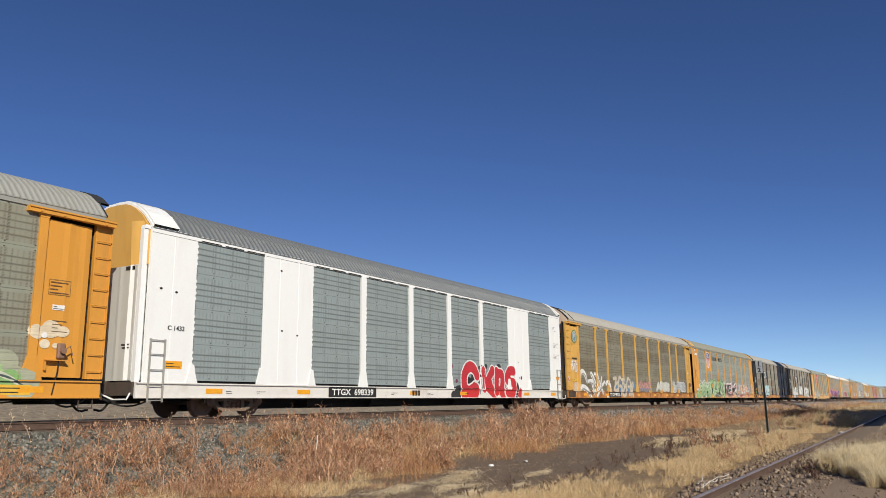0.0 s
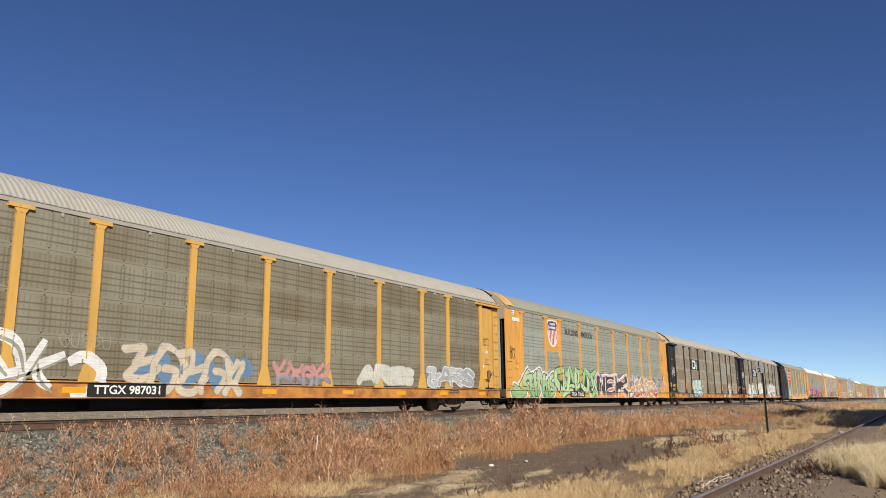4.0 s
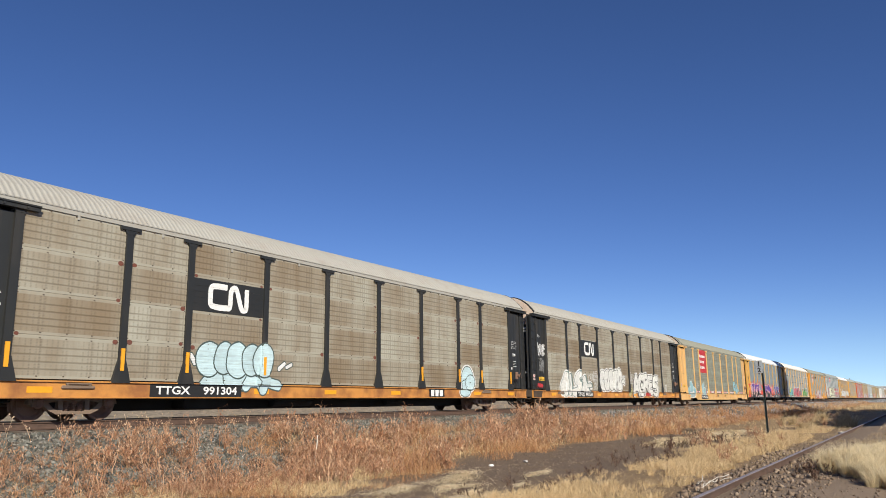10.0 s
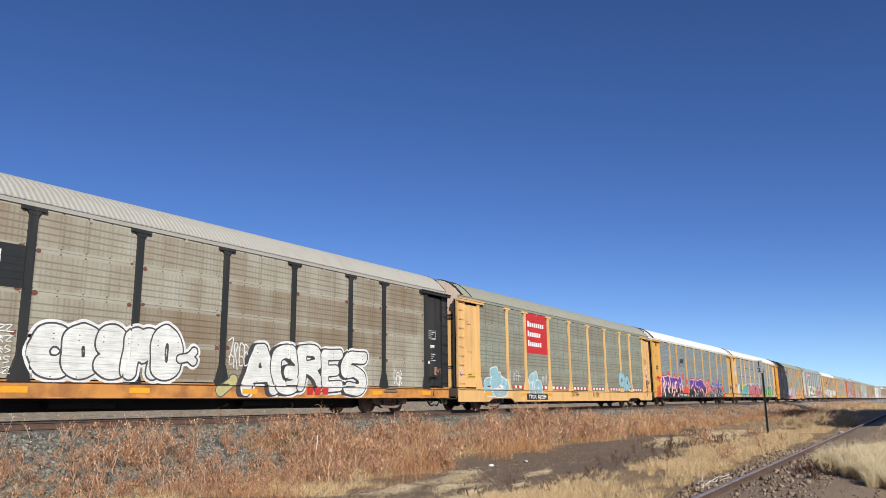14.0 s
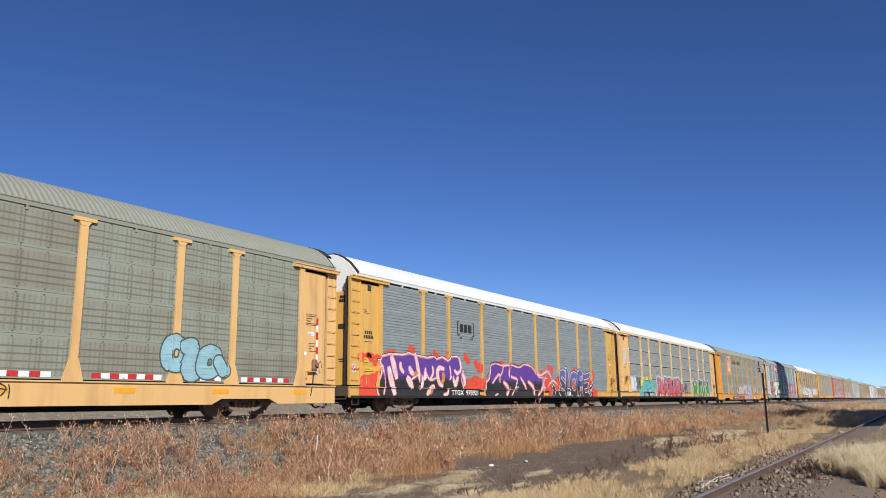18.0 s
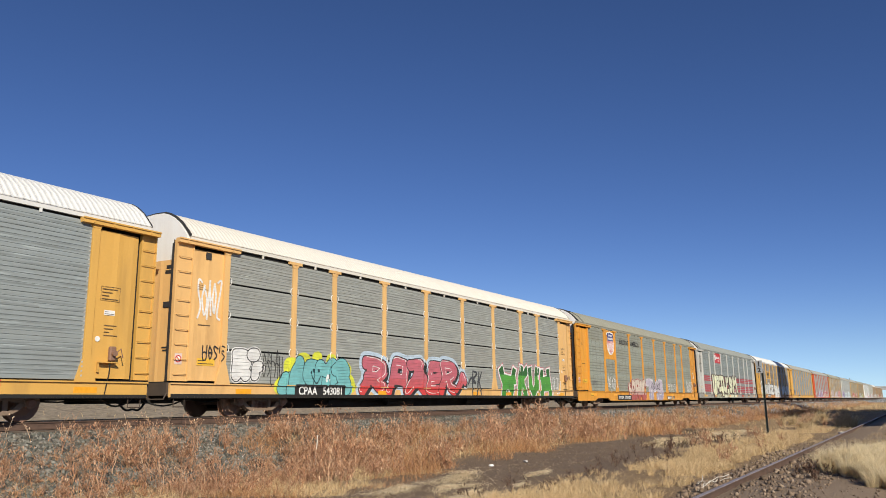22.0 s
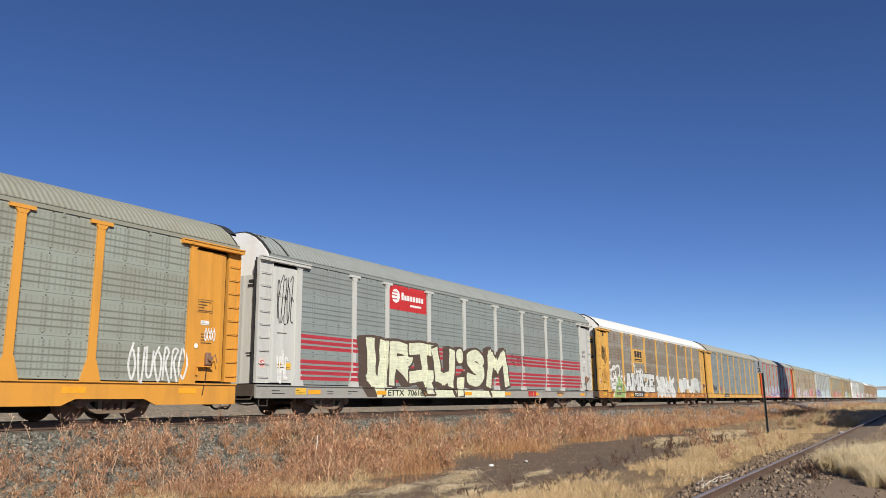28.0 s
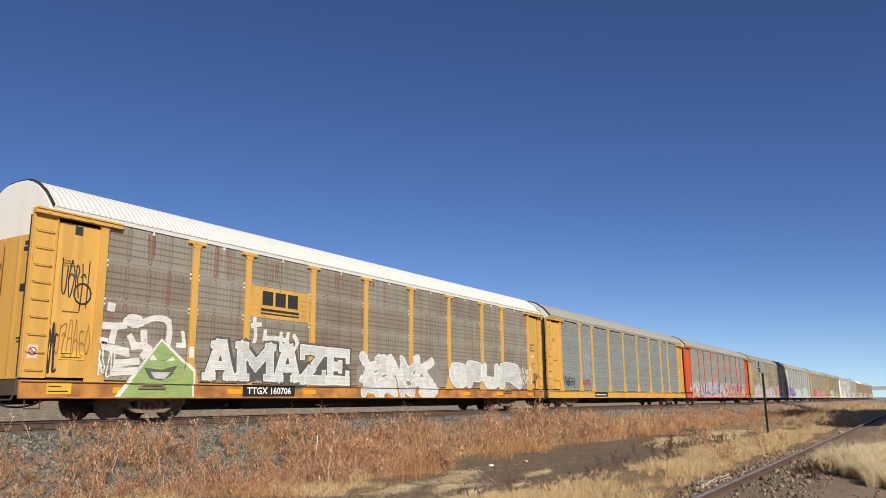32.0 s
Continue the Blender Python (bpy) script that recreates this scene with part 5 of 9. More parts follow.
        def union(X, Z, grow):
            out = None
            for fn in fields:
                d = fn(X, Z)
                out = d if out is None else np.minimum(out, d)
            return out - grow
        if halo is not None:
            self.field(lambda X, Z: union(X, Z, line + rim), lo[0] - rim - line, hi[0] + rim + line, lo[1] - rim - line, hi[1] + rim + line, halo, level + 0.3)
        if shadow is not None:
            dx, dz, sm = shadow

            def swept(X, Z):
                out = None
                for q in (0.2, 0.4, 0.6, 0.8, 1.0):
                    d = union(X - dx * q, Z - dz * q, line)
                    out = d if out is None else np.minimum(out, d)
                return out
            self.field(swept, lo[0] - abs(dx) - line, hi[0] + abs(dx) + line, lo[1] - abs(dz) - line, hi[1] + abs(dz) + line, sm, level + 0.6)
        for i, (fn, a) in enumerate(zip(fields, area)):
            lev = level + 1 + 0.25 * (i % 12)
            self.field(lambda X, Z: fn(X, Z) - line, a[0] - line, a[1] + line, a[2] - line, a[3] + line, edge, lev)
            self.field(fn, a[0], a[1], a[2], a[3], fill[i % len(fill)] if isinstance(fill, dict) else fill, lev + 0.12)
            if shine is not None:
                self.field(lambda X, Z: np.abs(fn(X + 0.05, Z - 0.05) + 0.075) - 0.016 + 9.0 * (np.sin(X * 3.1 + Z * 2.2 + i) < 0.1), a[0], a[1], a[2], a[3], shine, lev + 0.18)

    def wedge(self, pts, w, m, level):
        """A tapering slash through places given as (s, z)."""
        q = [(local(a), b) for a, b in pts]
        self.stroke(catmull(q) if len(q) > 2 else [q[0], ((q[0][0] + q[1][0]) / 2, (q[0][1] + q[1][1]) / 2), q[1]], w, m, level, True)

    def mist(self, signs, m, level=0.1):
        """Sprayed rounds that flow together. signs: (s, z, radius)."""
        def fn(X, Z):
            out = None
            for i, (s, z, r) in enumerate(signs):
                d = np.hypot((X - local(s)) * (0.8 + 0.1 * math.sin(i * 2.1)), Z - z) - r * (1 + 0.12 * np.sin(X * 7 + i) * np.sin(Z * 6 + i * 1.7))
                out = d if out is None else np.minimum(out, d)
            return out
        xs, zs, rs = zip(*signs)
        k = max(rs) * 1.6
        self.field(fn, local(min(xs)) - k, local(max(xs)) + k, min(zs) - k, max(zs) + k, m, level, 0.05)

    def done(self):
        """Cut the layers along the side's edges, and lay each piece on what is under it."""
        verts, polys, mis = self.ready
        cfg = self.cfg
        for pts, faces, m, level in self.layers:
            bands = m if isinstance(m, (list, tuple)) else None
            bm = bmesh.new()
            vs = [bm.verts.new((p[0], 0, p[1])) for p in pts]
            for f in faces:
                try:
                    bm.faces.new([vs[i] for i in f])
                except ValueError:
                    pass
            lo, hi = pts.min(0), pts.max(0)
            cutx, cutz = self.cuts()
            if bands:
                cutz += [b[0] for b in bands[:-1]]
            for c in cutx:
                if lo[0] < c < hi[0]:
                    bmesh.ops.bisect_plane(bm, geom=bm.verts[:] + bm.edges[:] + bm.faces[:], plane_co=(c, 0, 0), plane_no=(1, 0, 0))
            for c in cutz:
                if lo[1] < c < hi[1]:
                    bmesh.ops.bisect_plane(bm, geom=bm.verts[:] + bm.edges[:] + bm.faces[:], plane_co=(0, 0, c), plane_no=(0, 0, 1))
            for f in bm.faces:
                ctr = f.calc_center_median()
                if ctr.z < (0.38 if cfg.get("deep") else SILL0):
                    continue
                y = Y0 - side_depth(cfg, ctr.x, ctr.z) - 0.003 - 0.0022 * level
                mm = m
                if bands:
                    mm = next((b[1] for b in bands if ctr.z < b[0]), bands[-1][1])
                co = [v.co for v in f.verts]
                if f.normal.y > 0:
                    co = co[::-1]
                k = len(verts)
                verts += [(c.x, y, c.z) for c in co]
                polys.append(tuple(range(k, k + len(co))))
                mis.append(self.slot(mm))
            bm.free()
        me = bpy.data.meshes.new(self.name)
        me.from_pydata(verts, [], polys)
        for m in self.mats:
            me.materials.append(m)
        me.polygons.foreach_set("material_index", mis)
        ob = new(self.name, me)
        ob.parent = self.car
        return tagged(ob, self.label) if self.label else ob


W_ = spray((0.76, 0.76, 0.75))
K_ = spray((0.02, 0.02, 0.022))
DARKG = spray((0.06, 0.09, 0.085))
ICE = spray((0.55, 0.72, 0.76))
GREEN = spray((0.36, 0.55, 0.24))
GREEN2 = spray((0.24, 0.44, 0.16))
LEAF = spray((0.05, 0.24, 0.035))
SCARLET = spray((0.50, 0.03, 0.04))
PINK = spray((0.66, 0.18, 0.20))
HOT = spray((0.75, 0.07, 0.03))
PURPLE = spray((0.12, 0.045, 0.32))
LILAC = spray((0.50, 0.45, 0.55))
CREAM = spray((0.72, 0.74, 0.55))
ORANGE = spray((0.70, 0.25, 0.06))
ACID = spray((0.65, 0.68, 0.05))
SIGN_RED = flat_mat("sign_red", (0.52, 0.03, 0.03), 0.5)
SIGN_BLUE = flat_mat("emblem_blue", (0.045, 0.05, 0.20), 0.5)
FADED = flat_mat("stencil_faded", (0.13, 0.085, 0.045), 0.7)
GREYED = flat_mat("stencil_grey", (0.33, 0.33, 0.34), 0.7)
PLATE_K = flat_mat("plate_black", (0.02, 0.02, 0.02), 0.55)
STRIPE = flat_mat("stripe_red", (0.42, 0.035, 0.05), 0.6)


def local(s):
    return s - 14.3


def number(car, cfg, text, s0, s1, z0=0.58, z1=0.86, plate=True, pad=0.18, m=None):
    """The car's stencilled number, on a black plate or straight on the sill."""
    a = Art(car, cfg, "car_number", "white stencilled car number")
    if plate:
        a.bar(local(s0) - pad, local(s1) + pad, z0 - 0.02, z1 + 0.04, PLATE_K, 5)
    a.text(text, local(s0), local(s1), z0 + 0.04, z1 - 0.02, m or CHALK, 6)
    a.done()


def notice(car, cfg, s0, z0, w, h, m, name="notice", lines=3, ink=None, frame_only=False):
    """A small stencilled notice or stuck label: lines too small to read."""
    a = Art(car, cfg, name)
    x = local(s0)
    if m is not None:
        a.bar(x, x + w, z0, z0 + h, m, 1)
    ink = ink or INK
    if frame_only:
        for b in ((x, x + w, z0, z0 + 0.01), (x, x + w, z0 + h - 0.01, z0 + h), (x, x + 0.01, z0, z0 + h), (x + w - 0.01, x + w, z0, z0 + h)):
            a.bar(*b, ink, 2)
    for i in range(lines):
        zz = z0 + h * (i + 0.6) / (lines + 0.4)
        k = 0.62 + 0.3 * math.sin(i * 2.3 + s0)
        a.bar(x + 0.06 * w, x + w * k, zz - 0.10 * h / lines, zz + 0.10 * h / lines, ink, 3)
    a.done()


def shield(car, cfg, s0, s1, z0, z1, s_in0, s_in1, zb):
    """A yellow panel with a striped shield: white rim, blue head, red and white bars."""
    a = Art(car, cfg, "emblem", "shield emblem, blue head over red and white bars")
    cx, w, h = local((s0 + s1) / 2), s1 - s0, z1 - z0

    def ring(k):
        right = [(0.0, -0.5), (0.18, -0.47), (0.38, -0.34), (0.47, -0.12), (0.46, 0.05), (0.38, 0.20), (0.40, 0.28), (0.50, 0.36), (0.36, 0.47), (0.20, 0.45), (0.0, 0.5)]
        pts = right + [(-x, z) for x, z in right[-2:0:-1]]
        return [(cx + x * w * k, (z0 + z1) / 2 + z * h * k) for x, z in pts]
    body = ring(0.90)
    a.bar(local(s_in0), local(s_in1), zb, 4.83, cfg["body"], 0.5)
    a.poly(ring(1.0), CHALK, 2)
    zc = z0 + 0.6 * h
    a.add(body, [tuple(range(len(body)))], [(zc, CHALK), (99, SIGN_BLUE)], 3)
    for i in range(6):
        x = cx + (i - 2.5) * w * 0.137
        edge = 0.40 - 0.0 * i
        zl = z0 + h * (0.075 + 0.22 * max(0.0, abs(i - 2.5) - 1.0) / 1.5)
        a.bar(x - w * 0.035, x + w * 0.035, zl, zc, SIGN_RED, 4)
    for dz, k in ((0.82, 0.52), (0.69, 0.58)):
        for j in range(5):
            x = cx + (j - 2) * w * k / 5
            a.bar(x - w * k * 0.075, x + w * k * 0.075, z0 + h * (dz - 0.04), z0 + h * (dz + 0.04), CHALK, 4)
    a.done()


def door_marks(car, cfg, dark=False, seed=0):
    """The usual notices on doors and ladder posts."""
    ink = CHALK if dark else FADED
    rnd = random.Random(seed)
    notice(car, cfg, 1.15, 3.62 + rnd.uniform(-0.2, 0.2), 0.42, 0.2, None, lines=3, ink=ink)
    notice(car, cfg, 1.2, 2.5, 0.5, 0.10, None, lines=1, ink=ink)
    notice(car, cfg, 1.25, 1.42, 0.62, 0.2, LABEL_Y, "yellow_placard", 2)
    notice(car, cfg, 26.72, 2.9, 0.55, 0.36, None, lines=4, ink=ink, frame_only=True)
    notice(car, cfg, 26.85, 2.55, 0.30, 0.12, CHALK, lines=2)
    notice(car, cfg, 26.85, 2.0, 0.45, 0.36, None, lines=4, ink=ink)
    a = Art(car, cfg, "warning_label", "small white label with a red ring")
    a.bar(local(0.48), local(0.72), 1.42, 1.72, spray((0.7, 0.55, 0.5)), 1)
    a.disc(local(0.6), 1.57, 0.1, SIGN_RED, 2, 12)
    a.disc(local(0.6), 1.57, 0.07, CHALK, 3, 12)
    a.stroke([(local(0.54), 1.63), (local(0.66), 1.51)], 0.03, SIGN_RED, 4)
    a.done()
    a = Art(car, cfg, "round_mark")
    a.disc(local(26.72), 1.95, 0.07, CHALK, 2)
    a.done()


def brake_gear(car, cfg):
    """Hand brake on the trailing door: platform, housing, lever and chain."""
    def shelf(bm):
        box(bm, 12.45, 12.95, Y0 - 0.14, Y0 + 0.0, 1.37, 1.395)
        box(bm, 12.45, 12.49, Y0 - 0.05, Y0 + 0.0, 1.15, 1.36)

    def housing(bm):
        soft_box(bm, 12.72, 12.9, Y0 - 0.12, Y0 + 0.0, 1.42, 1.78, 0.03)
        rod(bm, (12.81, Y0 - 0.12, 1.6), (12.81, Y0 - 0.2, 1.6), 0.07, 10)
        pipe(bm, [(12.81, Y0 - 0.18, 1.6), (12.95, Y0 - 0.2, 1.72), (13.02, Y0 - 0.2, 1.5)], 0.018)

    def chain(bm):
        pipe(bm, [(12.78, Y0 - 0.06, 1.4), (12.76, Y0 - 0.06, 1.1), (12.7, Y0 - 0.02, 0.6)], 0.014)
    g = new("hand_brake")
    g.parent = car
    shared("brake_shelf", shelf, "shelf", cfg.get("door", cfg["body"]), g)
    shared("brake_housing", housing, "housing", WHEEL_MAT, g)
    shared("brake_chain", chain, "chain", STEEL_DARK, g)


def owner_mark(car, cfg, s0, s1, z0, z1, plate, m):
    """The owner's mark on the sill, as three plain blocks."""
    a = Art(car, cfg, "owner_mark", "three plain blocks on the sill")
    if plate is not None:
        a.bar(local(s0) - 0.08, local(s1) + 0.08, z0 - 0.04, z1 + 0.04, plate, 4)
    w = (s1 - s0) / 3
    for i in range(3):
        x = local(s0) + i * w
        a.poly([(x + 0.04, z0), (x + w * 0.8, z0), (x + w * 0.9, z1), (x + 0.1 * w, z1)], m, 5)
    a.done()


def sill_gear(car, cfg, s0):
    """A lifting pad and handle under the sill edge."""
    x = local(s0)

    def pad(bm):
        soft_box(bm, 0, 0.85, Y0 - 0.06, Y0 - 0.012, 0.74, 0.82, 0.02)
        rod(bm, (0.1, Y0 - 0.05, 0.86), (0.75, Y0 - 0.05, 0.86), 0.02)
        box(bm, 0.12, 0.16, Y0 - 0.06, Y0 - 0.02, 0.80, 0.87), box(bm, 0.69, 0.73, Y0 - 0.06, Y0 - 0.02, 0.80, 0.87)
    shared("lift_pad", pad, "lift_pad", TRUCK_MAT, car, (x, 0, 0))


def dark_edge(car, cfg, z, s0=0.4, s1=28.2):
    """A black strip along the sill's lower edge."""
    a = Art(car, cfg, "sill_edge", "black lower edge of the sill")
    a.bar(local(s0), local(s1), 0.551, z, STEEL_DARK, 8)
    a.done()


def dark_end(car, cfg):
    """Shade painted on the first stretch of the sill below the ladder, mottled brown."""
    a = Art(car, cfg, "sill_end_plate", "black end of the sill, shade put into its colour")
    a.poly([(local(0.42), 0.56), (local(1.4), 0.56), (local(1.52), 0.9), (local(0.42), 0.9)], paint("sill_end_shade", (0.055, 0.038, 0.028), (0.16, 0.09, 0.045), 0.6, 0.85, streak=False), 7)
    a.done()


def rib_ends(car, cfg, edges):
    """Bright folded ends of the corrugations beside the posts."""
    a = Art(car, cfg, "rib_ends", "pale folded ends of the corrugations")
    rr = random.Random(3)
    for x in edges:
        for i in range(35):
            z = 1.03 + 0.1075 * i
            if rr.random() < 0.85:
                a.poly([(x - 0.022, z), (x + 0.022, z + 0.01), (x + 0.022, z + 0.05), (x - 0.022, z + 0.04)], spray((0.46, 0.48, 0.48)), 0.3)
    tagged(a.done(), kind="stuff")


POST_EDGES = [p + k for p in POSTS for k in (-0.13, 0.13) if abs(p + k) < 12.2]


def car_a(car, cfg):
    door_marks(car, cfg, seed=1), brake_gear(car, cfg)
    a = Art(car, cfg, "graffiti", "faded green and white graffiti")
    a.mist([(22.6 + 0.45 * i, 1.15 + 0.3 * math.sin(i * 2.2), 0.36) for i in range(9)], spray((0.40, 0.42, 0.30)), 0.1)
    a.mist([(23.2, 1.5, 0.22), (24.1, 1.3, 0.25), (25.0, 1.45, 0.2), (25.6, 1.1, 0.22), (24.6, 0.9, 0.25)], GREEN, 0.3)
    a.mist([(26.0, 0.95, 0.2), (25.4, 0.75, 0.2), (24.2, 0.72, 0.22)], GREEN2, 0.35)
    for k, pts in enumerate((((22.6, 1.7), (23.4, 1.5), (23.2, 0.9)), ((23.6, 1.8), (24.3, 1.2), (24.1, 0.7)), ((24.5, 1.7), (25.1, 1.3), (25.5, 0.8)), ((25.2, 1.1), (25.8, 1.05), (26.3, 0.8)))):
        a.wedge(pts, 0.12, spray((0.60, 0.62, 0.50)), 0.6 + 0.05 * k)
        a.wedge([(p + 0.12, q - 0.05) for p, q in pts], 0.05, DARKG, 0.7 + 0.05 * k)
    a.done()
    a = Art(car, cfg, "graffiti", "white paint sprayed over old writing")
    a.mist([(23.9, 2.02, 0.16), (24.4, 2.08, 0.2), (25.0, 2.0, 0.15)], spray((0.62, 0.57, 0.46)), 0.2)
    a.mist([(26.5, 2.02, 0.16), (26.85, 2.1, 0.2), (27.15, 2.05, 0.13)], spray((0.74, 0.62, 0.44)), 0.2)
    a.mist([(26.75, 1.75, 0.1), (27.0, 1.72, 0.07)], spray((0.74, 0.66, 0.5)), 0.2)
    a.done()
    notice(car, cfg, 25.5, 0.6, 1.0, 0.22, LABEL_Y, "yellow_placard", 2)


def car_b(car, cfg):
    notice(car, cfg, 21.88, 0.6, 0.48, 0.26, PLATE_K, "data_plate", 3, CHALK)
    owner_mark(car, cfg, 12.9, 13.5, 0.62, 0.82, None, INK)
    a = Art(car, cfg, "graffiti", "red and white block graffiti with black shadow")
    a.mist([(16.2, 0.6, 0.25), (16.6, 0.75, 0.35), (17.4, 0.9, 0.5), (18.1, 1.3, 0.4), (19.0, 1.95, 0.12), (20.3, 1.95, 0.16), (21.9, 1.0, 0.3), (22.1, 0.7, 0.3)], K_, 0.1)
    red = [(0.93, spray((0.62, 0.025, 0.03))), (99, spray((0.54, 0.022, 0.036)))]
    a.wedge(((17.75, 1.2), (18.2, 1.55), (18.75, 1.85)), 0.6, K_, 0.3)
    a.wedge(((18.2, 1.75), (18.35, 1.3), (18.3, 0.7)), 0.4, K_, 0.35)
    a.fat([("~1,.72 .8,.95 .45,1 .12,.8 0,.45 .1,.15 .35,.05 .6,.12/0,0 .9,0/~.9,.0 1,.15 .8,.22", 16.72, 18.35, 0.5, 2.1, 0.48)], red, W_, 0.07, seed=2)
    a.fat([("0,1 .12,.25/.65,1 .3,.5/.15,.45 .5,.4/.4,.45 .8,-.1/.3,.3 .7,.0", 18.45, 20.3, 0.52, 1.98, 0.45), (".1,1 .1,.1/~.1,.9 .6,.9 .75,.6 .7,.1/.55,.2 .8,-.2", 19.72, 21.05, 0.52, 1.98, 0.43), ("~.9,1 .4,.95 .1,.65 .5,.5 1,.45 1,.1 .6,-.05/.2,.05 .8,-.05", 20.75, 22.0, 0.5, 2.05, 0.45)], red, W_, 0.06, square=False, seed=5)
    a.fat([("~.5,1 .5,.0", 22.15, 22.7, 0.45, 1.02, 0.36)], red, W_, 0.05, seed=3)
    for s, z in ((21.75, 1.55), (22.6, 1.5), (16.0, 1.85), (16.35, 1.25)):
        a.disc(local(s), z, 0.09, spray((0.16, 0.03, 0.07)), 0.2)
    a.done()
    number(car, cfg, "TTGX  698339", 8.1, 10.4)
    a = Art(car, cfg, "stencil")
    a.text("C 1433", local(1.28), local(1.83), 2.31, 2.44, INK, 1)
    a.done()
    notice(car, cfg, 1.26, 1.3, 0.55, 0.2, REFLECT, "orange_placard", 2)
    notice(car, cfg, 26.9, 1.5, 0.4, 0.16, REFLECT, "orange_placard", 2)
    for z, w in ((4.1, 0.5), (3.2, 0.8), (2.6, 0.9)):
        notice(car, cfg, 26.6, z, w, 0.3, None, "stencil", 4, GREYED)
    for c0, c1 in ((-12.15, -9.53), (-7.27, -4.69), (-4.35, -1.59), (-1.3, 1.3), (1.63, 4.09), (4.47, 7.0), (9.3, 11.94)):
        for k in range(3):
            def slit(bm, w=(c1 - c0) / 3.6):
                box(bm, 0, w, Y0 - 0.045, Y0 - 0.038, 4.885, 4.915)
            part("vent_slit", _b(slit), STEEL_DARK, car, at=(c0 + (c1 - c0) * (k + 0.14) / 3, 0, 0))
            part("drain_slit", _b(slit), STEEL_DARK, car, at=(c0 + (c1 - c0) * (k + 0.14) / 3, 0.026, -3.96))
    for s in (3.4, 4.6, 11.5, 14.0, 17.0):
        notice(car, cfg, s, 0.62, 0.5, 0.14, None, "stencil", 2, STEEL_DARK)
    for s, z in ((1.0, 3.4), (1.5, 3.35), (5.6, 2.6), (6.3, 2.5), (5.5, 4.5), (22.0, 1.3), (22.4, 1.5), (21.0, 2.3), (22.3, 2.25)):
        a = Art(car, cfg, "scuff")
        a.disc(local(s), z, 0.03, STEEL_DARK, 1, 8, 1.6)
        a.done()


def car_c(car, cfg):
    dark_end(car, cfg)
    sill_gear(car, cfg, 3.4), sill_gear(car, cfg, 23.6)
    door_marks(car, cfg, seed=3), brake_gear(car, cfg)
    a = Art(car, cfg, "round_emblem", "round green and blue emblem")
    x, z = local(1.66), 4.05
    a.disc(x, z, 0.40, spray((0.10, 0.24, 0.13)), 1, 24)
    a.disc(x, z, 0.33, spray((0.46, 0.44, 0.30)), 2, 24)
    a.disc(x, z, 0.26, spray((0.27, 0.36, 0.42)), 3, 24)
    a.wedge(((1.48, 3.95), (1.62, 4.12), (1.82, 4.08)), 0.16, spray((0.52, 0.56, 0.56)), 4)
    a.wedge(((1.55, 3.88), (1.72, 3.92), (1.8, 4.2)), 0.1, spray((0.16, 0.26, 0.34)), 4.5)
    a.done()
    a = Art(car, cfg, "graffiti", "white sprayed wildstyle graffiti, worn thin")
    grey = spray((0.34, 0.33, 0.29))
    for pts, w in ((((2.3, 1.55), (2.5, 2.0), (3.0, 1.95), (3.4, 1.4)), 0.34), (((1.9, 0.95), (2.6, 1.15), (3.4, 0.95), (4.0, 0.5)), 0.36), (((3.5, 1.5), (4.2, 1.45), (4.4, 0.7)), 0.3), (((4.0, 2.05), (4.4, 1.7), (5.0, 1.1)), 0.34),
                   (((4.6, 2.0), (5.2, 1.75), (5.4, 1.2)), 0.3), (((4.1, 0.9), (4.9, 1.0), (5.6, 1.2), (6.4, 1.55)), 0.24), (((4.9, 0.62), (5.4, 1.0), (5.9, 1.85)), 0.22), (((5.7, 1.4), (5.8, 1.0), (6.1, 0.75)), 0.26)):
        a.wedge(pts, w, W_, 1 + 0.1 * w)
        a.wedge([(p + 0.06, q - 0.1) for p, q in pts], w * 0.3, grey, 1.3)
    a.done()
    a = Art(car, cfg, "graffiti", "pale sprayed hook")
    a.wedge(((6.5, 1.35), (6.9, 1.5), (7.35, 1.2), (7.2, 0.75), (6.6, 0.58)), 0.34, W_, 1)
    a.scribble(local(6.2), local(7.6), 1.7, 2.05, grey, 2, 5, 21, 0.02)
    a.done()
    tan, blu = spray((0.60, 0.52, 0.40)), spray((0.13, 0.24, 0.40))
    a = Art(car, cfg, "graffiti", "tan and dull blue letters, worn")
    a.mist([(8.6 + 0.42 * i, 1.25 + 0.25 * math.sin(i * 1.9), 0.3) for i in range(9)], blu, 0.1)
    a.fat([("hook", 7.9, 9.1, 0.95, 1.95), ("arch", 8.7, 9.9, 0.6, 1.9), ("hook", 9.5, 10.7, 0.62, 1.9), ("arch", 10.4, 11.6, 0.6, 1.85), ("flame", 11.2, 12.0, 0.6, 1.7)], tan, spray((0.30, 0.31, 0.32)), 0.02, w=0.2, seed=6, wob=0.05)
    a.done()
    a = Art(car, cfg, "graffiti", "pink and grey-blue graffiti, worn")
    a.fat([("flame", 13.2, 14.1, 0.95, 1.7), ("prong", 13.9, 14.7, 0.95, 1.65), ("arch", 14.5, 15.2, 0.95, 1.6), ("flame", 15.0, 15.9, 0.95, 1.65)], [(1.2, spray((0.28, 0.30, 0.40))), (99, spray((0.55, 0.28, 0.26)))], spray((0.34, 0.2, 0.2)), 0.02, w=0.14, seed=8, wob=0.05)
    a.done()
    a = Art(car, cfg, "graffiti", "pale grey block letters, worn")
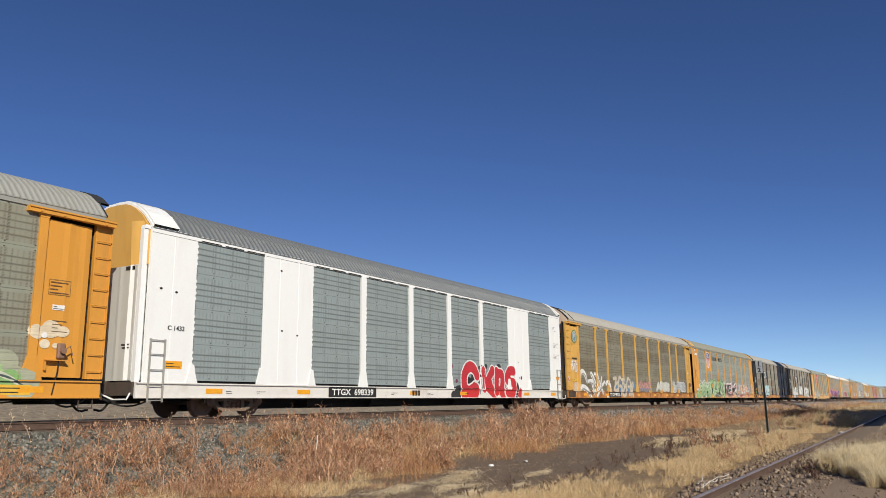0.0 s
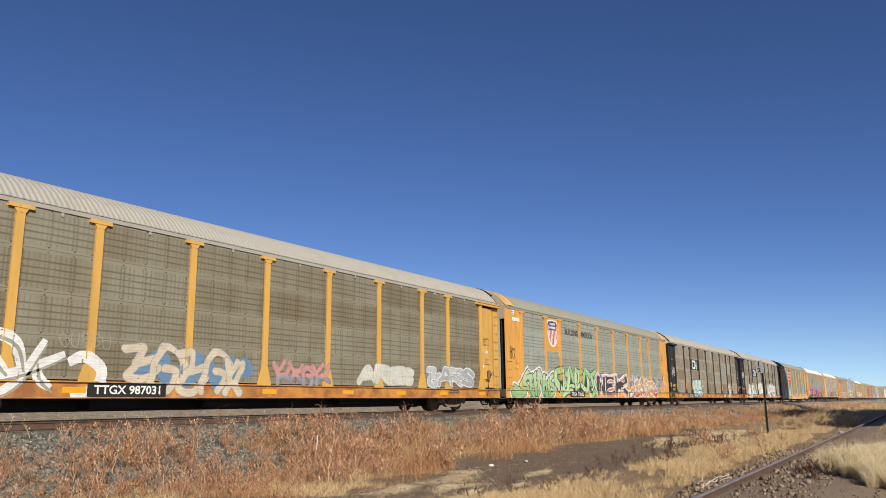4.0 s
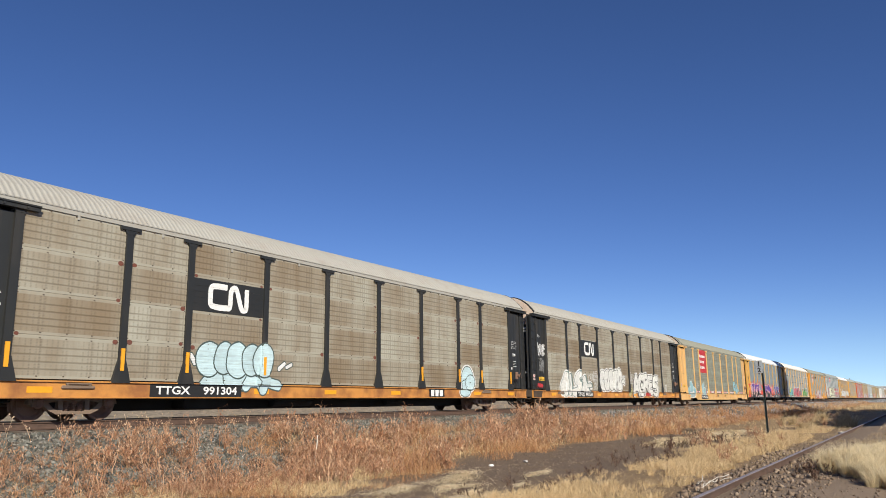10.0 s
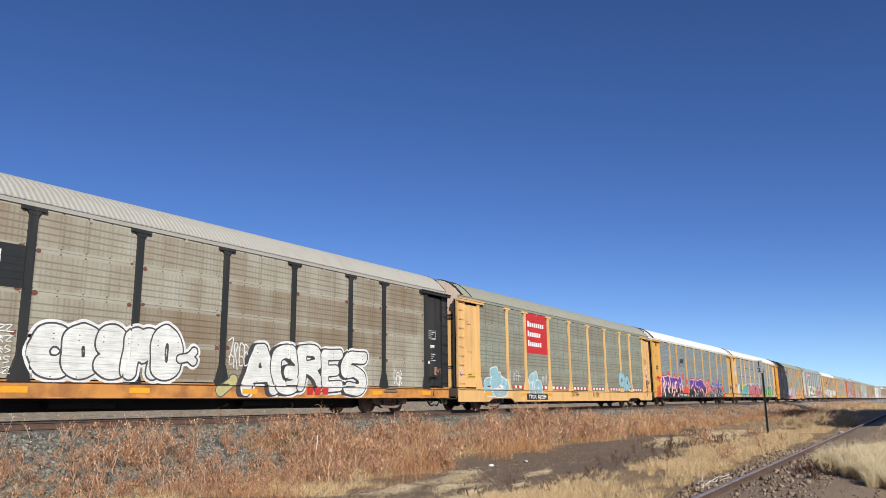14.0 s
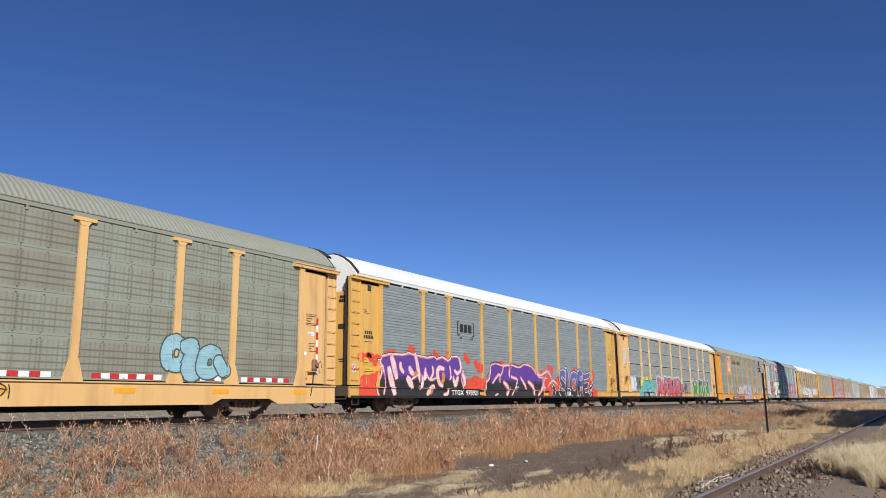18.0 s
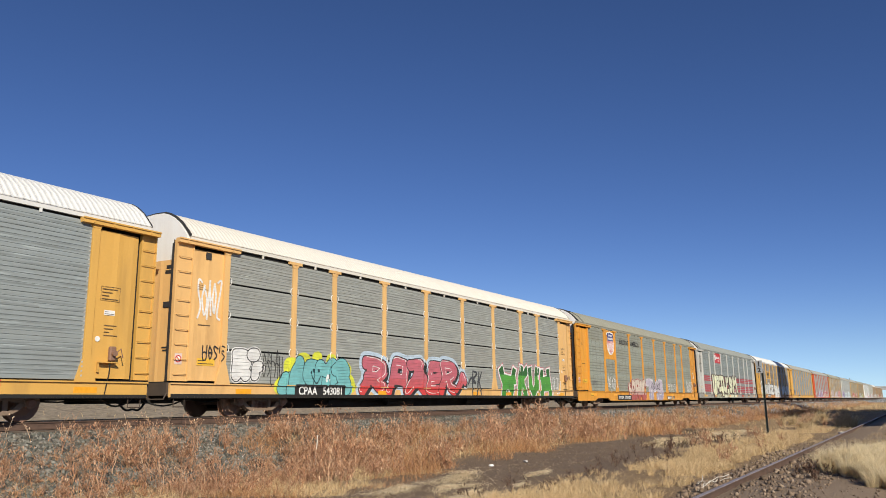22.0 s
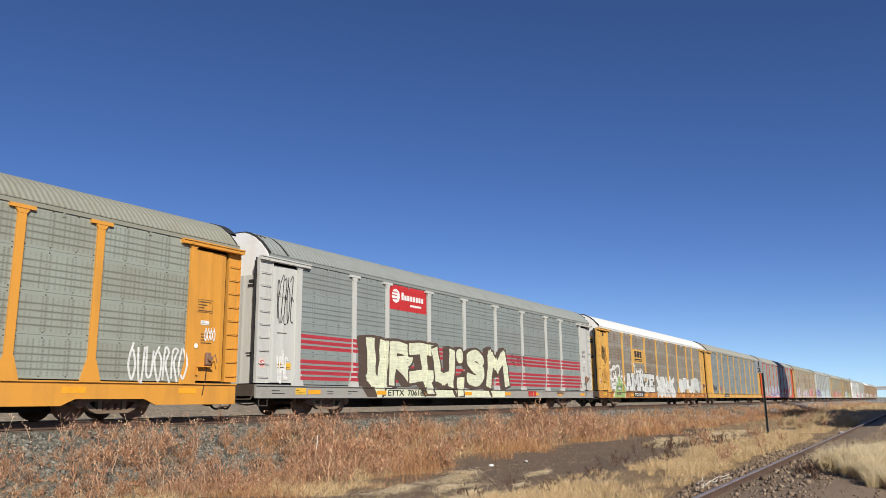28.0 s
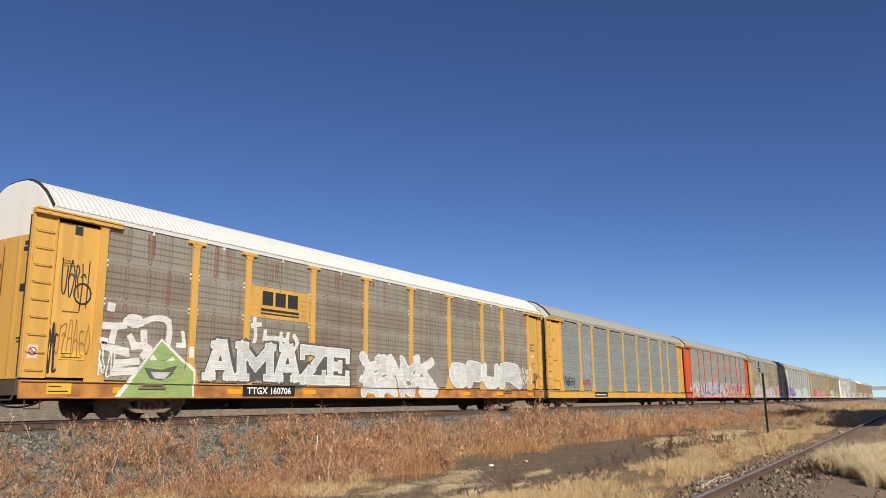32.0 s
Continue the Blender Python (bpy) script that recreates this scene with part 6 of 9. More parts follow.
    a.fat([("A", 17.4, 18.6, 1.0, 1.7), ("R", 18.4, 19.5, 1.0, 1.75), ("E", 19.4, 20.4, 1.0, 1.7), ("S", 20.2, 21.0, 1.0, 1.7)], spray((0.60, 0.60, 0.55)), spray((0.42, 0.41, 0.36)), 0.02, w=0.26, seed=9)
    a.done()
    a = Art(car, cfg, "graffiti", "white outlined letters, worn")
    a.fat([("hook", 21.9, 23.0, 1.0, 1.8), ("A", 22.8, 23.9, 1.0, 1.75), ("R", 23.7, 24.8, 1.0, 1.8), ("S", 24.7, 25.8, 1.0, 1.75)], {0: spray((0.52, 0.53, 0.52)), 1: spray((0.40, 0.41, 0.42))}, W_, 0.035, spray((0.26, 0.33, 0.42)), 0.03, w=0.2, seed=10, wob=0.05)
    a.scribble(local(22.0), local(25.8), 1.05, 1.7, spray((0.2, 0.27, 0.36)), 4.5, 7, 11, 0.025)
    a.done()
    a = Art(car, cfg, "graffiti", "white sprayed tag")
    a.scribble(local(1.1), local(1.9), 2.05, 2.65, W_, 3, 5, 4, 0.07)
    a.cloud(local(1.3), local(1.9), 1.05, 1.25, spray((0.66, 0.5, 0.35)), 1, 5, 2, (0.15, 0.3))
    a.done()
    number(car, cfg, "TTGX 987031", 7.2, 9.1)
    a = Art(car, cfg, "stencil")
    for i in range(9):
        a.bar(local(1.3) + i * 0.078, local(1.3) + i * 0.078 + 0.055, 2.72, 2.83, INK, 1)
    a.done()


def washers(car, cfg):
    """Pale washers beside the posts."""
    a = Art(car, cfg, "washers", "pale washers beside the posts")
    for p in POSTS:
        for i in range(4):
            for dz in (0.06, 0.9):
                for k in (-0.15, 0.15):
                    if abs(p + k) < 12.2 and 0.96 + 0.965 * i + dz > 2.0:
                        a.disc(p + k, 0.96 + 0.965 * i + dz, 0.03, CHALK, 1, 8)
    tagged(a.done(), kind="stuff")


def car_d(car, cfg):
    owner_mark(car, cfg, 18.55, 19.4, 0.6, 0.85, PLATE_K, CHALK)
    shield(car, cfg, 5.35, 6.75, 3.26, 4.79, 5.15, 6.93, 3.0)
    a = Art(car, cfg, "slogan", "black painted lettering on the panels")
    a.text("BUILDING", local(7.85), local(9.78), 4.06, 4.42, INK, 1)
    a.text("AMERICA", local(10.19), local(12.05), 4.06, 4.42, INK, 1)
    a.done()
    a = Art(car, cfg, "graffiti", "green wildstyle graffiti with black and white edges")
    lime = [(0.8, spray((0.26, 0.46, 0.20))), (1.1, spray((0.33, 0.52, 0.26))), (1.45, spray((0.41, 0.58, 0.33))), (99, spray((0.50, 0.64, 0.41)))]
    ink = spray((0.035, 0.05, 0.045))
    a.fat([("~0,.25 .4,.08 .8,.15 1,.35/~.05,.05 .5,.0 1,.1/~.2,.5 .5,.4 .95,.5", 0.78, 2.5, 0.55, 1.5, 0.3), (".15,.45 .75,1/.45,.7 .85,.7/~.35,.5 .6,.4 .75,.2 .95,0/~.5,.75 .8,.95 1,.85", 1.5, 3.2, 0.6, 1.9), (".0,.85 .6,1/~.6,.95 .3,.55 .9,.5/~.3,.5 .25,.2 .8,.0", 2.7, 3.7, 0.6, 1.8),
           (".1,.9 .5,1/~.4,.9 .2,.5 .8,.55/~.25,.5 .3,.1 .9,.1", 3.3, 4.15, 0.58, 1.9), ("~0,0 .3,.6 .25,1 .7,.8/~.7,.8 .75,.4 1,.0", 3.75, 4.75, 0.6, 1.98), ("~0,.0 .2,.6 .6,.95/.6,.95 .8,.0", 4.4, 5.1, 0.6, 1.85), ("~.0,.0 .3,.7 .8,.9/~.3,.5 .8,.4 .7,.0", 4.85, 5.55, 0.58, 1.72), ("~.9,1 .2,.85 .3,.55 .9,.4 .7,.05 .1,.0", 5.3, 6.1, 0.58, 1.8)], lime, ink, 0.05, W_, 0.1, 0.25, True, seed=21, wob=0.05)
    a.done()
    a = Art(car, cfg, "graffiti", "green flame-shaped graffiti with black edges")
    lime = [(0.8, spray((0.22, 0.48, 0.20))), (1.15, spray((0.32, 0.58, 0.27))), (1.5, spray((0.47, 0.66, 0.37))), (99, spray((0.56, 0.70, 0.44)))]
    a.mist([(9.0, 1.75, 0.2), (8.95, 1.5, 0.2), (11.9, 1.85, 0.18)], spray((0.55, 0.50, 0.22)), 0.1)
    a.mist([(6.9, 1.1, 0.4), (7.2, 0.8, 0.25), (8.4, 1.3, 0.5), (10.0, 1.0, 0.4), (11.5, 0.85, 0.35), (10.6, 1.4, 0.3)], ink, 0.2)
    leaf = [lime[1][1], lime[2][1], lime[3][1]]
    for k, (pts, w) in enumerate(((((7.35, 2.1), (6.7, 2.0), (6.15, 1.95)), 0.34), (((6.3, 2.0), (6.25, 1.5), (6.6, 1.2), (7.3, 0.6)), 0.46), (((7.1, 0.75), (7.3, 1.4), (7.35, 2.1)), 0.34), (((7.3, 1.9), (7.6, 1.3), (8.1, 1.0)), 0.4), (((7.1, 0.62), (7.8, 0.9), (8.6, 0.95)), 0.34),
                                  (((7.9, 0.95), (8.1, 1.6), (8.3, 2.3)), 0.4), (((8.3, 2.25), (8.7, 1.6), (9.2, 0.95)), 0.36), (((8.1, 1.2), (8.6, 1.2), (9.0, 1.15)), 0.2), (((9.2, 2.2), (9.1, 1.5), (9.3, 1.1)), 0.42), (((9.2, 2.15), (9.6, 1.95), (10.05, 2.1)), 0.3), (((9.6, 1.95), (9.5, 1.4), (9.2, 1.2)), 0.3),
                                  (((9.3, 1.1), (9.8, 1.25), (10.3, 0.9)), 0.26), (((10.2, 1.1), (10.3, 1.6), (10.75, 2.3)), 0.38), (((10.3, 1.15), (10.7, 0.95), (11.1, 1.2)), 0.3), (((10.9, 2.2), (11.05, 1.5), (11.0, 1.0)), 0.38), (((10.9, 2.1), (11.5, 1.8), (12.35, 2.15)), 0.36), (((11.6, 1.8), (11.9, 1.3), (12.1, 0.75)), 0.38),
                                  (((11.1, 1.0), (11.3, 0.65), (11.7, 0.75), (11.6, 1.1)), 0.28), (((11.6, 0.6), (12.0, 0.85), (12.5, 1.1)), 0.34), (((12.0, 1.6), (12.3, 1.1), (12.45, 0.62)), 0.3))):
        a.wedge(pts, w + 0.14, ink, 1 + 0.12 * k)
        a.wedge(pts, w, leaf[k % 3], 1.06 + 0.12 * k)
    a.disc(local(7.85), 1.85, 0.16, spray((0.45, 0.62, 0.35)), 4, 14, 1.6)
    a.done()
    a = Art(car, cfg, "graffiti", "black and pink block graffiti with white edges")
    chars = [(0.72, spray((0.50, 0.24, 0.19))), (0.86, spray((0.20, 0.12, 0.10))), (99, spray((0.045, 0.042, 0.045)))]
    blush = [(1.0, spray((0.60, 0.36, 0.31))), (1.4, spray((0.50, 0.62, 0.45))), (99, spray((0.66, 0.50, 0.46)))]
    a.mist([(12.9 + 0.36 * i, 1.85, 0.22) for i in range(15)], spray((0.20, 0.17, 0.21)), 0.05)
    a.fat([("N", 12.5, 14.0, 0.6, 1.85), ("E", 14.05, 15.6, 0.6, 1.85), ("K", 15.75, 18.25, 0.6, 1.95)], chars, blush, 0.10, W_, 0.07, 0.42, True, seed=2)
    for pts in (((13.05, 1.8), (13.2, 1.3), (13.15, 0.7)), ((14.0, 1.8), (13.95, 1.2), (14.0, 0.6)), ((15.7, 1.95), (15.65, 1.2), (15.7, 0.6)), ((16.6, 1.6), (17.4, 1.9), (17.7, 1.6)), ((16.9, 1.0), (17.6, 1.25), (18.3, 1.3))):
        a.wedge(pts, 0.13, W_, 4.2)
    hot = spray((0.52, 0.20, 0.19))
    for pts, w in (((((14.35, 1.52), (15.0, 1.58), (15.6, 1.55))), 0.26), ((((14.3, 0.98), (15.0, 1.05), (15.65, 1.1))), 0.28), (((16.75, 1.72), (17.2, 1.68), (17.6, 1.55)), 0.22), (((17.0, 1.2), (17.3, 0.95), (17.9, 0.72)), 0.2)):
        a.wedge(pts, w, W_, 4.3)
        a.wedge([(p + 0.05, q) for p, q in pts], w * 0.5, hot, 4.5)
    for pts in (((15.5, 1.5), (15.65, 1.2), (15.6, 0.75)), ((12.75, 1.7), (12.7, 1.2), (12.85, 0.7)), ((15.0, 0.75), (15.6, 0.8), (16.2, 0.72))):
        a.wedge(pts, 0.14, hot, 4.4)
    a.done()
    a = Art(car, cfg, "graffiti", "pale orange, red and white graffiti")
    a.mist([(18.9 + 0.34 * i, 1.45 + 0.3 * math.sin(i * 1.3), 0.3) for i in range(22)], spray((0.24, 0.21, 0.27)), 0.05)
    a.cloud(local(18.6), local(26.6), 1.4, 2.1, spray((0.66, 0.64, 0.66)), 0.95, 46, 7, (0.03, 0.09))
    embers = [(0.85, spray((0.48, 0.09, 0.08))), (1.1, spray((0.55, 0.22, 0.15))), (99, spray((0.62, 0.34, 0.17)))]
    pale = spray((0.78, 0.76, 0.74))
    a.fat([("~0,.3 .5,.5 1,.9/~.4,.45 .6,.2 1,.0", 18.7, 20.2, 0.58, 1.65), ("hook", 19.8, 21.3, 0.58, 1.75), ("prong", 21.0, 22.2, 0.58, 1.75), ("arch", 21.9, 23.2, 0.58, 1.8), ("R", 22.9, 24.4, 0.58, 1.7), ("hook", 23.9, 25.2, 0.58, 1.5)], embers, pale, 0.05, pale, 0.04, 0.26, seed=23, wob=0.06)
    for i in range(9):
        s0 = 19.3 + 0.62 * i
        a.wedge(((s0, 1.5 - 0.3 * (i % 2)), (s0 + 0.25, 1.15), (s0 + 0.1, 0.75)), 0.09, pale, 4.6 + 0.02 * i)
        a.wedge(((s0 + 0.15, 1.4 - 0.2 * (i % 3)), (s0 + 0.4, 1.25), (s0 + 0.3, 1.0)), 0.07, spray((0.20, 0.24, 0.22)), 4.9 + 0.02 * i)
    a.scribble(local(18.9), local(20.0), 1.6, 1.9, W_, 6, 5, 4, 0.05)
    a.scribble(local(24.6), local(26.2), 1.1, 1.8, W_, 6, 5, 3, 0.05)
    a.done()
    washers(car, cfg)
    number(car, cfg, "TTGX  715602", 8.35, 10.25, 0.6, 0.86)
    notice(car, cfg, 1.05, 4.6, 0.26, 0.22, CHALK, "white_label", 2)
    notice(car, cfg, 1.08, 4.30, 0.82, 0.18, CHALK, "white_label", 1, spray((0.7, 0.7, 0.65)))
    notice(car, cfg, 1.35, 2.15, 0.38, 0.24, None, "stencil", 3, SIGN_RED)
    notice(car, cfg, 1.25, 1.9, 0.45, 0.16, LABEL_Y, "yellow_placard", 2)
    notice(car, cfg, 26.6, 3.3, 0.5, 0.5, None, "stencil", 5, INK, True)
    notice(car, cfg, 26.55, 2.62, 0.3, 0.22, LABEL_Y, "yellow_placard", 2)
    notice(car, cfg, 26.55, 2.25, 0.35, 0.3, None, "stencil", 3, SIGN_RED)
    notice(car, cfg, 27.35, 1.45, 0.2, 0.22, CHALK, "white_label", 1, SIGN_RED)
    a = Art(car, cfg, "graffiti", "thin black and white tags")
    a.scribble(local(0.8), local(1.4), 2.4, 3.1, K_, 3, 3, 8, 0.025)
    a.scribble(local(26.3), local(26.75), 1.75, 2.2, K_, 3, 3, 9, 0.03)
    a.scribble(local(26.8), local(27.1), 1.1, 2.1, W_, 3, 2, 10, 0.06)
    a.done()


def black_plate(car, cfg, s0, s1, z0, z1):
    """A black board with one winding white band."""
    a = Art(car, cfg, "emblem", "black board with a winding white band")
    a.bar(local(s0), local(s1), z0, z1, cfg["body"], 1)
    x, zc = local((s0 + s1) / 2), (z0 + z1) / 2
    k = 0.30
    def bow(x0, pts):
        a.stroke(catmull([(x0 + u, zc + v * k) for u, v in pts], 4), 0.17, CHALK, 2)
    bow(x - 0.41, ((0.3, 1), (-0.1, 1), (-0.3, 0.8), (-0.32, 0), (-0.3, -0.8), (-0.1, -1), (0.3, -1), (0.42, -0.8), (0.44, 0.6), (0.52, 0.98), (0.66, 0.9), (0.86, -0.85), (1.0, -0.98), (1.06, -0.7), (1.06, 1.1)))
    a.done()


def orange_tabs(car, cfg):
    for x in POSTS:
        if abs(x) > 2:
            def tab(bm):
                box(bm, -0.05, 0.05, Y0 - 0.085, Y0 - 0.05, 1.2, 1.75)
            shared("post_tab", tab, "reflector_strip", REFLECT, car, (x, 0, 0))


def rust_spots(car, cfg, seed):
    """Red rust beside the posts at the sheet joints."""
    rnd = random.Random(seed)
    a = Art(car, cfg, "rust", "red rust at the sheet joints")
    m = spray((0.16, 0.05, 0.03))
    for p in POSTS:
        for i in (1, 2, 3):
            for k in (-0.2, 0.2):
                if abs(p + k) < 12.1 and rnd.random() < 0.6:
                    a.disc(p + k, 0.98 + 0.965 * i + rnd.uniform(-0.05, 0.05), rnd.uniform(0.03, 0.07), m, 0.3, 9, 1.3)
    tagged(a.done(), kind="stuff")


def car_e(car, cfg):
    dark_end(car, cfg)
    owner_mark(car, cfg, 19.3, 20.3, 0.6, 0.85, PLATE_K, CHALK), sill_gear(car, cfg, 3.5), sill_gear(car, cfg, 23.6)
    rust_spots(car, cfg, 3)
    door_marks(car, cfg, True, 4), brake_gear(car, cfg), orange_tabs(car, cfg)
    black_plate(car, cfg, 7.15, 9.85, 2.93, 3.85)
    a = Art(car, cfg, "graffiti", "pale blue bubble graffiti with dark outlines")
    icy = {0: ICE, 1: spray((0.50, 0.66, 0.70))}
    a.fat([("A", 7.5, 8.7, 0.72, 1.35), ("R", 8.4, 9.3, 0.75, 1.3), ("A", 9.1, 10.0, 0.72, 1.35), ("~0,1 .4,.5 .9,.3/~.3,.5 .2,.0", 9.6, 10.8, 0.62, 1.45)], icy, DARKG, 0.04, w=0.3, seed=3)
    a.fat([("O", 7.4, 8.25, 1.15, 2.1), ("O", 8.05, 8.75, 1.2, 2.1), ("O", 8.5, 9.3, 1.1, 2.12), ("O", 9.1, 9.8, 1.2, 2.12), ("O", 9.55, 10.35, 1.15, 2.15)], icy, DARKG, 0.045, None, w=0.46, seed=4, level=2.0)
    a.fat([("~0,1 .6,.2", 7.1, 7.5, 1.35, 1.75, 0.12), ("~0,0 1,1", 10.55, 10.9, 1.35, 1.62, 0.13), ("~0,0 1,1", 10.9, 11.2, 1.4, 1.6, 0.11)], W_, DARKG, 0.03, seed=5)
    a.done()
    a = Art(car, cfg, "graffiti", "pale blue bubble graffiti")
    a.fat([("arch", 21.8, 22.8, 1.1, 1.85), ("S", 21.75, 22.6, 0.6, 1.3), ("O", 22.2, 22.95, 0.85, 1.5)], icy, DARKG, 0.04, W_, 0.06, 0.3, seed=6)
    a.done()
    a = Art(car, cfg, "graffiti", "white and green tags")
    a.scribble(local(1.1), local(1.95), 2.3, 2.95, W_, 3, 5, 33, 0.04)
    a.scribble(local(0.95), local(1.95), 1.1, 1.3, spray((0.45, 0.6, 0.2)), 3, 6, 34, 0.03)
    a.done()
    number(car, cfg, "TTGX    991304", 6.1, 8.9)


def car_f(car, cfg):
    dark_end(car, cfg)
    owner_mark(car, cfg, 19.35, 20.5, 0.64, 0.86, None, SIGN_RED), sill_gear(car, cfg, 3.5), sill_gear(car, cfg, 23.6)
    rust_spots(car, cfg, 4)
    door_marks(car, cfg, True, 5), brake_gear(car, cfg)
    black_plate(car, cfg, 7.15, 10.0, 2.95, 3.93)
    a = Art(car, cfg, "graffiti", "large white letters with grey-green shading")
    bone = spray((0.72, 0.72, 0.69))
    moss = spray((0.15, 0.21, 0.20))
    a.fat([("~0,.2 .3,.65 .6,1/~.55,.95 .7,.4 .5,.0/~.3,.45 .6,.5", 3.95, 5.4, 0.6, 1.95, 0.5), ("~.3,1 .5,.5 .1,.0", 5.0, 5.9, 0.62, 1.85, 0.42), ("~.95,1 .4,.75 .9,.45 .7,.1 .0,.05", 5.6, 7.1, 0.62, 2.05, 0.42), ("~.0,.0 .3,.6 .45,1/~.45,1 .75,.5 1,.0/~.25,.3 .8,.3", 6.9, 8.3, 0.62, 1.85, 0.42), ("~0,.5 1,.5", 8.0, 8.75, 1.1, 1.35, 0.22)],
          bone, moss, 0.035, W_, 0.1, seed=41, wob=0.04, shadow=(0.14, 0.03, moss))
    a.done()
    a = Art(car, cfg, "graffiti", "white bubble letters with black outlines")
    grain = spray((0.73, 0.73, 0.70))
    a.fat([("C", 10.1, 11.3, 0.98, 2.2, 0.5), ("O", 10.9, 12.0, 1.0, 2.3, 0.5), ("S", 11.75, 12.75, 0.98, 2.3, 0.46), ("~0,0 .1,.9 .4,1 .5,.5/~.5,.5 .6,1 .95,.9 1,0", 12.5, 13.7, 1.0, 2.28, 0.42), ("O", 13.35, 14.35, 0.98, 2.42, 0.44), ("~.0,.3 .6,.5 1,.9/.6,.5 1,.2", 14.2, 14.85, 1.35, 1.95, 0.2)], grain, spray((0.06, 0.06, 0.06)), 0.045, W_, 0.07, seed=42)
    a.done()
    a = Art(car, cfg, "graffiti", "white block letters with black outlines")
    a.fat([("A", 16.5, 18.1, 0.6, 2.15, 0.42), ("G", 17.75, 19.1, 0.66, 2.2, 0.42), ("~0,0 .1,.6 0,1/~0,1 .7,1 .8,.65 .1,.5/~.3,.5 .7,.3 .9,.0", 18.9, 20.3, 0.75, 2.2, 0.36), ("E", 20.1, 21.2, 0.75, 2.15, 0.34), ("~1,1 .3,.95 .1,.5 .5,.55 .9,.35 .8,.0 .2,.0", 21.0, 22.6, 0.66, 2.15, 0.4)], grain, spray((0.05, 0.05, 0.05)), 0.045, W_, 0.07, seed=43, shadow=(-0.14, -0.02, spray((0.05, 0.05, 0.05))))
    a.fat([("~0,0 1,1", 15.6, 16.4, 0.6, 1.2, 0.3)], spray((0.5, 0.45, 0.2)), DARKG, 0.03, seed=9)
    a.done()
    a = Art(car, cfg, "graffiti", "small white tags")
    a.scribble(local(8.2), local(9.2), 1.5, 1.9, W_, 5, 5, 44, 0.03)
    for i in range(5):
        a.scribble(local(9.0), local(9.75), 1.05 + 0.23 * i, 1.2 + 0.23 * i, W_, 5, 4, 45 + i, 0.025)
    a.scribble(local(16.0), local(16.8), 1.4, 2.2, W_, 5, 4, 52, 0.035)
    a.scribble(local(1.2), local(2.05), 2.7, 3.4, W_, 3, 6, 53, 0.05)
    a.scribble(local(1.3), local(1.9), 1.9, 2.5, spray((0.3, 0.3, 0.3)), 3, 6, 54, 0.03)
    a.scribble(local(24.2), local(24.8), 1.0, 1.6, W_, 3, 3, 55, 0.04)
    a.cloud(local(0.95), local(1.5), 1.12, 1.2, SCARLET, 1, 5, 3, (0.07, 0.13))
    a.done()
    number(car, cfg, "TTGX  993531", 6.45, 8.7)


def car_g(car, cfg):
    door_marks(car, cfg, seed=6), brake_gear(car, cfg)
    a = Art(car, cfg, "sign_panel", "red sign panel with three rows of white bars")
    a.bar(local(7.13), local(9.79), 2.78, 4.85, SIGN_RED, 1)
    for z, n, w in ((4.15, 8, 2.05), (3.65, 7, 1.6), (3.15, 7, 1.7)):
        for i in range(n):
            x = local(7.4) + w * i / n
            a.bar(x, x + w / n * 0.74, z, z + (0.3 if i == 0 else 0.22), CHALK, 2)
    a.done()
    a = Art(car, cfg, "reflective_tape", "red and white reflective tape")
    for i in range(96):
        x = -12.1 + i * 0.253
        if all(abs(x + 0.12 - p) > 0.4 for p in POSTS):
            a.bar(x, x + 0.25, 1.0, 1.13, SIGN_RED if i % 2 else CHALK, 1)
    tagged(a.done(), kind="stuff")
    aqua = [(0.92, spray((0.34, 0.44, 0.46))), (99, spray((0.30, 0.50, 0.56)))]
    for signs, rimc in (((("O", 2.6, 3.9, 0.6, 1.45), ("O", 3.4, 5.0, 0.56, 1.5), ("hook", 3.2, 4.4, 1.0, 1.95)), W_), ((("O", 7.35, 8.2, 0.7, 1.75), ("~.2,0 .5,1", 7.9, 8.5, 1.2, 1.85), ("O", 8.05, 8.95, 0.62, 1.45), ("~.5,0 .5,1", 7.4, 7.7, 0.56, 1.3)), W_),
                        ((("O", 21.1, 22.0, 1.2, 2.2), ("hook", 21.7, 22.6, 1.0, 2.15), ("O", 22.3, 23.2, 1.05, 2.0), ("~0,1 .6,.3", 22.9, 23.6, 1.0, 1.7)), DARKG)):
        a = Art(car, cfg, "graffiti", "pale blue bubble graffiti with thin outlines")
        a.fat(list(signs), aqua, rimc, 0.045, w=0.36, seed=61)
        a.done()
    a = Art(car, cfg, "graffiti", "white and black tags")
    a.scribble(local(5.25), local(6.4), 1.4, 1.85, spray((0.55, 0.55, 0.52)), 3, 4, 64, 0.05)
    a.scribble(local(9.0), local(9.6), 1.3, 1.7, W_, 3, 4, 65, 0.03)
    a.scribble(local(12.9), local(14.0), 0.6, 0.85, K_, 3, 5, 66, 0.03)
    a.scribble(local(16.2), local(17.4), 0.6, 0.85, K_, 3, 5, 67, 0.03)
    a.done()
    number(car, cfg, "TTGX  853254", 7.25, 9.4, 0.45, 0.71)
    a = Art(car, cfg, "reflective_tape", "red and white reflective tape")
    for i in range(8):
        a.bar(12.95, 13.05, 1.25 + 0.24 * i, 1.47 + 0.24 * i, SIGN_RED if i % 2 else CHALK, 2)
    tagged(a.done(), kind="stuff")


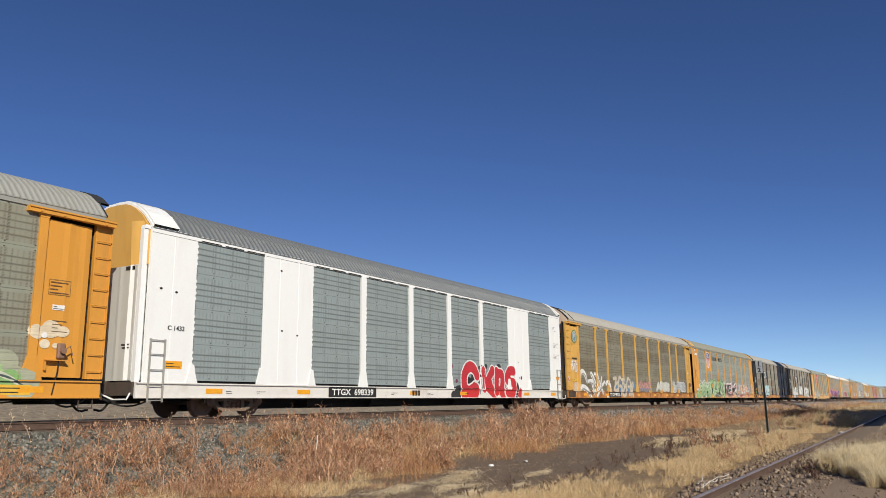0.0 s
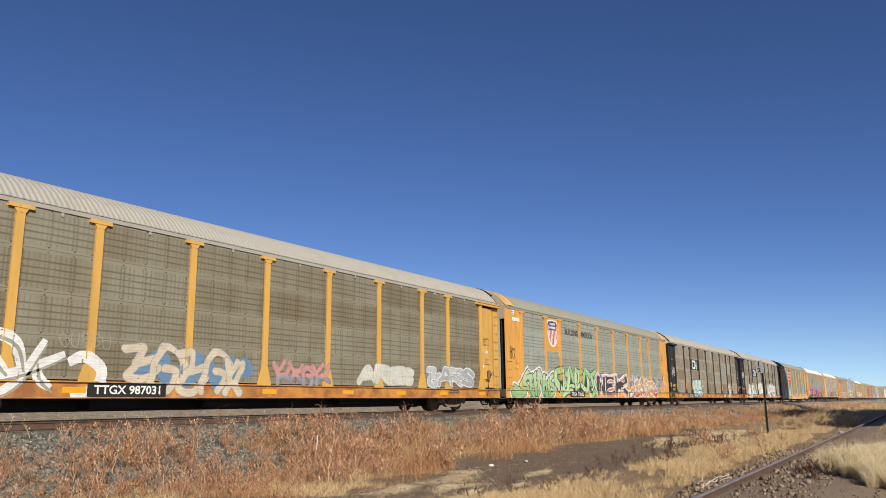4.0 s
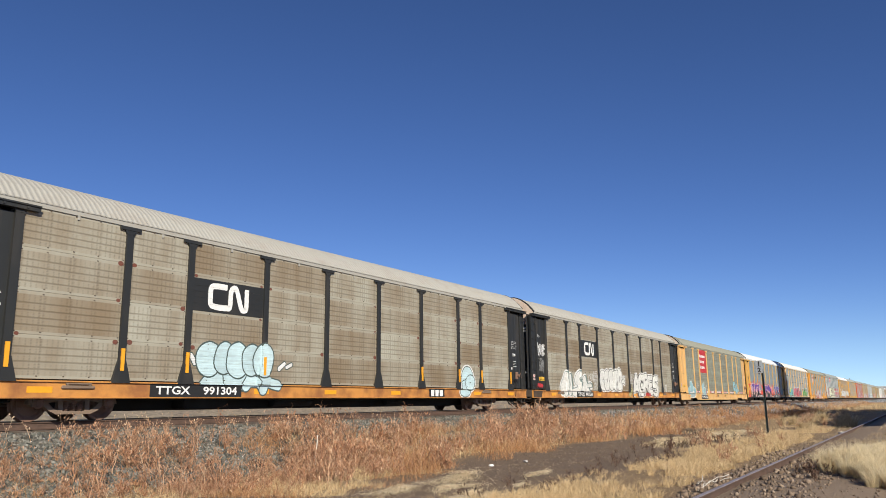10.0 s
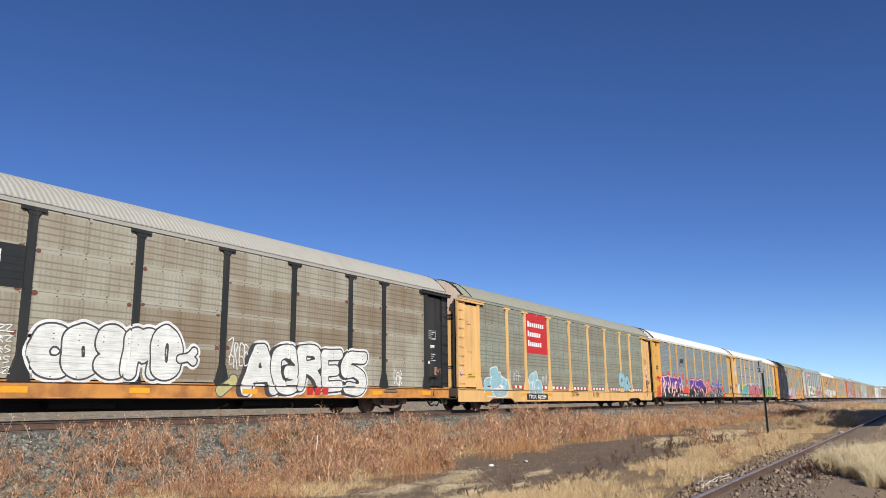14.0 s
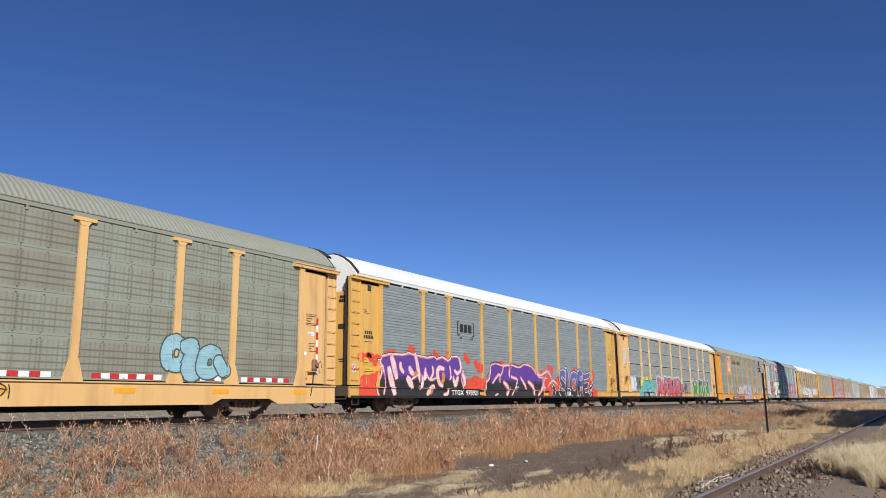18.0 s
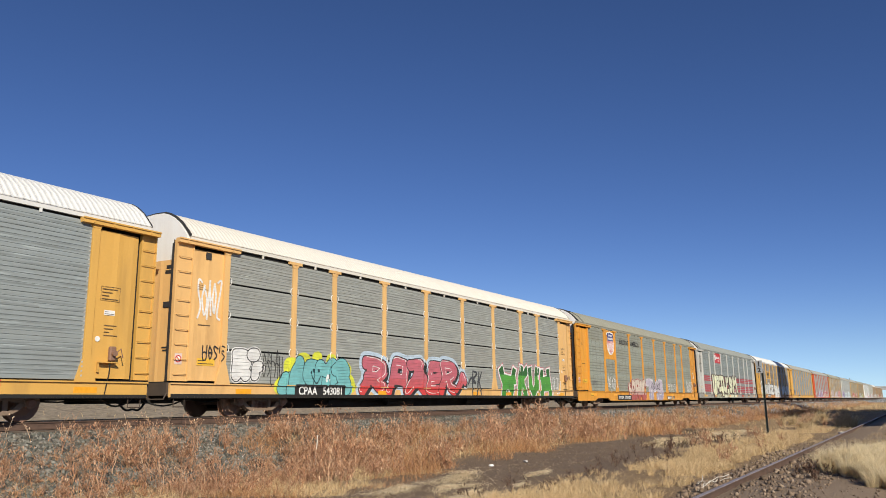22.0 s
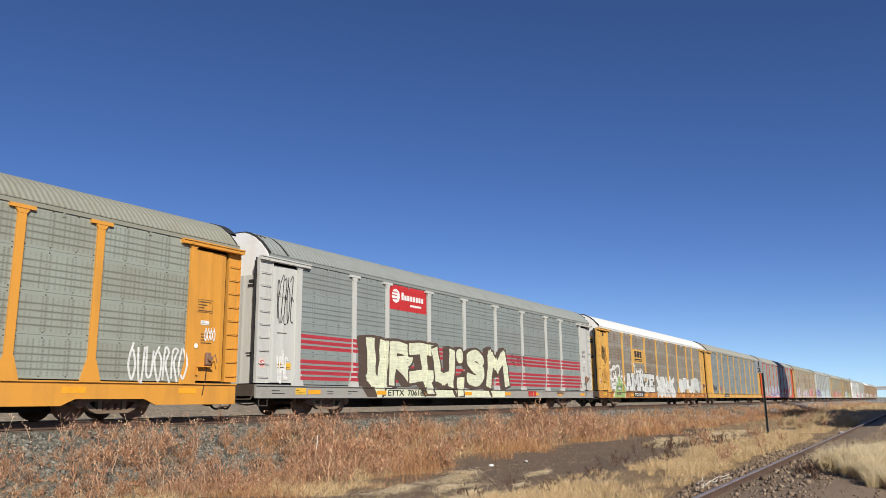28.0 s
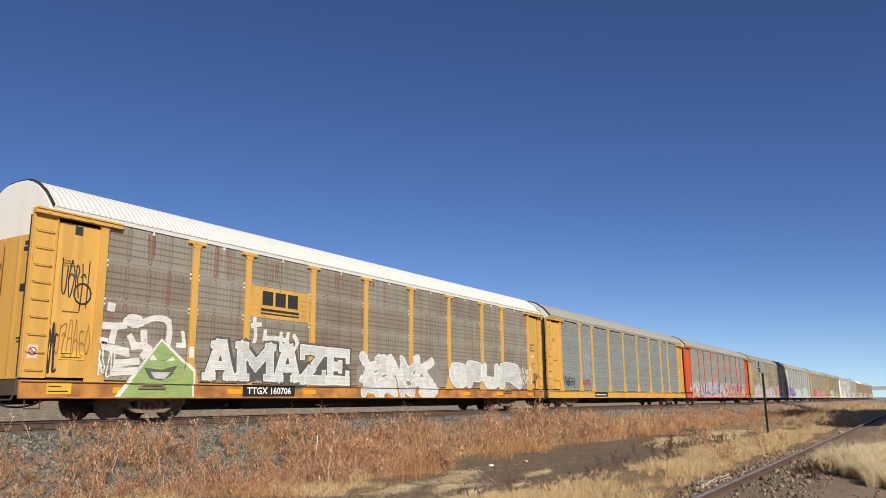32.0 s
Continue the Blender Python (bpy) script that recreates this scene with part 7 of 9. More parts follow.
def car_h(car, cfg):
    owner_mark(car, cfg, 19.72, 20.28, 0.64, 0.88, PLATE_K, CHALK)
    dark_edge(car, cfg, 0.615), rib_ends(car, cfg, POST_EDGES)
    door_marks(car, cfg, seed=7), brake_gear(car, cfg)
    a = Art(car, cfg, "emblem", "dark bracketed emblem on the panel")
    x, z = local(8.5), 3.5
    for k in (-1, 1):
        a.stroke([(x + k * 0.55, z + 0.32), (x + k * 0.7, z + 0.32), (x + k * 0.7, z - 0.26), (x + k * 0.55, z - 0.26)], 0.07, INK, 1)
    for i in (-1, 0, 1):
        a.bar(x + i * 0.36 - 0.15, x + i * 0.36 + 0.15, z - 0.14, z + 0.22, INK, 1)
    for k in (-0.5, -0.38, 0.45, 0.57):
        a.bar(x + k - 0.04, x + k + 0.04, z - 0.42, z - 0.34, INK, 1)
    a.done()
    a = Art(car, cfg, "graffiti", "red sprayed cloud behind the letters")
    a.mist([(1.5 + 0.46 * i, 1.0 + 0.32 * math.sin(i * 1.9) * (0.4 if i < 34 else 1.0), 0.40) for i in range(50)], HOT, 0.0)
    rr = random.Random(72)
    for s0, n in ((1.3, 3), (1.7, 4), (2.9, 3), (4.4, 4), (5.9, 4), (6.9, 3), (8.6, 4), (9.6, 4), (11.8, 3), (13.3, 4), (15.2, 4), (16.6, 5), (17.6, 4), (23.8, 4), (20.8, 3)):
        top = 2.3 if s0 < 9 and s0 > 2 else 2.0
        a.mist([(s0 + rr.uniform(-0.3, 0.3), top + rr.uniform(-0.25, 0.12), rr.uniform(0.08, 0.2)) for _ in range(n)], HOT, 0.05)
    a.bar(local(0.9), local(2.4), 0.57, 0.92, HOT, 0.02)
    a.bar(local(2.4), local(17.3), 0.57, 0.90, K_, 0.03)
    a.done()
    rose, blushw = spray((0.78, 0.22, 0.24)), spray((0.84, 0.66, 0.64))
    vio = [(1.22, K_), (1.36, spray((0.045, 0.03, 0.10))), (99, PURPLE)]
    a = Art(car, cfg, "graffiti", "purple and black swollen letters with pink rims")
    def mass(brow, foot, grow):
        """A block of letters below a wavy top edge."""
        xs, zs = [local(q[0]) for q in brow], [q[1] for q in brow]
        return lambda X, Z: np.maximum(np.maximum(Z - np.interp(X, xs, zs) - grow, foot - Z), np.maximum(xs[0] - grow - X + 0.12 * np.sin(Z * 5.0), X - xs[-1] - grow + 0.1 * np.sin(Z * 6.0)))
    brow = ((2.13, 1.85), (2.21, 2.0), (2.79, 2.1), (3.61, 2.11), (4.03, 2.2), (4.37, 2.15), (4.86, 2.11), (5.34, 2.07), (5.91, 2.15), (6.04, 2.05), (6.51, 2.15), (6.95, 2.02), (7.22, 2.19), (7.73, 2.23), (8.05, 1.98), (8.13, 1.61))
    for grow, m, lev in ((0.13, K_, 0.9), (0.10, blushw, 1.0), (0.045, rose, 1.2), (0.0, vio, 1.5)):
        a.field(mass(brow, 0.57, grow), local(1.7), local(8.6), 0.57, 2.5, m, lev)
    for k, (pts, w) in enumerate(((((2.85, 2.1), (3.01, 1.74), (3.21, 1.23)), 0.26), (((2.67, 1.7), (2.85, 1.17), (3.1, 0.63)), 0.27), (((3.45, 1.9), (3.47, 1.66), (3.68, 1.48)), 0.15), (((4.02, 1.74), (4.18, 1.55), (4.37, 1.45)), 0.2), (((3.87, 1.33), (4.09, 1.14), (4.27, 0.9)), 0.27), (((4.2, 1.24), (4.67, 1.45)), 0.08), (((4.44, 2.27), (4.59, 1.93), (4.71, 1.49), (4.88, 1.13), (4.76, 0.86)), 0.2), (((5.18, 1.73), (5.12, 1.42), (4.99, 1.25)), 0.2), (((5.72, 1.82), (5.77, 1.53), (5.54, 1.26)), 0.1), (((5.12, 1.7), (5.54, 1.26), (6.19, 1.4)), 0.07), (((6.65, 1.71), (6.26, 1.75), (6.1, 1.54), (6.25, 1.14), (6.55, 1.02)), 0.2), (((7.0, 1.87), (7.11, 1.48), (6.98, 1.27)), 0.08), (((7.46, 1.71), (7.7, 1.57), (8.03, 1.7)), 0.13), (((7.29, 1.43), (7.53, 1.1), (7.78, 1.44)), 0.22), (((7.87, 2.26), (8.02, 1.92), (7.98, 1.67)), 0.12), (((8.1, 1.58), (8.3, 1.37), (8.31, 1.02)), 0.2), (((5.29, 0.64), (5.6, 0.89), (5.88, 1.01)), 0.2), (((6.57, 0.66), (6.87, 0.7), (6.99, 0.91)), 0.12), (((2.08, 1.65), (2.31, 1.66), (2.44, 1.01), (2.37, 0.65)), 0.07))):
        a.wedge(pts, w + 0.07, rose, 2.2 + 0.02 * k)
        a.wedge(pts, w, blushw, 2.8 + 0.02 * k)
    for pts, w in ((((4.34, 1.4), (4.65, 1.54)), 0.18), (((6.53, 1.58), (6.58, 1.35), (6.42, 1.11)), 0.24), (((5.57, 0.67), (5.76, 0.95)), 0.16)):
        a.wedge(pts, w, ORANGE, 3.4)
    a.done()
    a = Art(car, cfg, "graffiti", "purple and black arrowed letters with pink rims")
    brow = ((10.25, 1.29), (10.64, 1.63), (10.75, 2.01), (11.21, 2.1), (11.68, 2.07), (11.99, 1.97), (12.55, 2.0), (12.87, 2.1), (13.73, 1.99), (14.35, 2.17), (15.14, 2.05), (15.65, 1.76), (15.95, 1.53), (16.72, 1.51), (16.48, 1.11))
    for grow, m, lev in ((0.12, K_, 0.9), (0.07, rose, 1.2), (0.0, vio, 1.5)):
        a.field(mass(brow, 0.57, grow), local(9.6), local(17.6), 0.57, 2.5, m, lev)
    for k, (pts, w) in enumerate(((((10.1, 0.62), (10.22, 1.18), (10.58, 1.43), (10.77, 2.03)), 0.14), (((10.87, 1.2), (11.57, 1.63), (11.63, 1.25)), 0.16), (((12.05, 2.07), (11.9, 1.74), (11.63, 1.53)), 0.12), (((11.99, 1.29), (12.49, 0.98), (12.3, 0.63)), 0.3), (((12.74, 2.03), (12.65, 1.59), (13.46, 1.43), (13.32, 1.1)), 0.16), (((13.83, 1.55), (14.3, 1.19), (14.48, 0.97)), 0.2), (((14.67, 1.35), (15.27, 1.09), (15.43, 0.67)), 0.28), (((12.83, 0.63), (13.32, 1.06)), 0.13), (((10.75, 2.01), (11.21, 2.12), (11.93, 2.06), (12.81, 2.12), (13.73, 2.02), (14.35, 2.19), (15.21, 2.08), (15.87, 1.65), (17.12, 1.56)), 0.1), (((16.72, 1.51), (16.32, 0.95), (15.85, 0.65)), 0.2), (((15.43, 1.95), (16.18, 1.7), (17.14, 1.93), (17.61, 1.54)), 0.16), (((17.11, 1.12), (17.78, 1.46), (18.45, 1.22)), 0.12), (((11.1, 0.64), (11.45, 0.73)), 0.1))):
        a.wedge(pts, w, rose, 2.2 + 0.02 * k)
        a.wedge([(p + 0.03, q - 0.02) for p, q in pts], w * 0.45, blushw, 2.8 + 0.02 * k)
    for s, z in ((13.4, 1.05), (16.65, 1.05)):
        a.wedge(((s - 0.25, z), (s + 0.25, z)), 0.06, W_, 5.2), a.wedge(((s, z - 0.25), (s, z + 0.25)), 0.06, W_, 5.3)
    a.done()
    a = Art(car, cfg, "graffiti", "dark blue pointed letters with white edges")
    night = [(1.15, K_), (1.5, spray((0.055, 0.05, 0.15))), (99, spray((0.13, 0.11, 0.36)))]
    a.bar(local(17.8), local(23.7), 0.57, 0.90, K_, 0.1)
    a.fat([("~.0,.05 .2,.3 0,.55", 17.75, 18.6, 0.55, 1.5, 0.26), ("S", 18.55, 19.7, 0.58, 2.1, 0.34), ("~.1,1 .2,.5 0,.0 .7,.05", 19.5, 20.4, 0.6, 2.15, 0.32), ("O", 20.2, 21.4, 0.62, 2.05, 0.34), ("P", 21.3, 22.3, 0.58, 2.05, 0.32), ("E", 22.1, 23.3, 0.6, 1.95, 0.28), ("~0,.2 .5,.5 1,1", 23.0, 23.8, 0.6, 1.5, 0.14)], night, W_, 0.05, K_, 0.05, seed=75, wob=0.06)
    a.done()
    number(car, cfg, "TTGX  978921", 7.2, 9.5, 0.6, 0.88)
    notice(car, cfg, 1.2, 1.72, 0.3, 0.24, LABEL_Y, "yellow_placard", 2)
    a = Art(car, cfg, "stencil")
    for i in range(4):
        a.bar(local(1.25) + i * 0.11, local(1.25) + i * 0.11 + 0.08, 2.82, 2.94, INK, 1)
    for i in range(6):
        a.bar(local(1.22) + i * 0.09, local(1.22) + i * 0.09 + 0.065, 2.66, 2.78, INK, 1)
    a.done()


def car_i(car, cfg):
    dark_edge(car, cfg, 0.64)
    door_marks(car, cfg, seed=8), brake_gear(car, cfg)
    a = Art(car, cfg, "graffiti", "turquoise bubble graffiti with yellow rim")
    teal = spray((0.17, 0.47, 0.49))
    a.mist([(4.7, 0.9, 0.34), (4.95, 1.5, 0.3), (5.6, 1.75, 0.24), (6.2, 1.85, 0.2), (6.9, 1.78, 0.22), (7.5, 1.5, 0.34), (7.85, 1.0, 0.34)], ACID, 0.0)
    a.mist([(5.0, 0.9, 0.4), (5.6, 1.1, 0.45), (6.3, 1.1, 0.45), (7.0, 1.1, 0.45), (7.6, 0.9, 0.4)], teal, 0.2)
    a.fat([("~0,.1 .3,.7 1,.6/.4,.2 1,.0", 4.4, 5.3, 0.55, 1.5, 0.4), ("~0,0 .2,.6 .6,1/.6,1 .8,.1", 4.8, 5.8, 0.55, 1.85, 0.42), ("~1,.9 .3,.9 .1,.5 .3,.05 .8,.1 .9,.6", 5.5, 6.4, 0.9, 1.8, 0.36), ("~0,0 .1,.9 .5,.6 .9,1 1,0", 6.1, 7.2, 0.85, 1.85, 0.36), ("~0,.8 .6,1 .9,.7 .4,.5 1,.3 .9,.05 .2,.0", 6.9, 8.0, 0.58, 1.85, 0.42)], teal, spray((0.015, 0.05, 0.06)), 0.03, seed=83)
    for s in (6.05, 6.3):
        a.disc(local(s), 1.42, 0.06, spray((0.015, 0.05, 0.06)), 5, 10)
    a.wedge(((5.95, 1.25), (6.2, 1.0), (6.4, 1.25)), 0.05, spray((0.015, 0.05, 0.06)), 5.2), a.wedge(((6.7, 1.05), (6.78, 1.3)), 0.16, W_, 5.2)
    a.done()
    a = Art(car, cfg, "graffiti", "red and pink block letters with black shadow")
    ruby = [(0.95, spray((0.62, 0.05, 0.05))), (1.25, spray((0.52, 0.10, 0.12))), (99, spray((0.52, 0.13, 0.17)))]
    a.fat([("~.1,1 .8,1 1,.8 .7,.5 .2,.45/~.35,1 .3,.5 0,.0/~.4,.45 .8,.15 1,.1", 8.5, 10.1, 0.6, 1.98, 0.46), ("~.0,0 .2,.5 .35,1 .9,1/~.9,1 .85,.5 1,.0/.25,.4 .8,.4", 10.1, 11.7, 0.6, 2.02, 0.44), ("~.2,1 .8,1/~.8,1 .4,.4 .1,.0/~.1,.0 .6,.3 1,.0/~.7,.9 1,.3", 11.2, 12.9, 0.6, 2.02, 0.42),
           ("~1,.95 .3,1 .2,.55 .9,.5/~.3,.5 .1,.1 .9,.0", 12.7, 14.1, 0.6, 2.02, 0.44), ("~0,0 .2,.5 .1,1/~.1,1 .8,1 .9,.7 .3,.45/~.5,.45 .7,.15 1,.05", 13.8, 15.3, 0.6, 2.05, 0.44), ("~0,.2 .5,.6 .6,1 1,.6", 15.1, 16.0, 0.6, 1.6, 0.3)], ruby, K_, 0.04, spray((0.48, 0.60, 0.72)), 0.14, seed=84, wob=0.03, shadow=(0.12, -0.05, K_), shine=W_)
    a.done()
    a = Art(car, cfg, "graffiti", "green block letters with white edges")
    grass = [(0.9, LEAF), (1.25, spray((0.07, 0.30, 0.045))), (1.62, spray((0.08, 0.33, 0.05))), (99, spray((0.025, 0.13, 0.03)))]
    a.fat([("0,1 .18,.42 .12,-.15/.18,.62 .9,.62/.9,1 .78,.62 .6,-.15/.3,.34 .7,.34", 19.2, 21.1, 0.55, 2.0), (".35,1 .2,.5 .05,-.1/.25,.48 1,1/.4,.55 .85,-.1", 21.0, 22.35, 0.55, 2.1), ("0,1 .08,.3 .4,.0/.95,1 .8,.25 .45,.0", 22.35, 23.6, 0.55, 2.1), ("0,1 0,-.1/0,.62 .8,.62/.8,1 1,-.1/.1,.3 .85,.3", 23.75, 25.2, 0.55, 2.05)], grass, W_, 0.075, spray((0.62, 0.16, 0.22)), 0.035, 0.4, True, seed=85, wob=0.03)
    rr = random.Random(6)
    for _ in range(26):
        a.disc(local(rr.uniform(19.7, 25.0)), rr.uniform(0.62, 1.15), rr.uniform(0.02, 0.08), LEAF, 4.5, 10)
    a.done()
    a = Art(car, cfg, "graffiti", "white bubble graffiti and dark tags")
    a.fat([("R", 2.5, 3.25, 1.03, 1.95, 0.36), ("~.5,0 .5,.45 1,.5", 3.1, 3.75, 1.03, 1.85, 0.3), ("O", 3.1, 3.6, 1.6, 1.98, 0.34)], W_, K_, 0.03, W_, 0.03, seed=86)
    a.scribble(local(3.7), local(4.6), 1.1, 1.9, K_, 3, 5, 87, 0.03)
    dull = spray((0.05, 0.055, 0.065))
    for pts in (((16.6, 0.62), (16.6, 1.3), (16.65, 1.75)), ((16.65, 1.7), (17.0, 1.6), (16.6, 1.3), (16.9, 1.15)), ((17.0, 0.62), (17.1, 1.2), (17.2, 1.7)), ((17.15, 1.2), (17.45, 1.7)), ((17.2, 1.3), (17.4, 0.65)), ((16.2, 1.1), (16.5, 1.4), (16.9, 1.2))):
        a.wedge(pts, 0.11, dull, 3)
    a.scribble(local(1.15), local(2.0), 2.75, 3.85, W_, 3, 5, 89, 0.06)
    a.scribble(local(1.4), local(2.2), 1.55, 2.0, K_, 3, 4, 90, 0.04)
    a.scribble(local(25.3), local(26.3), 0.7, 1.6, W_, 3, 4, 91, 0.05)
    a.done()
    number(car, cfg, "CPAA   543081", 5.35, 7.5, 0.58, 0.92)

    for x in POSTS:
        for i in (1, 2, 3):
            for k in (-1, 1):
                def ring(bm, k=k):
                    pipe(bm, [(k * 0.10 * math.cos(q * 0.35), 0, 0.12 * math.sin(q * 0.35)) for q in range(-4, 5)], 0.013, 5)
                if -12.2 < x + k * 0.17 < 12.2:
                    shared("tie_ring%d" % k, ring, "cable_loop", CHALK, car, (x + k * 0.09, Y0 - 0.04, 0.96 + 0.975 * i))


def car_j(car, cfg):
    owner_mark(car, cfg, 18.7, 19.75, 0.44, 0.62, PLATE_K, CHALK)
    notice(car, cfg, 20.15, 0.42, 0.5, 0.26, PLATE_K, "data_plate", 3, CHALK)
    door_marks(car, cfg, seed=9), brake_gear(car, cfg)
    shield(car, cfg, 5.52, 6.92, 3.24, 4.78, 5.15, 6.93, 2.97)
    a = Art(car, cfg, "slogan", "black painted lettering on the panels")
    a.text("BUILDING", local(8.0), local(9.85), 4.06, 4.40, INK, 1)
    a.text("AMERICA", local(10.3), local(12.2), 4.06, 4.40, INK, 1)
    a.done()
    a = Art(car, cfg, "graffiti", "dark red letters with pale fill")
    faded = [(0.75, spray((0.42, 0.10, 0.09))), (1.0, spray((0.55, 0.38, 0.35))), (99, spray((0.62, 0.54, 0.47)))]
    wine = spray((0.26, 0.045, 0.04))
    a.fat([("~.3,.0 .3,.5 0,.8", 9.4, 10.1, 0.36, 1.7, 0.3), ("D", 9.95, 11.0, 0.36, 1.75), ("~0,0 .1,.5 .1,1/~.1,1 .9,1 .8,.55 .3,.5/~.5,.5 .8,.2 .9,.0", 10.8, 11.9, 0.36, 1.75), ("A", 11.5, 12.7, 0.36, 1.75), ("C", 12.3, 13.3, 0.36, 1.8)], faded, wine, 0.05, spray((0.5, 0.36, 0.32)), 0.03, 0.36, seed=95, shadow=(-0.1, -0.06, wine))
    a.done()
    a = Art(car, cfg, "graffiti", "pale lilac block letters with white edges")
    a.fat([("T", 13.4, 15.1, 0.36, 1.85, 0.46), ("~0,0 0,1 .5,.6 1,1 1,0", 14.6, 16.2, 0.36, 1.8, 0.4), ("~.2,0 .1,.5 .4,1/~.4,1 .9,.9 .7,.6 .3,.5/~.5,.55 1,.4 .8,.0 .2,.0", 15.9, 17.6, 0.36, 1.9, 0.44)], [(0.95, spray((0.36, 0.33, 0.46))), (99, LILAC)], W_, 0.045, spray((0.25, 0.22, 0.28)), 0.03, seed=96)
    a.scribble(local(14.5), local(16.8), 1.15, 1.6, K_, 6, 7, 97, 0.045)
    a.done()
    a = Art(car, cfg, "graffiti", "small white tags")
    a.scribble(local(5.35), local(7.1), 1.1, 1.8, W_, 5, 7, 98, 0.06)
    a.scribble(local(18.9), local(21.4), 1.1, 1.65, W_, 5, 8, 99, 0.05)
    a.scribble(local(24.6), local(26.4), 0.95, 1.9, W_, 5, 7, 100, 0.06)
    a.scribble(local(2.7), local(3.6), 1.3, 1.6, spray((0.2, 0.2, 0.2)), 5, 5, 101, 0.04)
    a.scribble(local(27.0), local(27.4), 2.1, 2.5, W_, 5, 4, 102, 0.03)
    a.done()
    number(car, cfg, "TTGX  700120", 7.25, 9.7, 0.42, 0.68)
    notice(car, cfg, 2.3, 0.62, 0.55, 0.2, LABEL_Y, "yellow_placard", 2)


def car_k(car, cfg):
    owner_mark(car, cfg, 19.15, 20.1, 0.6, 0.86, None, SIGN_RED), sill_gear(car, cfg, 22.8)
    door_marks(car, cfg, seed=10), brake_gear(car, cfg)
    a = Art(car, cfg, "side_stripes", "dull red stripes along the panels")
    for z in (1.10, 1.28, 1.46, 1.64, 2.1, 2.28, 2.46):
        a.bar(-12.05, 12.05, z, z + 0.115, STRIPE, 0.2)
    a.done()
    a = Art(car, cfg, "sign_panel", "red sign panel with white emblem and bars")
    a.bar(local(7.13), local(9.79), 3.88, 4.84, SIGN_RED, 1)
    x = local(7.62)
    a.disc(x, 4.42, 0.27, CHALK, 2, 18)
    for dz in (-0.12, 0.02, 0.14):
        a.bar(x - 0.28, x + 0.1, 4.42 + dz - 0.02, 4.42 + dz + 0.02, SIGN_RED, 3)
    for i in range(8):
        a.bar(local(8.0) + i * 0.2, local(8.0) + i * 0.2 + 0.15, 4.3, 4.6 if i == 0 else 4.5, CHALK, 2)
    a.bar(local(8.6), local(9.4), 4.08, 4.16, CHALK, 2)
    a.done()
    a = Art(car, cfg, "graffiti", "huge cream block letters with dark brown shadow")
    umber = spray((0.085, 0.055, 0.04))
    a.fat([(".05,1 .1,.3 .55,.02/.95,1 .75,.1 .6,.0/.3,.2 .6,.1", 5.75, 7.15, 0.56, 2.72, 0.5), ("0,0 .1,1/~.1,1 .85,.95 .8,.65 .15,.5/~.3,.5 .7,.3 .95,.12", 7.1, 8.9, 0.95, 2.65, 0.46), ("0,1 1,1/0,.25 .9,.3/.5,1 .6,.3 .85,-.15", 8.5, 10.5, 0.75, 2.68, 0.46), ("0,1 .15,.2 .45,.08 .8,.2/.95,1 .85,.0", 10.2, 12.1, 0.95, 2.62, 0.46),
           (".5,0 .5,.55", 12.0, 12.85, 0.56, 1.75, 0.5), ("~.5,1 .5,.95", 11.95, 12.9, 1.95, 2.62, 0.62), ("~1,.8 .6,1 .15,.8 .5,.55 1,.35 .8,.05 .1,.1", 12.75, 14.6, 1.0, 2.68, 0.5), (".1,0 .2,1 .5,.55 .85,1 1,.05", 14.6, 17.1, 0.98, 2.72, 0.48)],
          CREAM, umber, 0.10, None, seed=112, square=True, wob=0.025, shadow=(-0.42, -0.05, umber))
    a.bar(local(6.3), local(16.6), 0.57, 0.85, CREAM, 0.9)
    for s in (6.3, 9.6, 12.0, 15.2):
        a.wedge(((s - 0.2, 0.92), (s + 0.1, 0.57)), 0.2, umber, 1.2)
    a.done()
    a = Art(car, cfg, "graffiti", "thin black and white tags")
    a.scribble(local(1.2), local(1.9), 2.9, 4.3, K_, 3, 5, 113, 0.03)
    a.scribble(local(1.25), local(1.75), 1.0, 1.9, W_, 3, 3, 114, 0.07)
    a.scribble(local(17.3), local(19.0), 2.2, 2.6, spray((0.15, 0.05, 0.06)), 3, 5, 115, 0.06)
    a.done()
    number(car, cfg, "ETTX  706182", 7.1, 9.7, 0.57, 0.86, False, m=INK)
    notice(car, cfg, 2.1, 0.64, 0.5, 0.2, LABEL_Y, "yellow_placard", 2)
    for s in (1.0, 3.6, 4.7):
        notice(car, cfg, s, 0.62, 0.7, 0.2, None, "stencil", 2)


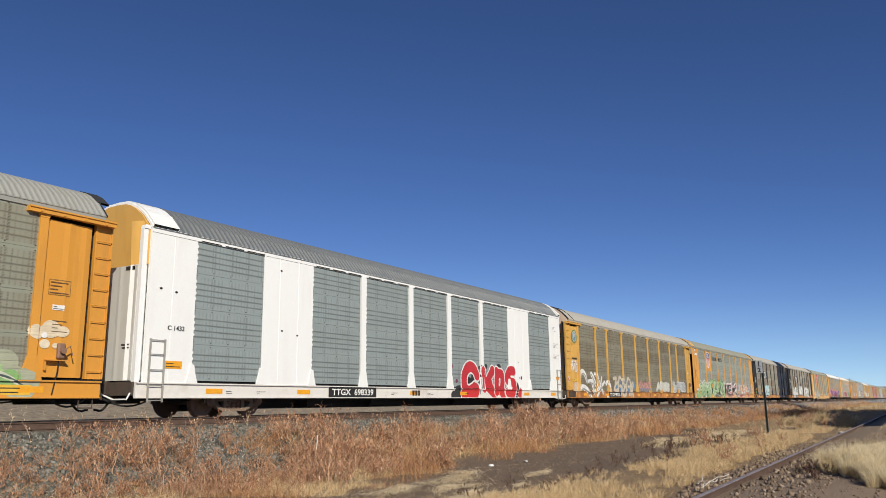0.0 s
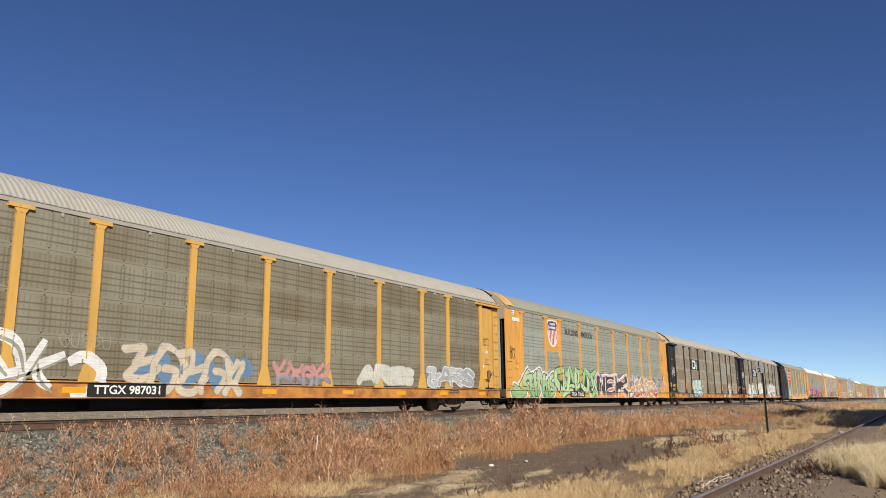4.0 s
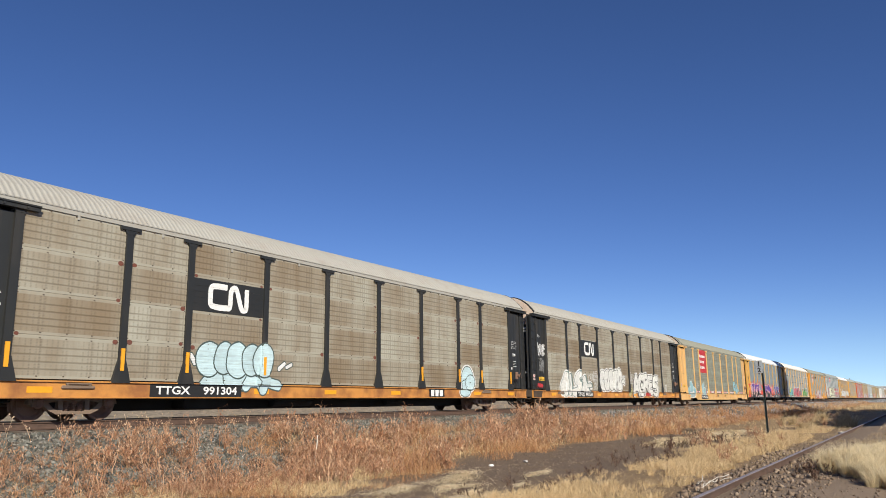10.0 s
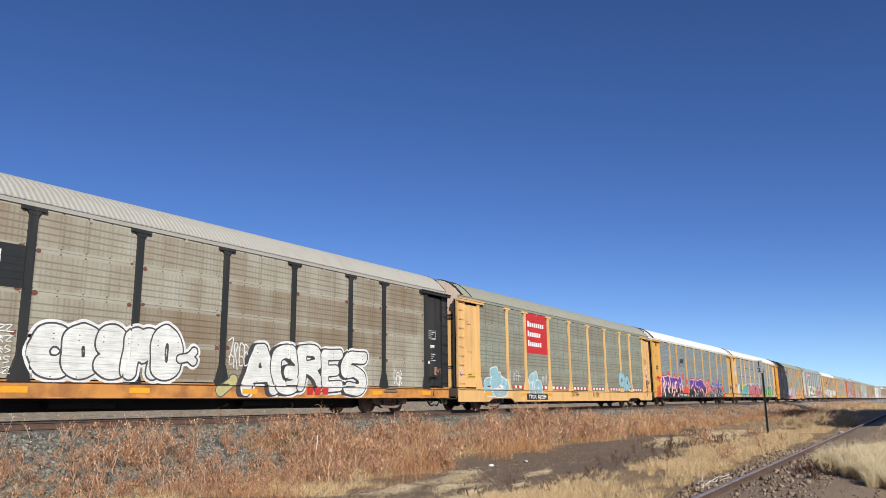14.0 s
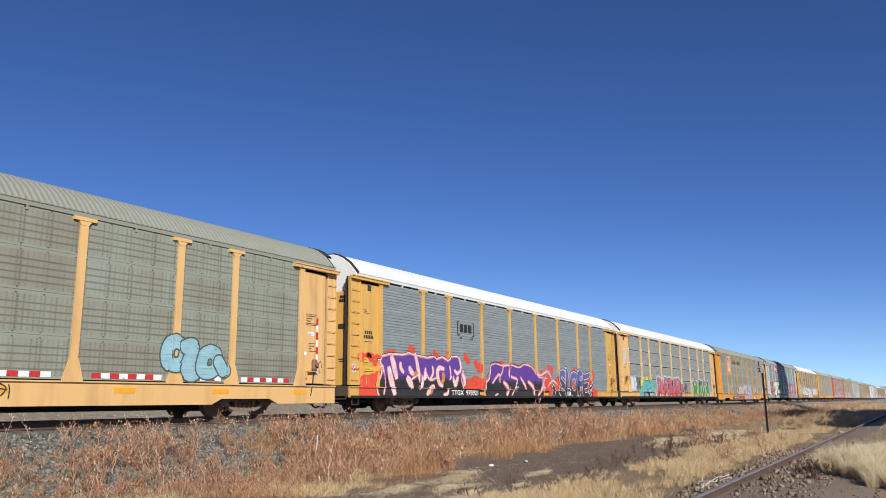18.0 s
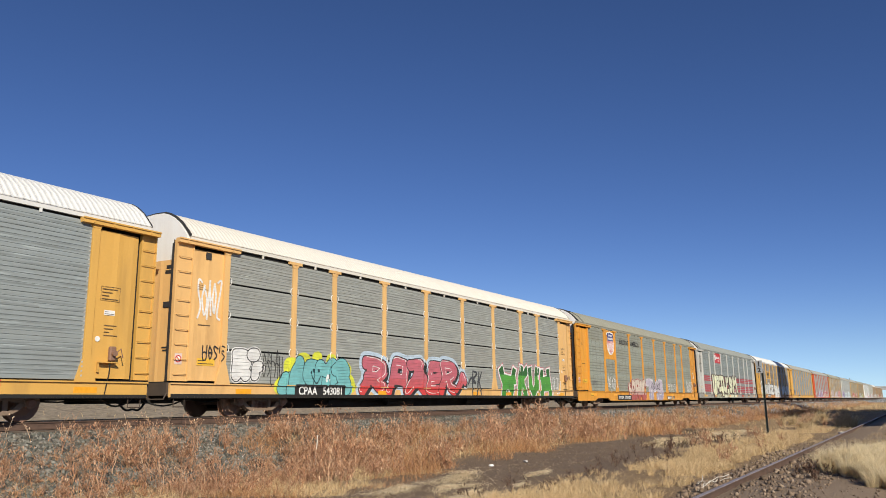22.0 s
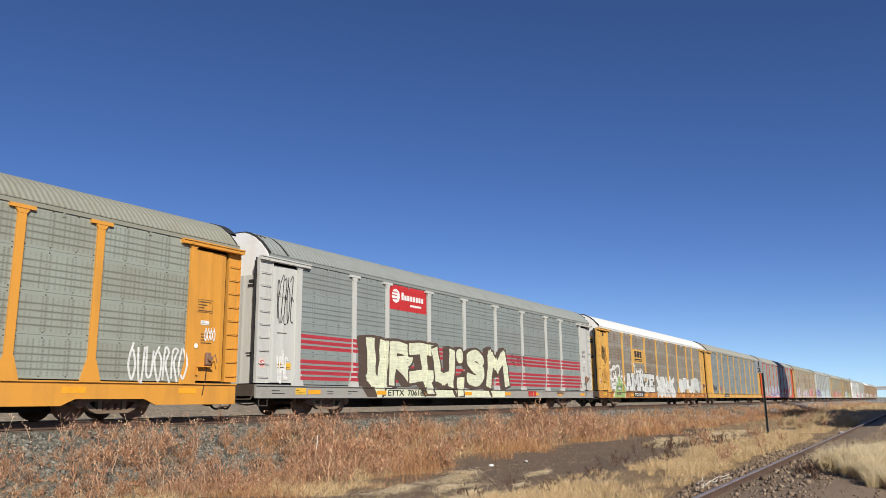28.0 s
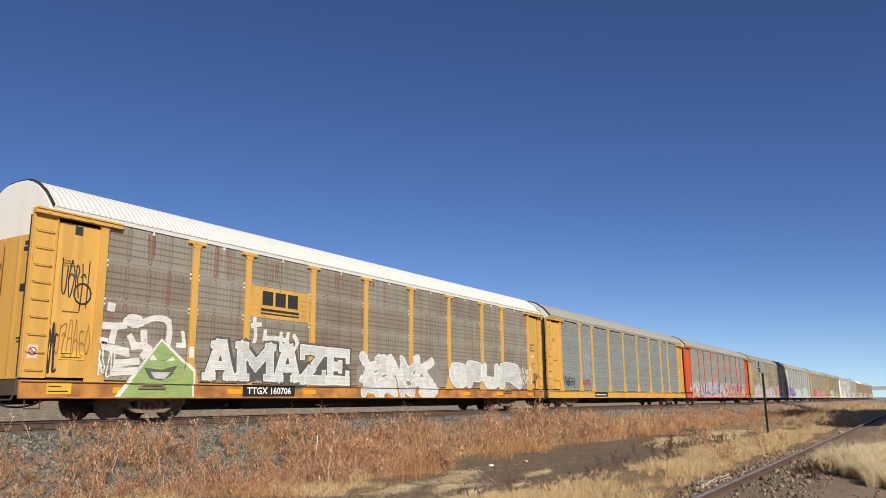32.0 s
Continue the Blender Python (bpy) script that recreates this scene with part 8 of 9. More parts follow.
def car_l(car, cfg):
    washers(car, cfg)
    sill_gear(car, cfg, 3.4), sill_gear(car, cfg, 23.6)
    door_marks(car, cfg, seed=11), brake_gear(car, cfg)
    a = Art(car, cfg, "emblem", "yellow board with dark blocks and underlines")
    a.bar(local(7.13), local(9.79), 2.95, 3.9, cfg["body"], 1)
    for i in range(3):
        x = local(7.65) + i * 0.56
        a.bar(x, x + 0.46, 3.34, 3.78, INK, 2)
    a.bar(local(7.6), local(9.3), 3.16, 3.24, INK, 2)
    a.bar(local(7.6), local(9.3), 3.06, 3.11, INK, 2)
    a.done()
    a = Art(car, cfg, "graffiti", "broken white sprayed blocks")
    chalk = spray((0.74, 0.73, 0.71))
    for st in (("0,0 0,1", 2.4, 2.75, 2.62, 2.85, 0.2), ("0,.9 1,1/.5,.9 .5,.0/0,.0 .2,.0", 2.25, 3.0, 1.85, 2.42, 0.15), ("0,.5 1,.0", 2.3, 3.1, 1.6, 1.95, 0.2), ("~0,.6 .3,1 .9,.9 .5,.5/~.1,.5 .6,.3 1,.6", 2.9, 3.5, 2.2, 2.6, 0.16), ("0,1 .3,.0 .8,.1", 3.0, 3.5, 1.72, 2.1, 0.16),
               ("~0,.7 .4,1 .9,.9 1,.6", 3.5, 4.3, 2.3, 2.65, 0.14), ("0,1 .1,.4 .5,.3 .0,.0", 3.4, 3.9, 1.55, 2.3, 0.17), ("0,0 .3,1", 4.15, 4.45, 1.7, 2.65, 0.16), ("0,0 1,0 .8,1", 4.5, 4.8, 1.85, 2.3, 0.1), ("0,1 0,0 1,0/.2,.9 1,1", 2.65, 3.4, 1.1, 1.5, 0.16), ("0,1 .3,0", 4.95, 5.2, 1.6, 1.9, 0.14)):
        a.fat([st], chalk, chalk, 0.012, square=True, seed=int(st[1] * 10), wob=0.03)
    for st in ((".2,1 .2,0/0,.7 .6,.75", 7.2, 7.9, 2.15, 2.95, 0.12), ("0,1 0,.5 1,.5/.7,.9 .7,.0/1,1 1,.0", 7.75, 8.9, 2.05, 2.6, 0.12), ("~.2,1 .6,.5 .2,.0", 8.9, 9.5, 1.9, 2.55, 0.12)):
        a.fat([st], chalk, chalk, 0.012, square=True, seed=int(st[1] * 10), wob=0.03)
    a.done()
    a = Art(car, cfg, "graffiti", "plain green sprayed triangle")
    tri = [(2.75, 0.56), (5.2, 0.56), (5.15, 1.3), (4.05, 2.08)]
    a.poly([(local(p), q) for p, q in tri], W_, 4)
    a.poly([(local(p + k), q - 0.07) for (p, q), k in zip(tri, (0.1, -0.06, -0.06, 0.0))], spray((0.30, 0.44, 0.15)), 4.4)
    a.poly([(local(p), q) for p, q in ((3.55, 1.3), (3.75, 1.02), (4.1, 0.98), (4.4, 1.1), (4.62, 1.4), (4.1, 1.26))], spray((0.10, 0.11, 0.10)), 4.8)
    a.poly([(local(p), q) for p, q in ((3.75, 1.2), (4.4, 1.2), (4.2, 1.03), (3.9, 1.03))], spray((0.55, 0.57, 0.55)), 5.2)
    a.poly([(local(p), q) for p, q in ((3.7, 1.5), (3.95, 1.5), (3.8, 1.66))], W_, 4.8), a.poly([(local(p), q) for p, q in ((4.2, 1.48), (4.5, 1.52), (4.45, 1.62))], W_, 4.8)
    a.done()
    ash = {0: spray((0.68, 0.70, 0.70)), 1: spray((0.58, 0.60, 0.61))}
    coal = spray((0.10, 0.10, 0.095))
    a = Art(car, cfg, "graffiti", "white outlined slab-serif capitals, worn")
    a.mist([(6.9 + 0.5 * i, 1.35 + 0.1 * math.sin(i), 0.42) for i in range(10)], coal, 0.1)
    a.fat([("slab_a", 5.4, 6.75, 1.0, 2.15), ("slab_m", 6.6, 8.35, 1.0, 2.2), ("slab_a", 8.1, 9.55, 1.0, 2.2), ("slab_z", 9.35, 10.75, 0.98, 2.2), ("slab_e", 10.6, 12.0, 0.98, 2.18)], ash, W_, 0.035, coal, 0.04, 0.26, True, seed=121, wob=0.008, shadow=(0.1, 0.06, coal))
    a.done()
    a = Art(car, cfg, "graffiti", "white interlocked letters, worn")
    a.mist([(12.9 + 0.5 * i, 1.3, 0.5) for i in range(10)], spray((0.28, 0.27, 0.25)), 0.1)
    a.fat([("prong", 12.5, 13.8, 1.0, 2.12), ("hook", 13.4, 14.6, 1.0, 2.1), ("N", 14.2, 15.3, 1.0, 2.1), ("prong", 15.0, 16.2, 1.0, 2.12), ("K", 16.1, 17.4, 1.0, 2.15), ("A", 12.6, 13.7, 0.56, 1.3), ("R", 13.7, 14.8, 0.56, 1.25), ("N", 15.0, 16.0, 0.56, 1.2), ("hook", 16.2, 17.7, 0.56, 1.3)], ash, W_, 0.05, None, 0.05, 0.26, seed=122, wob=0.04)
    a.done()
    a = Art(car, cfg, "graffiti", "white bubble letters, worn")
    a.fat([("O", 18.6, 20.3, 1.0, 2.02, 0.5), ("P", 20.1, 21.7, 0.98, 2.1, 0.5), ("U", 21.5, 23.2, 0.98, 2.1, 0.46), ("~0,0 .1,1/~.1,1 .8,1 .8,.5 .2,.5/~.5,.5 .8,.2 1,.0", 23.1, 25.6, 0.98, 2.15, 0.5)], ash, W_, 0.05, spray((0.2, 0.19, 0.17)), 0.03, seed=123)
    a.scribble(local(25.0), local(26.8), 1.2, 2.0, W_, 5, 6, 124, 0.05)
    a.done()
    a = Art(car, cfg, "graffiti", "thin black and white tags")
    a.scribble(local(1.15), local(1.95), 2.9, 3.8, K_, 3, 5, 125, 0.03)
    a.stroke([(local(1.7) + 0.22 * math.cos(q * 0.5), 3.0 + 0.25 * math.sin(q * 0.5)) for q in range(14)], 0.04, K_, 3.5)
    a.scribble(local(0.95), local(1.2), 1.05, 2.2, K_, 3, 3, 126, 0.04)
    a.scribble(local(2.2), local(2.7), 1.05, 1.8, W_, 5, 4, 127, 0.04)
    a.scribble(local(1.1), local(2.0), 1.5, 2.3, spray((0.35, 0.16, 0.04)), 3, 6, 128, 0.02)
    a.done()
    a = Art(car, cfg, "rust_streak", "red rust running down from the roof edge")
    rr = random.Random(12)
    for x, d in ((3.6, 0.85), (6.0, 0.5), (8.14, 0.9), (11.3, 0.7), (13.3, 0.45), (16.2, 0.6), (19.0, 0.4)):
        for i in range(5):
            q = local(x) + rr.uniform(-0.22, 0.22)
            k = d * rr.uniform(0.4, 1.0)
            a.stroke([(q, 4.8), (q + 0.01, 4.8 - 0.4 * k), (q, 4.8 - k)], rr.uniform(0.03, 0.08), spray((0.22, 0.085, 0.055)) if i % 2 else spray((0.22, 0.13, 0.09)), 0.2 + 0.05 * i, True)
    tagged(a.done(), kind="stuff")
    number(car, cfg, "TTGX 160706", 7.15, 9.0, 0.6, 0.87)
    notice(car, cfg, 1.0, 0.62, 0.6, 0.26, LABEL_Y, "yellow_placard", 2)


def car_m(car, cfg):
    a = Art(car, cfg, "graffiti", "small dark and red tags")
    a.scribble(local(2.5), local(4.2), 1.2, 1.7, K_, 3, 5, 131, 0.07)
    a.scribble(local(5.3), local(6.4), 1.2, 1.6, SCARLET, 3, 4, 132, 0.07)
    a.scribble(local(5.2), local(6.8), 1.8, 4.4, spray((0.45, 0.47, 0.50)), 2, 5, 133, 0.06)
    a.done()
    notice(car, cfg, 7.2, 0.6, 2.2, 0.28, PLATE_K, "car_number", 1, CHALK), door_marks(car, cfg, seed=12)


def car_n(car, cfg):
    a = Art(car, cfg, "graffiti", "mixed purple, white and yellow graffiti")
    a.cloud(local(2.0), local(25.0), 0.8, 1.3, spray((0.4, 0.12, 0.2)), 0.0, 40, 141, (0.25, 0.4))
    a.wild(local(1.8), local(5.5), 0.6, 2.1, W_, K_, None, 4, 142, 0.24, True)
    a.wild(local(6.5), local(14.5), 0.6, 2.0, spray((0.22, 0.2, 0.42)), W_, None, 8, 143, 0.34, False, LILAC)
    a.wild(local(14.5), local(24.8), 0.6, 1.95, spray((0.6, 0.5, 0.25)), W_, spray((0.35, 0.1, 0.3)), 9, 144, 0.34, False, SCARLET)
    a.done()


def some_graffiti(seed, cols):
    """Sprayed paint on the far cars."""
    def fn(car, cfg):
        rnd = random.Random(seed)
        s = rnd.uniform(1, 5)
        while s < 22:
            e = s + rnd.uniform(3, 7)
            c = cols[rnd.randrange(len(cols))]
            a = Art(car, cfg, "graffiti", "sprayed graffiti along the sill")
            a.wild(local(s), local(min(e, 26)), 0.65, rnd.uniform(1.6, 2.3), c, W_, None, 4, seed * 7 + int(s), 0.45, False)
            a.done()
            s = e + rnd.uniform(0.5, 4)
    return fn


EXTRAS = [car_a, car_b, car_c, car_d, car_e, car_f, car_g, car_h, car_i, car_j, car_k, car_l, car_m, car_n]
FAR_PAINT = [(PINK, LILAC), (PURPLE, GREEN, ICE), (PINK, W_, SCARLET), (GREEN, ICE), (SCARLET, W_), (PINK, W_), (W_, ICE), (SCARLET, W_), (GREEN, W_)]
for i, c in enumerate(CARS):
    c["extras"] = [EXTRAS[i]] if i < len(EXTRAS) else [some_graffiti(200 + i, FAR_PAINT[i - len(EXTRAS)])]


for i, cfg in enumerate(CARS):
    start = GAPS[i] if i < len(GAPS) else gap(i)
    cfg["middle"] = start + 14.3
    cfg["near"] = i < 14
    build_car(cfg)


# ---------------------------------------------------------------- gravel, grass and weeds
def island_mat(name, cols, rough=0.9, glow_through=0.0):
    """Colour from piece to piece along a ramp."""
    m, nt, b = base_mat(name, rough)
    g = nt.nodes.new("ShaderNodeNewGeometry")
    r = nt.nodes.new("ShaderNodeValToRGB")
    els = r.color_ramp.elements
    for i, c in enumerate(cols):
        p = i / max(1, len(cols) - 1)
        e = els[i] if i < 2 else els.new(p)
        e.position = p
        e.color = rgba(c)
    nt.links.new(g.outputs["Random Per Island"], r.inputs[0])
    tc = nt.nodes.new("ShaderNodeTexCoord")
    n = noise_tex(nt, tc.outputs["Object"], 1.3, 3.0)
    c = mixed(nt, span(nt, n, 0.35, 0.7, 0.0, 0.45), r.outputs[0], [x * 0.62 for x in cols[len(cols) // 2]])
    nt.links.new(c, b.inputs["Base Color"])
    if glow_through:
        tr = nt.nodes.new("ShaderNodeBsdfTranslucent")
        nt.links.new(c, tr.inputs[0])
        mx = nt.nodes.new("ShaderNodeMixShader")
        mx.inputs[0].default_value = glow_through
        nt.links.new(b.outputs[0], mx.inputs[1])
        nt.links.new(tr.outputs[0], mx.inputs[2])
        nt.links.new(mx.outputs[0], nt.nodes["Material Output"].inputs[0])
    return m


def strips(P, W, turn=None):
    """Ribbons along polylines P (n, k, 3) of widths W (n, k), spread about the angle turn if given: verts and triangles."""
    n, k, _ = P.shape
    a = RNG.uniform(0, 2 * math.pi, n) if turn is None else RNG.normal(turn, 0.6, n)
    side = np.stack([np.cos(a), np.sin(a), np.zeros(n)], 1)[:, None, :]
    v = np.concatenate([P + side * W[..., None] / 2, P - side * W[..., None] / 2], 1)
    base = (np.arange(n) * 2 * k)[:, None, None]
    j = np.arange(k - 1)
    t = np.concatenate([np.stack([j, j + 1, j + k], 1), np.stack([j + 1, j + 1 + k, j + k], 1)], 0)[None]
    return v.reshape(-1, 3), (base + t).reshape(-1, 3)


def join(parts):
    vs, fs, o = [], [], 0
    for v, f in parts:
        vs.append(v)
        fs.append(f + o)
        o += len(v)
    return np.concatenate(vs), np.concatenate(fs)


def blades(x, y, h, bend, w):
    """Grass blades at x, y with heights h."""
    n = len(x)
    z = ground_z(x, y) - 0.02
    a = RNG.uniform(0, 2 * math.pi, n)
    t = np.array([0.0, 0.4, 0.75, 1.0])
    lean = (bend * h)[:, None] * t ** 2
    up = h[:, None] * t * (1 - 0.18 * t * bend[:, None])
    P = np.stack([x[:, None] + np.cos(a)[:, None] * lean, y[:, None] + np.sin(a)[:, None] * lean, z[:, None] + up], -1)
    W = w[:, None] * np.array([1.0, 0.9, 0.6, 0.12])
    return strips(P, W)


def tufts(x, y, h, per, spread, w, bend=0.9, turn=None):
    """Little fountains of fine blades at x, y: per blades each, of height about h."""
    n = len(x) * per
    cx, cy, ch = np.repeat(x, per), np.repeat(y, per), np.repeat(h, per)
    a = RNG.uniform(0, 2 * math.pi, n)
    q = spread * np.sqrt(RNG.random(n))
    bx, by = cx + q * np.cos(a), cy + q * np.sin(a)
    a = a + RNG.normal(0, 0.7 if turn is None else 1.5, n)
    hh = ch * RNG.uniform(0.45, 1.05, n)
    t = np.array([0.0, 0.35, 0.7, 1.0])
    lean = (RNG.uniform(0.1, bend, n) * hh)[:, None] * t ** 1.8
    up = hh[:, None] * (t - 0.22 * t ** 2)
    P = np.stack([bx[:, None] + np.cos(a)[:, None] * lean, by[:, None] + np.sin(a)[:, None] * lean, (ground_z(bx, by) - 0.02)[:, None] + up], -1)
    return strips(P, (RNG.uniform(0.6, 1.3, n) * w)[:, None] * np.array([0.8, 1.0, 0.9, 0.2]), turn)


def scatter(n, x0, x1, y0, y1, clump=0.0, seed=0, gamma=1.0):
    """Random places, denser towards x0 for gamma > 1; clump thins them out in patches."""
    m = int(n * (1 + 2 * clump))
    x = x0 + (x1 - x0) * RNG.random(m) ** gamma
    y = RNG.uniform(y0, y1, m)
    if clump:
        f = np.sin(x * 1.1 + seed + 1.7 * np.sin(y * 0.9)) + np.sin(y * 1.9 - x * 0.6 + seed * 2.0) + 0.8 * np.sin(x * 3.1 + y * 2.7 + seed)
        keep = (f + RNG.normal(0, 0.6, m)) > (clump - 0.5) * 2.0
        x, y = x[keep], y[keep]
    return x[:n], y[:n]


# the darkest ramp colours stand for blades shaded by their neighbours
STRAW = island_mat("dry_grass_straw", [(0.32, 0.20, 0.10), (0.68, 0.49, 0.26), (0.80, 0.62, 0.37), (0.54, 0.37, 0.19), (0.76, 0.57, 0.32)], 0.8, 0.15)
PALE = island_mat("dry_grass_pale", [(0.30, 0.20, 0.11), (0.68, 0.52, 0.31), (0.60, 0.44, 0.25), (0.34, 0.27, 0.14), (0.76, 0.60, 0.38)], 0.8, 0.15)
BUNCH = island_mat("bunch_grass_pale", [(0.50, 0.40, 0.22), (0.84, 0.72, 0.50), (0.80, 0.66, 0.44), (0.60, 0.52, 0.32), (0.86, 0.75, 0.54)], 0.8, 0.4)
RUSSET = island_mat("dry_weed_russet", [(0.13, 0.052, 0.026), (0.53, 0.25, 0.10), (0.68, 0.39, 0.19), (0.34, 0.145, 0.06), (0.74, 0.50, 0.28)], 0.85, 0.2)
TWIG = island_mat("dry_weed_twigs", [(0.08, 0.036, 0.022), (0.47, 0.205, 0.10), (0.74, 0.50, 0.32), (0.27, 0.108, 0.056), (0.58, 0.30, 0.16)], 0.85, 0.08)
STONE = island_mat("ballast_stone", [(0.025, 0.027, 0.022), (0.084, 0.086, 0.071), (0.143, 0.143, 0.119), (0.286, 0.273, 0.235), (0.126, 0.097, 0.074), (0.05, 0.052, 0.044)], 0.9)
BROWN_STONE = island_mat("soil_stone", [(0.11, 0.075, 0.05), (0.18, 0.125, 0.085), (0.26, 0.19, 0.135), (0.34, 0.26, 0.19)], 0.95)


def stones(name, x, y, r, m, label, sink=0.3):
    """Angular stones half sunk in the ground."""
    n = len(x)
    cube = np.array([(a, b, c) for a in (-1, 1) for b in (-1, 1) for c in (-1, 1)], float)
    faces = np.array([(0, 1, 3), (0, 3, 2), (4, 6, 7), (4, 7, 5), (0, 4, 5), (0, 5, 1), (2, 3, 7), (2, 7, 6), (0, 2, 6), (0, 6, 4), (1, 5, 7), (1, 7, 3)])
    v = cube[None] * RNG.uniform(0.45, 1.0, (n, 8, 1)) * RNG.uniform(0.6, 1.0, (n, 1, 3))
    ax = RNG.normal(size=(n, 4))
    ax /= np.linalg.norm(ax, axis=1)[:, None]
    w, a, b, c = ax.T
    R = np.stack([1 - 2 * (b * b + c * c), 2 * (a * b - c * w), 2 * (a * c + b * w), 2 * (a * b + c * w), 1 - 2 * (a * a + c * c), 2 * (b * c - a * w), 2 * (a * c - b * w), 2 * (b * c + a * w), 1 - 2 * (a * a + b * b)], 1).reshape(n, 3, 3)
    v = np.einsum("nij,nkj->nki", R, v) * r[:, None, None]
    v += np.stack([x, y, ground_z(x, y) + r * sink], 1)[:, None, :]
    f = faces[None] + (np.arange(n) * 8)[:, None, None]
    ob = new(name, raw_mesh(name, v.reshape(-1, 3), f.reshape(-1, 3), m))
    return tagged(ob, label, "gravel", kind="stuff")


def build_gravel():
    parts = [scatter(34000, 4, 34, 13.0, 17.5, 0, 1, 1.4), scatter(6000, 30, 90, 14.5, 17.5, 0, 1, 1.4), scatter(2500, -6, 40, 19.4, 21.0)]
    x = np.concatenate([p[0] for p in parts])
    y = np.concatenate([p[1] for p in parts])
    clear = (np.abs(y - (TRACK_Y - 0.755)) > 0.09)
    x, y = x[clear], y[clear]
    stones("ballast", x, y, RNG.uniform(0.02, 0.062, len(x)), STONE, "grey crushed-stone ballast on the track bank")
    x, y = scatter(6500, 6, 30, 0.4, 3.8, 0, 2, 1.4)
    keep = (np.abs(y - SIDING_Y - 0.755) > 0.1) & (np.abs(y - SIDING_Y + 0.755) > 0.1)
    stones("siding_ballast", x[keep], y[keep], 0.006 + 0.022 * RNG.random(keep.sum()) ** 2.5, BROWN_STONE, "brown dusty stones between the siding rails")
    x = np.concatenate([RNG.uniform(9, 26, 420), RNG.uniform(11, 24, 260)])
    y = np.concatenate([RNG.uniform(2.95, 3.7, 420), RNG.uniform(1.5, 2.72, 260)])
    stones("siding_stones", x, y, RNG.uniform(0.025, 0.06, len(x)), BROWN_STONE, "larger dusty stones heaped along the siding rail")
    x, y = scatter(5000, 9, 45, 7.4, 12.2, 0, 3, 1.3)
    stones("track_gravel", x, y, RNG.uniform(0.008, 0.024, len(x)), BROWN_STONE, "fine brown gravel of a dirt track")


def build_grass():
    def add(name, jobs, m, label):
        vs = []
        for n, x0, x1, y0, y1, clump, seed, gamma, h0, h1, bend, w in jobs:
            x, y = scatter(n, x0, x1, y0, y1, clump, seed, gamma)
            if name == "russet_grass" and x0 > 14:
                keep = y > 10.6 - 1.3 * ease(18.0, 15.0, x) + 0.5 * np.sin(x * 0.8) + 0.45 * np.sin(x * 2.1 + 1.0)
                x, y = x[keep], y[keep]
            k = len(x)
            tuft = 0.75 + 0.45 * np.sin(x * 2.3 + 2.0 * np.sin(y * 1.6 + seed)) * np.sin(y * 2.9 + x * 0.7) + RNG.normal(0, 0.12, k)
            vs.append(blades(x, y, RNG.uniform(h0, h1, k) * np.clip(tuft, 0.25, 1.3), RNG.uniform(0.2, bend, k), RNG.uniform(0.6, 1.3, k) * w))
        if name == "dry_grass":
            for n, x0, x1, y0, y1, clump, seed, gamma, h0, h1 in ((1000, 8.5, 24, 3.85, 5.7, 0.2, 2, 1.5, 0.16, 0.38), (700, 20, 44, 3.9, 6.0, 0.25, 3, 1.2, 0.2, 0.42), (260, 10.2, 14.6, 8.9, 12.0, 0.2, 1, 1.1, 0.12, 0.3), (160, 9, 24, 5.6, 6.6, 0.5, 5, 1.2, 0.1, 0.22)):
                x, y = scatter(n, x0, x1, y0, y1, clump, seed, gamma)
                vs.append(tufts(x, y, RNG.uniform(h0, h1, len(x)), 26, 0.05, 0.005))
        v, f = join(vs)
        return tagged(new(name, raw_mesh(name, v, f, m)), label, "grass", kind="stuff")
    add("dry_grass", [
        (5000, 10.2, 15.0, 8.9, 12.2, 0.3, 1, 1.2, 0.06, 0.24, 1.8, 0.005),
        (4500, 6.0, 13.0, 10.6, 13.6, 0.35, 18, 1.0, 0.06, 0.26, 2.0, 0.006),
        (1500, 8, 12.5, 6.4, 9.0, 0.75, 9, 1.2, 0.03, 0.12, 2.0, 0.007),
        (8000, 8.5, 32, 3.75, 5.9, 0.2, 2, 1.6, 0.05, 0.2, 2.0, 0.005),
        (9000, 24, 60, 3.9, 6.6, 0.3, 3, 1.5, 0.06, 0.30, 1.5, 0.009),
        (900, 9, 26, 5.8, 7.0, 0.7, 17, 1.3, 0.04, 0.16, 2.0, 0.006),
        (8000, 16, 60, 11.4, 15.2, 0.4, 6, 1.4, 0.15, 0.6, 0.9, 0.010),
        (3500, 38, 140, 4, 12, 0.4, 7, 1.4, 0.08, 0.25, 1.0, 0.03),
        (4000, 100, 260, 1, 15.5, 0.2, 8, 1.3, 0.2, 0.5, 0.8, 0.06),
        (2500, 10, 120, 34, 48, 0.2, 15, 1.0, 0.1, 0.35, 0.9, 0.03),
    ], STRAW, "dry straw-coloured prairie grass")
    add("pale_grass", [
        (14000, 17.5, 34, -1.6, 1.0, 0.2, 11, 1.2, 0.15, 0.5, 1.4, 0.006),
        (3500, 26, 60, -2, 1.9, 0.4, 12, 1.3, 0.05, 0.2, 1.0, 0.014),
        (5200, 27.5, 41, 7.3, 8.9, 0.35, 16, 1.0, 0.06, 0.2, 1.6, 0.015),
        (900, 20, 45, 2.98, 3.7, 0.6, 13, 1.4, 0.06, 0.2, 0.9, 0.010),
        (900, 18, 30, 1.4, 2.6, 0.5, 14, 1.4, 0.06, 0.2, 0.9, 0.008),
    ], PALE, "pale dry grass beside the siding")
